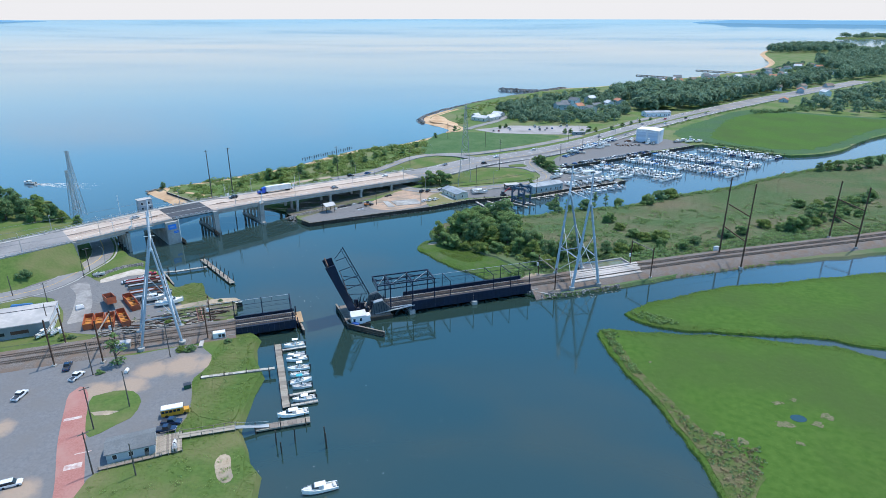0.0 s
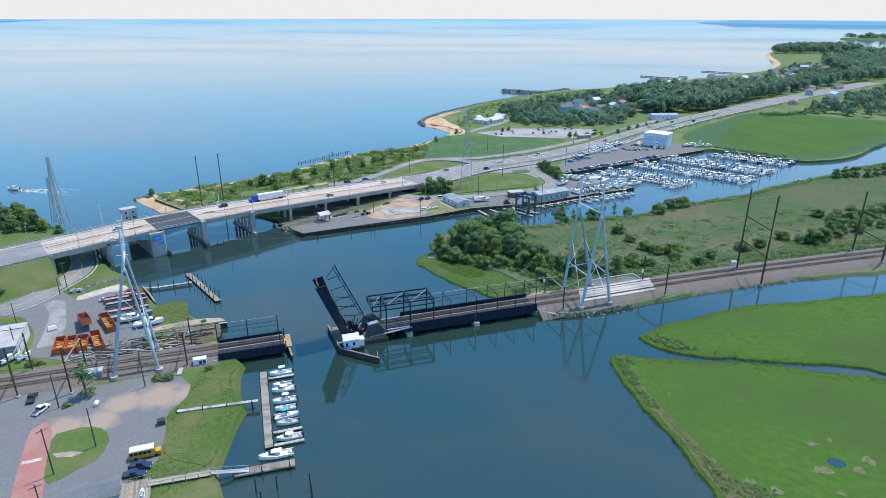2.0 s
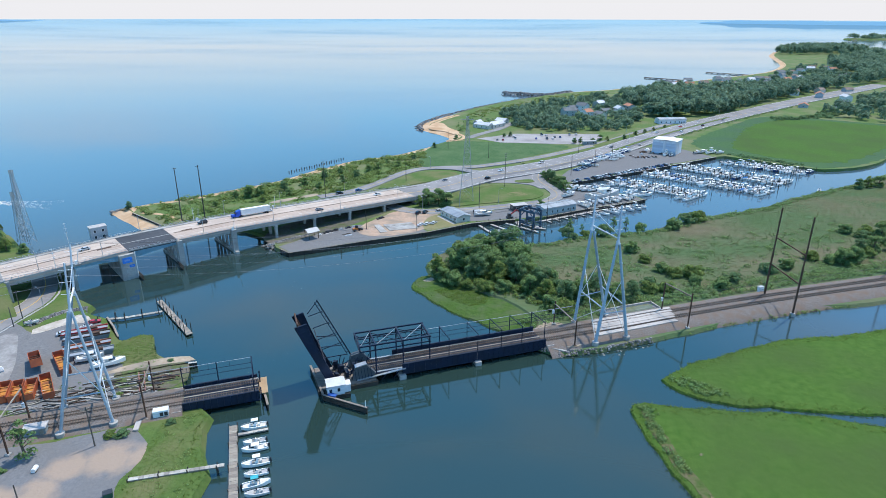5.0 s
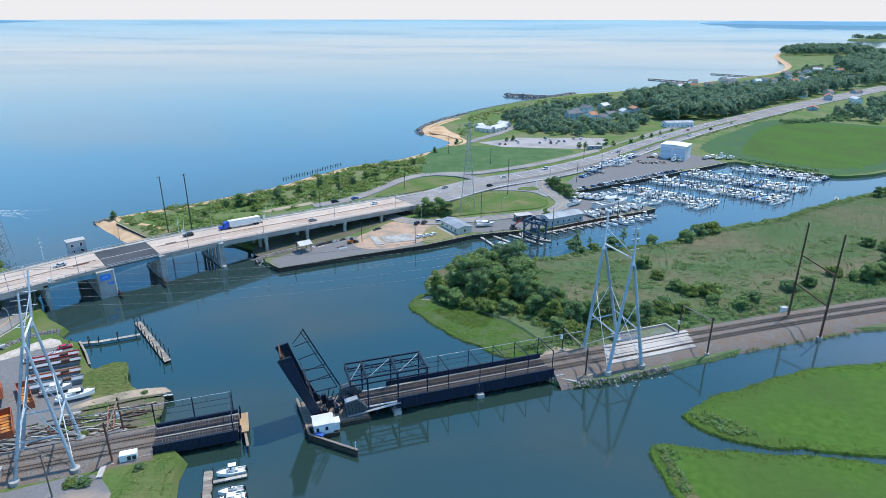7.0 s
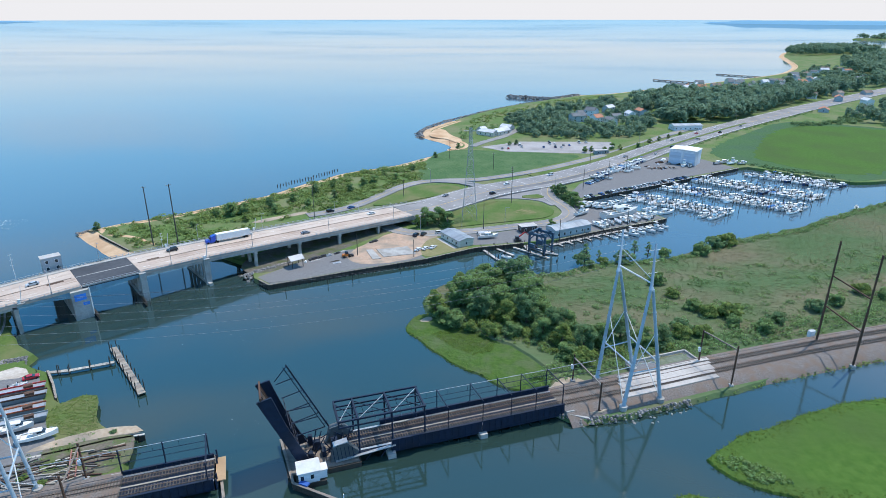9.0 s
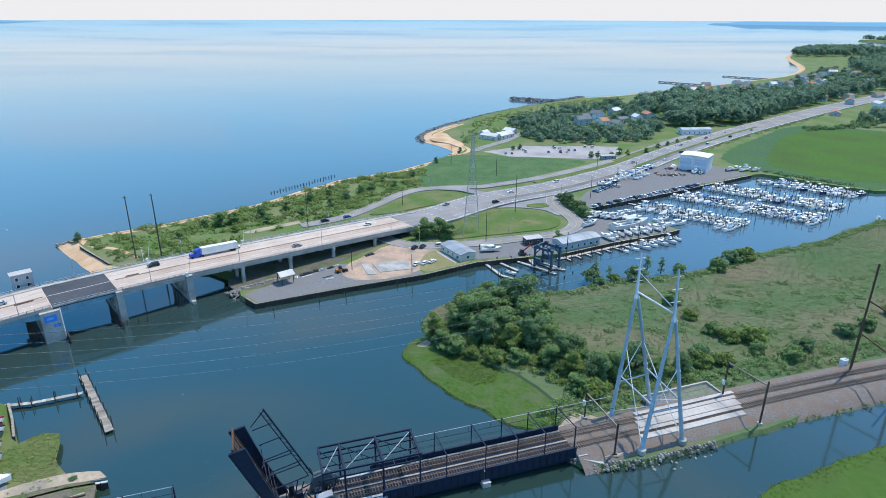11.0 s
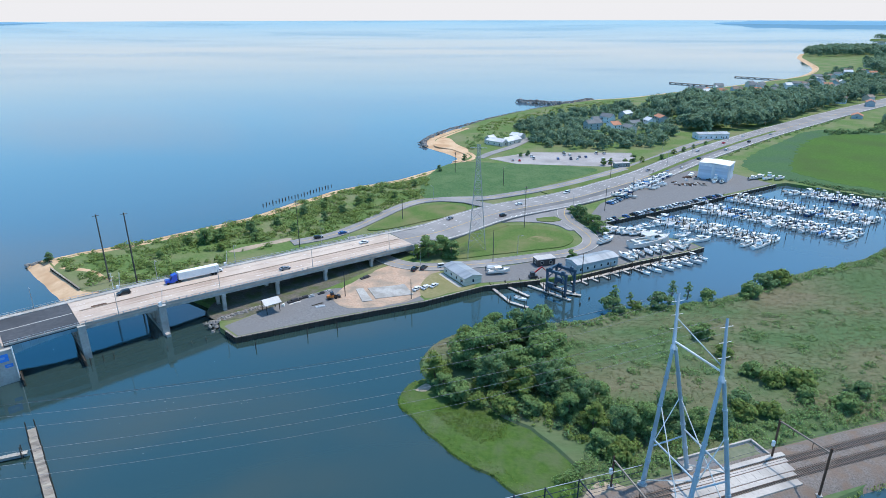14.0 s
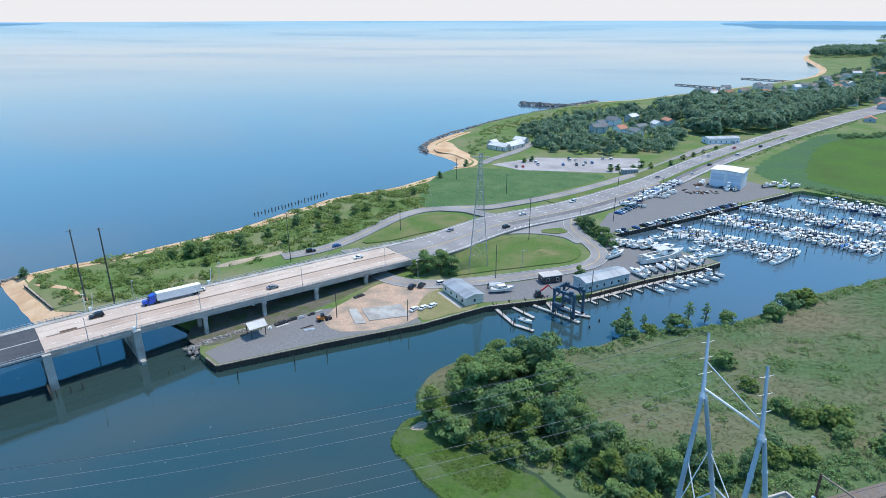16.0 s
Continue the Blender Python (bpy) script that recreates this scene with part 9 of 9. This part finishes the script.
mo = house(55.2, 378.8, 2.1, 30, 23.5, 8.5, 4.2, 0.9, BLUE_SIDING, METAL_ROOF, "long pale grey marina building with a metal roof", windows=6, name="marina_building", category="marina building")
sh2 = house(33.5, 380.5, 2.1, 20, 9.0, 5.0, 3.2, 0.0, ENGINE, DULL_ROOF, "small dark kiosk with a white flat roof", windows=2, name="kiosk", category="kiosk")
shed = thing("boat_shed", pose(171.3, 548.3, 2.1, 0, 0, -33), "large white metal boat shed with two doors", "boat shed")
part("wall", Shape().box(0, 0, -0.2, 20, 16, 11.6), surface("white_cladding", (0.66, 0.69, 0.73), (0.74, 0.77, 0.8), 0.8, 0.6, bump=0.1, stretch=(3, 3, 0.3)), shed)
part("roof", Shape().roof(0, 0, 11.4, 16, 20, 0.5, 90, 0.4, 0.2), WHITE_PAINT, shed)
for x in (-5.2, 5.2):
    part("door", Shape().box(x, -8.06, 0, 8.2, 0.12, 9.4), surface("pale_blue_door", (0.50, 0.58, 0.68), (0.58, 0.66, 0.76), 0.8, 0.6, bump=0.1, stretch=(0.3, 0.3, 4)), shed, "pale blue rolling door")
# travelling boat lift
lift = thing("boat_lift", pose(37.5, 352.5, 0.7, 0, 0, -40), "blue steel travelling boat lift over the slip", "boat lift")
LIFT_BLUE = surface("lift_blue", (0.025, 0.065, 0.11), (0.04, 0.09, 0.14), 0.8, 0.5, bump=0.1)
for x in (-4.5, 4.5):
    for y in (-3.4, 3.4):
        part("leg", Shape().box(x, y, 0.8, 0.85, 0.85, 9.6), LIFT_BLUE, lift)
        part("wheel", Shape().tube((x, y - 0.3, 0.6), (x, y + 0.3, 0.6), 0.65, 0.65, 12), TYRE, lift)
for y in (-3.4, 3.4):
    part("side_beam", Shape().box(0, y, 9.4, 10.2, 0.9, 1.1), LIFT_BLUE, lift)
    part("engine_box", Shape().box(-2.6, y * 1.08, 2.9, 3.0, 1.3, 1.9), LIFT_BLUE, lift)
    for a in (-1, 1):
        part("brace", Shape().beam((a * 4.5, y, 6.4), (a * 1.8, y, 9.5), 0.4), LIFT_BLUE, lift)
        part("hoist", Shape().box(a * 3.0, y, 10.5, 1.6, 1.0, 0.8), LIFT_BLUE, lift)
    part("low_beam", Shape().box(0, y, 2.4, 9.4, 0.4, 0.5), LIFT_BLUE, lift)
part("top_beam", Shape().box(-4.5, 0, 9.6, 0.9, 6.8, 1.0), LIFT_BLUE, lift)
for x in (-2, 2):
    part("sling", Shape().box(x, 0, 3.2, 0.3, 6.6, 0.08), DARK_WOOD, lift)
for x in (-12, -6, 0, 6, 12):
    for y in (-3.6, 3.6):
        part("post", Shape().tube((x, y, -2), (x, y, 0.2), 0.3, 0.3, 8), DARK_WOOD, lift)
for y in (-3.4, 3.4):
    part("runway", Shape().box(-4, y, -0.4, 20, 1.2, 0.5), PANEL, lift)
crane = thing("red_crane", pose(27, 364, 2.1, 0, 0, 20), "small red hydraulic crane on the slip", "crane")
part("base", Shape().box(0, 0, 0, 3.4, 2.4, 1.2), ENGINE, crane)
part("cab", Shape().box(-0.3, 0, 1.2, 1.8, 1.8, 1.6, 0, 0.9), ENGINE, crane)
part("boom", Shape().beam((0.4, 0, 2.2), (4.2, 0.2, 4.6), 0.5), RED_PAINT, crane)
part("stick", Shape().beam((4.2, 0.2, 4.6), (6.2, 0.4, 2.6), 0.36), RED_PAINT, crane)
# loader and heaps on the quay
ld = thing("orange_loader", pose(-57, 338.5, 2.08, 0, 0, 30), "orange compact wheel loader on the quay", "loader")
LOADER = surface("loader_orange", (0.60, 0.16, 0.02), (0.66, 0.2, 0.03), 0.8, 0.5, bump=0.0)
part("body", Shape().box(-0.6, 0, 0.7, 2.8, 1.7, 1.0, 0, 0.92), LOADER, ld)
part("cab", Shape().box(0.1, 0, 1.7, 1.3, 1.4, 1.2, 0, 0.9), GLASS, ld)
part("bucket", Shape().box(3.0, 0, 0.2, 0.9, 2.1, 0.9, 0, 0.9), ENGINE, ld)
part("arm", Shape().beam((0.8, 0, 1.5), (2.8, 0, 0.7), 0.5), ENGINE, ld)
for x in (-1.4, 1.3):
    for y in (-0.95, 0.95):
        part("wheel", Shape().tube((x, y - 0.25, 0.6), (x, y + 0.25, 0.6), 0.62, 0.62, 12), TYRE, ld)
for x, y, l, w, h, t, mt in ((-72, 335, 5, 1.8, 1.0, 40, ENGINE), (-68.5, 338.5, 4, 1.5, 0.9, 40, ENGINE), (-71, 333.5, 5, 1, 0.3, 40, PANEL), (-66, 340, 3, 1.5, 0.8, 40, GALV), (-62.5, 343, 3, 1.2, 0.8, 40, ENGINE), (-60, 345.5, 2.4, 1, 0.6, 40, PANEL), (-60, 331, 4, 1.6, 0.3, 25, GALV), (-61.5, 333, 5, 0.5, 0.3, 35, DARK_WOOD), (-47, 360, 5, 1.6, 0.9, 45, ENGINE), (-75, 331, 1.2, 1.2, 0.9, 0, WHITE_PAINT), (152, 548, 6, 3, 1.2, 20, RUST), (158, 544, 5, 3, 1.0, 60, OLD_WOOD), (162, 550, 7, 2.6, 1.4, 10, RUST), (149, 541, 4, 2, 0.9, 80, GALV), (166, 543, 5, 2.4, 1.1, 35, DARK_WOOD), (157, 555, 6, 3, 1.8, 50, WHITE_PAINT),):
    ob = thing("salvage_pile", pose(x, y, 2.06, 0, 0, t), "low heap of salvaged marine gear", "salvage", "salvage heaps")
    part("lower_layer", Shape().box(0, 0, 0, l, w, h * 0.6, 0, 0.95), mt, ob)
    part("upper_layer", Shape().box(l * 0.1, 0, h * 0.6, l * 0.6, w * 0.7, h * 0.5, 7, 0.85), mt, ob)
hrr = random.Random(71)
for i in range(26):
    x, y = 138 + hrr.uniform(0, 20), 525 + hrr.uniform(0, 10)
    ob = thing("scrap_heap", pose(x, y, 2.06, 0, 0, hrr.uniform(0, 180)), "low heap of old boat timber and gear", "scrap heap", "marina scrap heaps")
    mt = hrr.choice((OLD_WOOD, RUST, PALE_WOOD, CANVAS_PALE, ENGINE, DARK_WOOD))
    l, w, h = hrr.uniform(1.6, 3.6), hrr.uniform(0.9, 1.8), hrr.uniform(0.4, 1.1)
    part("lower_layer", Shape().box(0, 0, 0, l, w, h * 0.6, 0, 0.9), mt, ob)
    part("upper_layer", Shape().box(0.1 * l, 0, h * 0.6, l * 0.7, w * 0.6, h * 0.4, 14, 0.8), hrr.choice((OLD_WOOD, RUST, mt)), ob)
# beach club house with several roofs
CLUB_ROOF = surface("pale_club_roof", (0.56, 0.57, 0.60), (0.66, 0.67, 0.70), 0.6, 0.8, bump=0.2)
for x, y, t, a, b, h, rise in ((20, 662, -38, 18, 9, 3.6, 2.2), (32, 668, 50, 20, 10, 3.6, 2.6), (40, 690, -38, 12, 9, 3.6, 2.2), (14, 670, 50, 8, 7, 4.6, 2.2)):
    house(x, y, 2.2, t, a, b, h, rise, CREAM_SIDING, CLUB_ROOF, "low beach club house with pale gabled roofs", "beach club wings", 3, name="club_house", category="club house")
house(112.5, 580, 2.2, 12, 12, 4, 3.0, 0, BLOCK_GREY, DULL_ROOF, "low grey shelter at the car park", windows=2, name="shelter", category="shelter")
house(222, 702, 2.3, 8, 30, 12, 4.6, 1.2, WHITE_SIDING, METAL_ROOF, "long white roadside building with a metal roof", windows=6, name="roadside_building", category="roadside building")
# houses of the town
trr = random.Random(14)
for x, y in TOWN:
    t = trr.uniform(0, 180)
    house(x, y, 2.2, t, trr.uniform(10, 16), trr.uniform(8, 11), trr.choice((3.2, 5.8, 6.4)), trr.uniform(2.2, 3.4), trr.choice((CREAM_SIDING, WHITE_SIDING, BLUE_SIDING)), trr.choice((SHINGLE, BROWN_ROOF, SHINGLE, RED_ROOF, CLUB_ROOF)), "suburban timber house among the trees", "town houses", 2 if y < 860 else 0, framed=False)

# ---- jetties, rocks ----
ROCK = surface("grey_rock", (0.17, 0.165, 0.16), (0.28, 0.265, 0.25), 0.7, 0.95, bump=0.5, per="island")


def rock_heap(name, line, width, n, size, top, label, seed, category="rocks"):
    rr = random.Random(seed)
    sh = Shape()
    pts = along(line, 1.0)
    for i in range(n):
        q, a = pts[rr.randrange(len(pts))]
        off = rr.gauss(0, width / 3)
        x, y = q.x - math.sin(radians(a)) * off, q.y + math.cos(radians(a)) * off
        s = size * rr.uniform(0.6, 1.4)
        z = top * max(0, 1 - abs(off) / width * 1.6) - 0.3
        c, d, e = rr.uniform(0.7, 1.2) * s, rr.uniform(0.7, 1.2) * s, rr.uniform(0.5, 0.9) * s
        t = rr.uniform(0, 360)
        ring = [(math.cos(k * 1.2566 + t) * c * rr.uniform(0.8, 1.1), math.sin(k * 1.2566 + t) * d * rr.uniform(0.8, 1.1)) for k in range(5)]
        sh.hexa([(x + a, y + b, z) for a, b in ring], [(x + 0.6 * a, y + 0.6 * b, z + e) for a, b in ring])
    return tagged(part(name, sh, ROCK), label, category, kind="stuff")


rock_heap("jetty_rocks", [(56.5, 972, 0), (86, 957, 0), (118, 945, 0), (160, 985, 0)], 10, 420, 2.0, 3.0, "long grey rock jetty in the bay", 1, "jetty")
rock_heap("cove_rocks", [(-44, 655, 0), (-48, 676, 0), (-44, 700, 0), (-26, 745, 0), (20, 820, 0), (70, 890, 0), (108, 932, 0)], 6, 520, 1.3, 2.0, "grey rock revetment along the dune", 2)
rock_heap("spit_rocks", [(-209, 369, 0), (-205, 373, 0), (-198, 376, 0)], 5, 90, 0.8, 1.6, "small rock heap at the sand spit", 3)
rock_heap("bridge_rocks", [(-99, 315, 0), (-92, 322, 0), (-82, 331, 0)], 7, 300, 0.8, 2.3, "pale rubble under the bridge edge", 4)
rock_heap("bank_rocks", [(-161, 227, 0), (-159, 233, 0), (-155, 239, 0), (-148, 242, 0)], 6.5, 620, 0.55, 2.75, "grey riprap on the creek bank", 5)
rock_heap("abutment_rocks", [(29, 219, 0), (36, 217.5, 0), (46, 219, 0), (70, 228, 0)], 4, 220, 0.5, 1.7, "grey riprap at the railway abutment", 6)
for x0, y0, x1, y1, z in ((337, 1229, 402, 1172, 1.4), (494, 1347, 566, 1284, 1.4)):
    ob = thing("fishing_pier", pose(0, 0, 0), "long dark fishing pier in the bay", "pier", "bay piers")
    part("pier_deck", Shape().beam((x0, y0, z), (x1, y1, z), 5, 1.2), OLD_WOOD, ob)
    for i in range(9):
        f = i / 8
        part("bent", Shape().box(x0 + (x1 - x0) * f, y0 + (y1 - y0) * f, -1, 1.2, 6, z), DARK_WOOD, ob)
# row of old groyne stumps off the beach
gro = thing("groyne_stumps", pose(0, 0, 0), "row of old timber groyne stumps offshore", "groyne")
for i in range(34):
    f = i / 33
    x, y = -131 + 32 * f + 0.8 * math.sin(i * 2.1), 473 + 48 * f - 2 * math.sin(f * 3)
    part("stump", Shape().tube((x, y, -1), (x, y, 1.25 + 0.45 * math.sin(i * 1.7)), 0.35, 0.3, 6), DARK_WOOD, gro)
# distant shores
# Haze put into the land's colour; glow added because the sun misses it.
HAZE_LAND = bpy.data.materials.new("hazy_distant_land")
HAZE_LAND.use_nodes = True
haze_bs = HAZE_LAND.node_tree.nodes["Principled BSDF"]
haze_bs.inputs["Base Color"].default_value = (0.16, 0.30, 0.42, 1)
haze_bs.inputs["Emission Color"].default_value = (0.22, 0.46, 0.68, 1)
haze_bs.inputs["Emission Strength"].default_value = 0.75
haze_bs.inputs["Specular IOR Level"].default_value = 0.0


def far_shore(name, x0, y0, x1, y1, base, h, label, seed):
    sh, n = Shape(), 60
    verts = []
    for i in range(n + 1):
        f = i / n
        x, y = x0 + (x1 - x0) * f, y0 + (y1 - y0) * f
        k = h * min(1.0, f * 12 if seed != 1 else (1 - f) * 3) * (0.75 + 0.35 * noise.noise(Vector((i * 0.35, seed * 9, 0))))
        verts += [(x, y, base - 12), (x, y, base + k), (x, y + 60, base + k * 0.7), (x, y + 60, base - 12)]
    faces = [(4 * i + j, 4 * i + 4 + j, 4 * i + 5 + j, 4 * i + 1 + j) for i in range(n) for j in range(3)]
    return structure(name, sh.add(verts, faces), HAZE_LAND, label, "distant shore")


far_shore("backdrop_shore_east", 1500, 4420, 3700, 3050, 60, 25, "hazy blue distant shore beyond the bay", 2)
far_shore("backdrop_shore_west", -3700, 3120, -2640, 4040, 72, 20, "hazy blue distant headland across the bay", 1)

# white flecks on the creek: drifting foam, and sun glints painted as specks
fl, frr = Shape(), random.Random(17)
for i in range(90):
    cx, cy, sx, sy = frr.choice(((-12, 130, 9, 22), (-8, 105, 8, 14), (-85, 262, 8, 10), (-60, 205, 6, 8), (-150, 300, 10, 6), (-30, 115, 12, 14)))
    x, y, r = frr.gauss(cx, sx), frr.gauss(cy, sy), frr.uniform(0.03, 0.09)
    fl.add([(x + r * math.cos(k * 1.2566), y + 1.4 * r * math.sin(k * 1.2566), 0.012) for k in range(5)], [(0, 1, 2, 3, 4)])
tagged(part("foam_flecks", fl, WHITE_PAINT), "small white flecks of foam and painted glints", "foam", kind="stuff")

# foam wake of the motor boat in the bay
wk, wrr = Shape(), random.Random(23)
for i in range(420):
    f = wrr.random()
    side = wrr.choice((-1, 0, 1))
    x, y, r = -298 + 46 * f + wrr.gauss(0, 0.8), 388.6 - 4 * f + side * (1.0 + 6.5 * f) + wrr.gauss(0, 0.5 + f), wrr.uniform(0.15, 0.55) * (1.2 - f)
    wk.add([(x + 1.6 * r * math.cos(k * 1.2566), y + r * math.sin(k * 1.2566), 0.02) for k in range(5)], [(0, 1, 2, 3, 4)])
tagged(part("wake_foam", wk, WHITE_PAINT), "white foam wake behind the motor boat", "foam", kind="stuff")
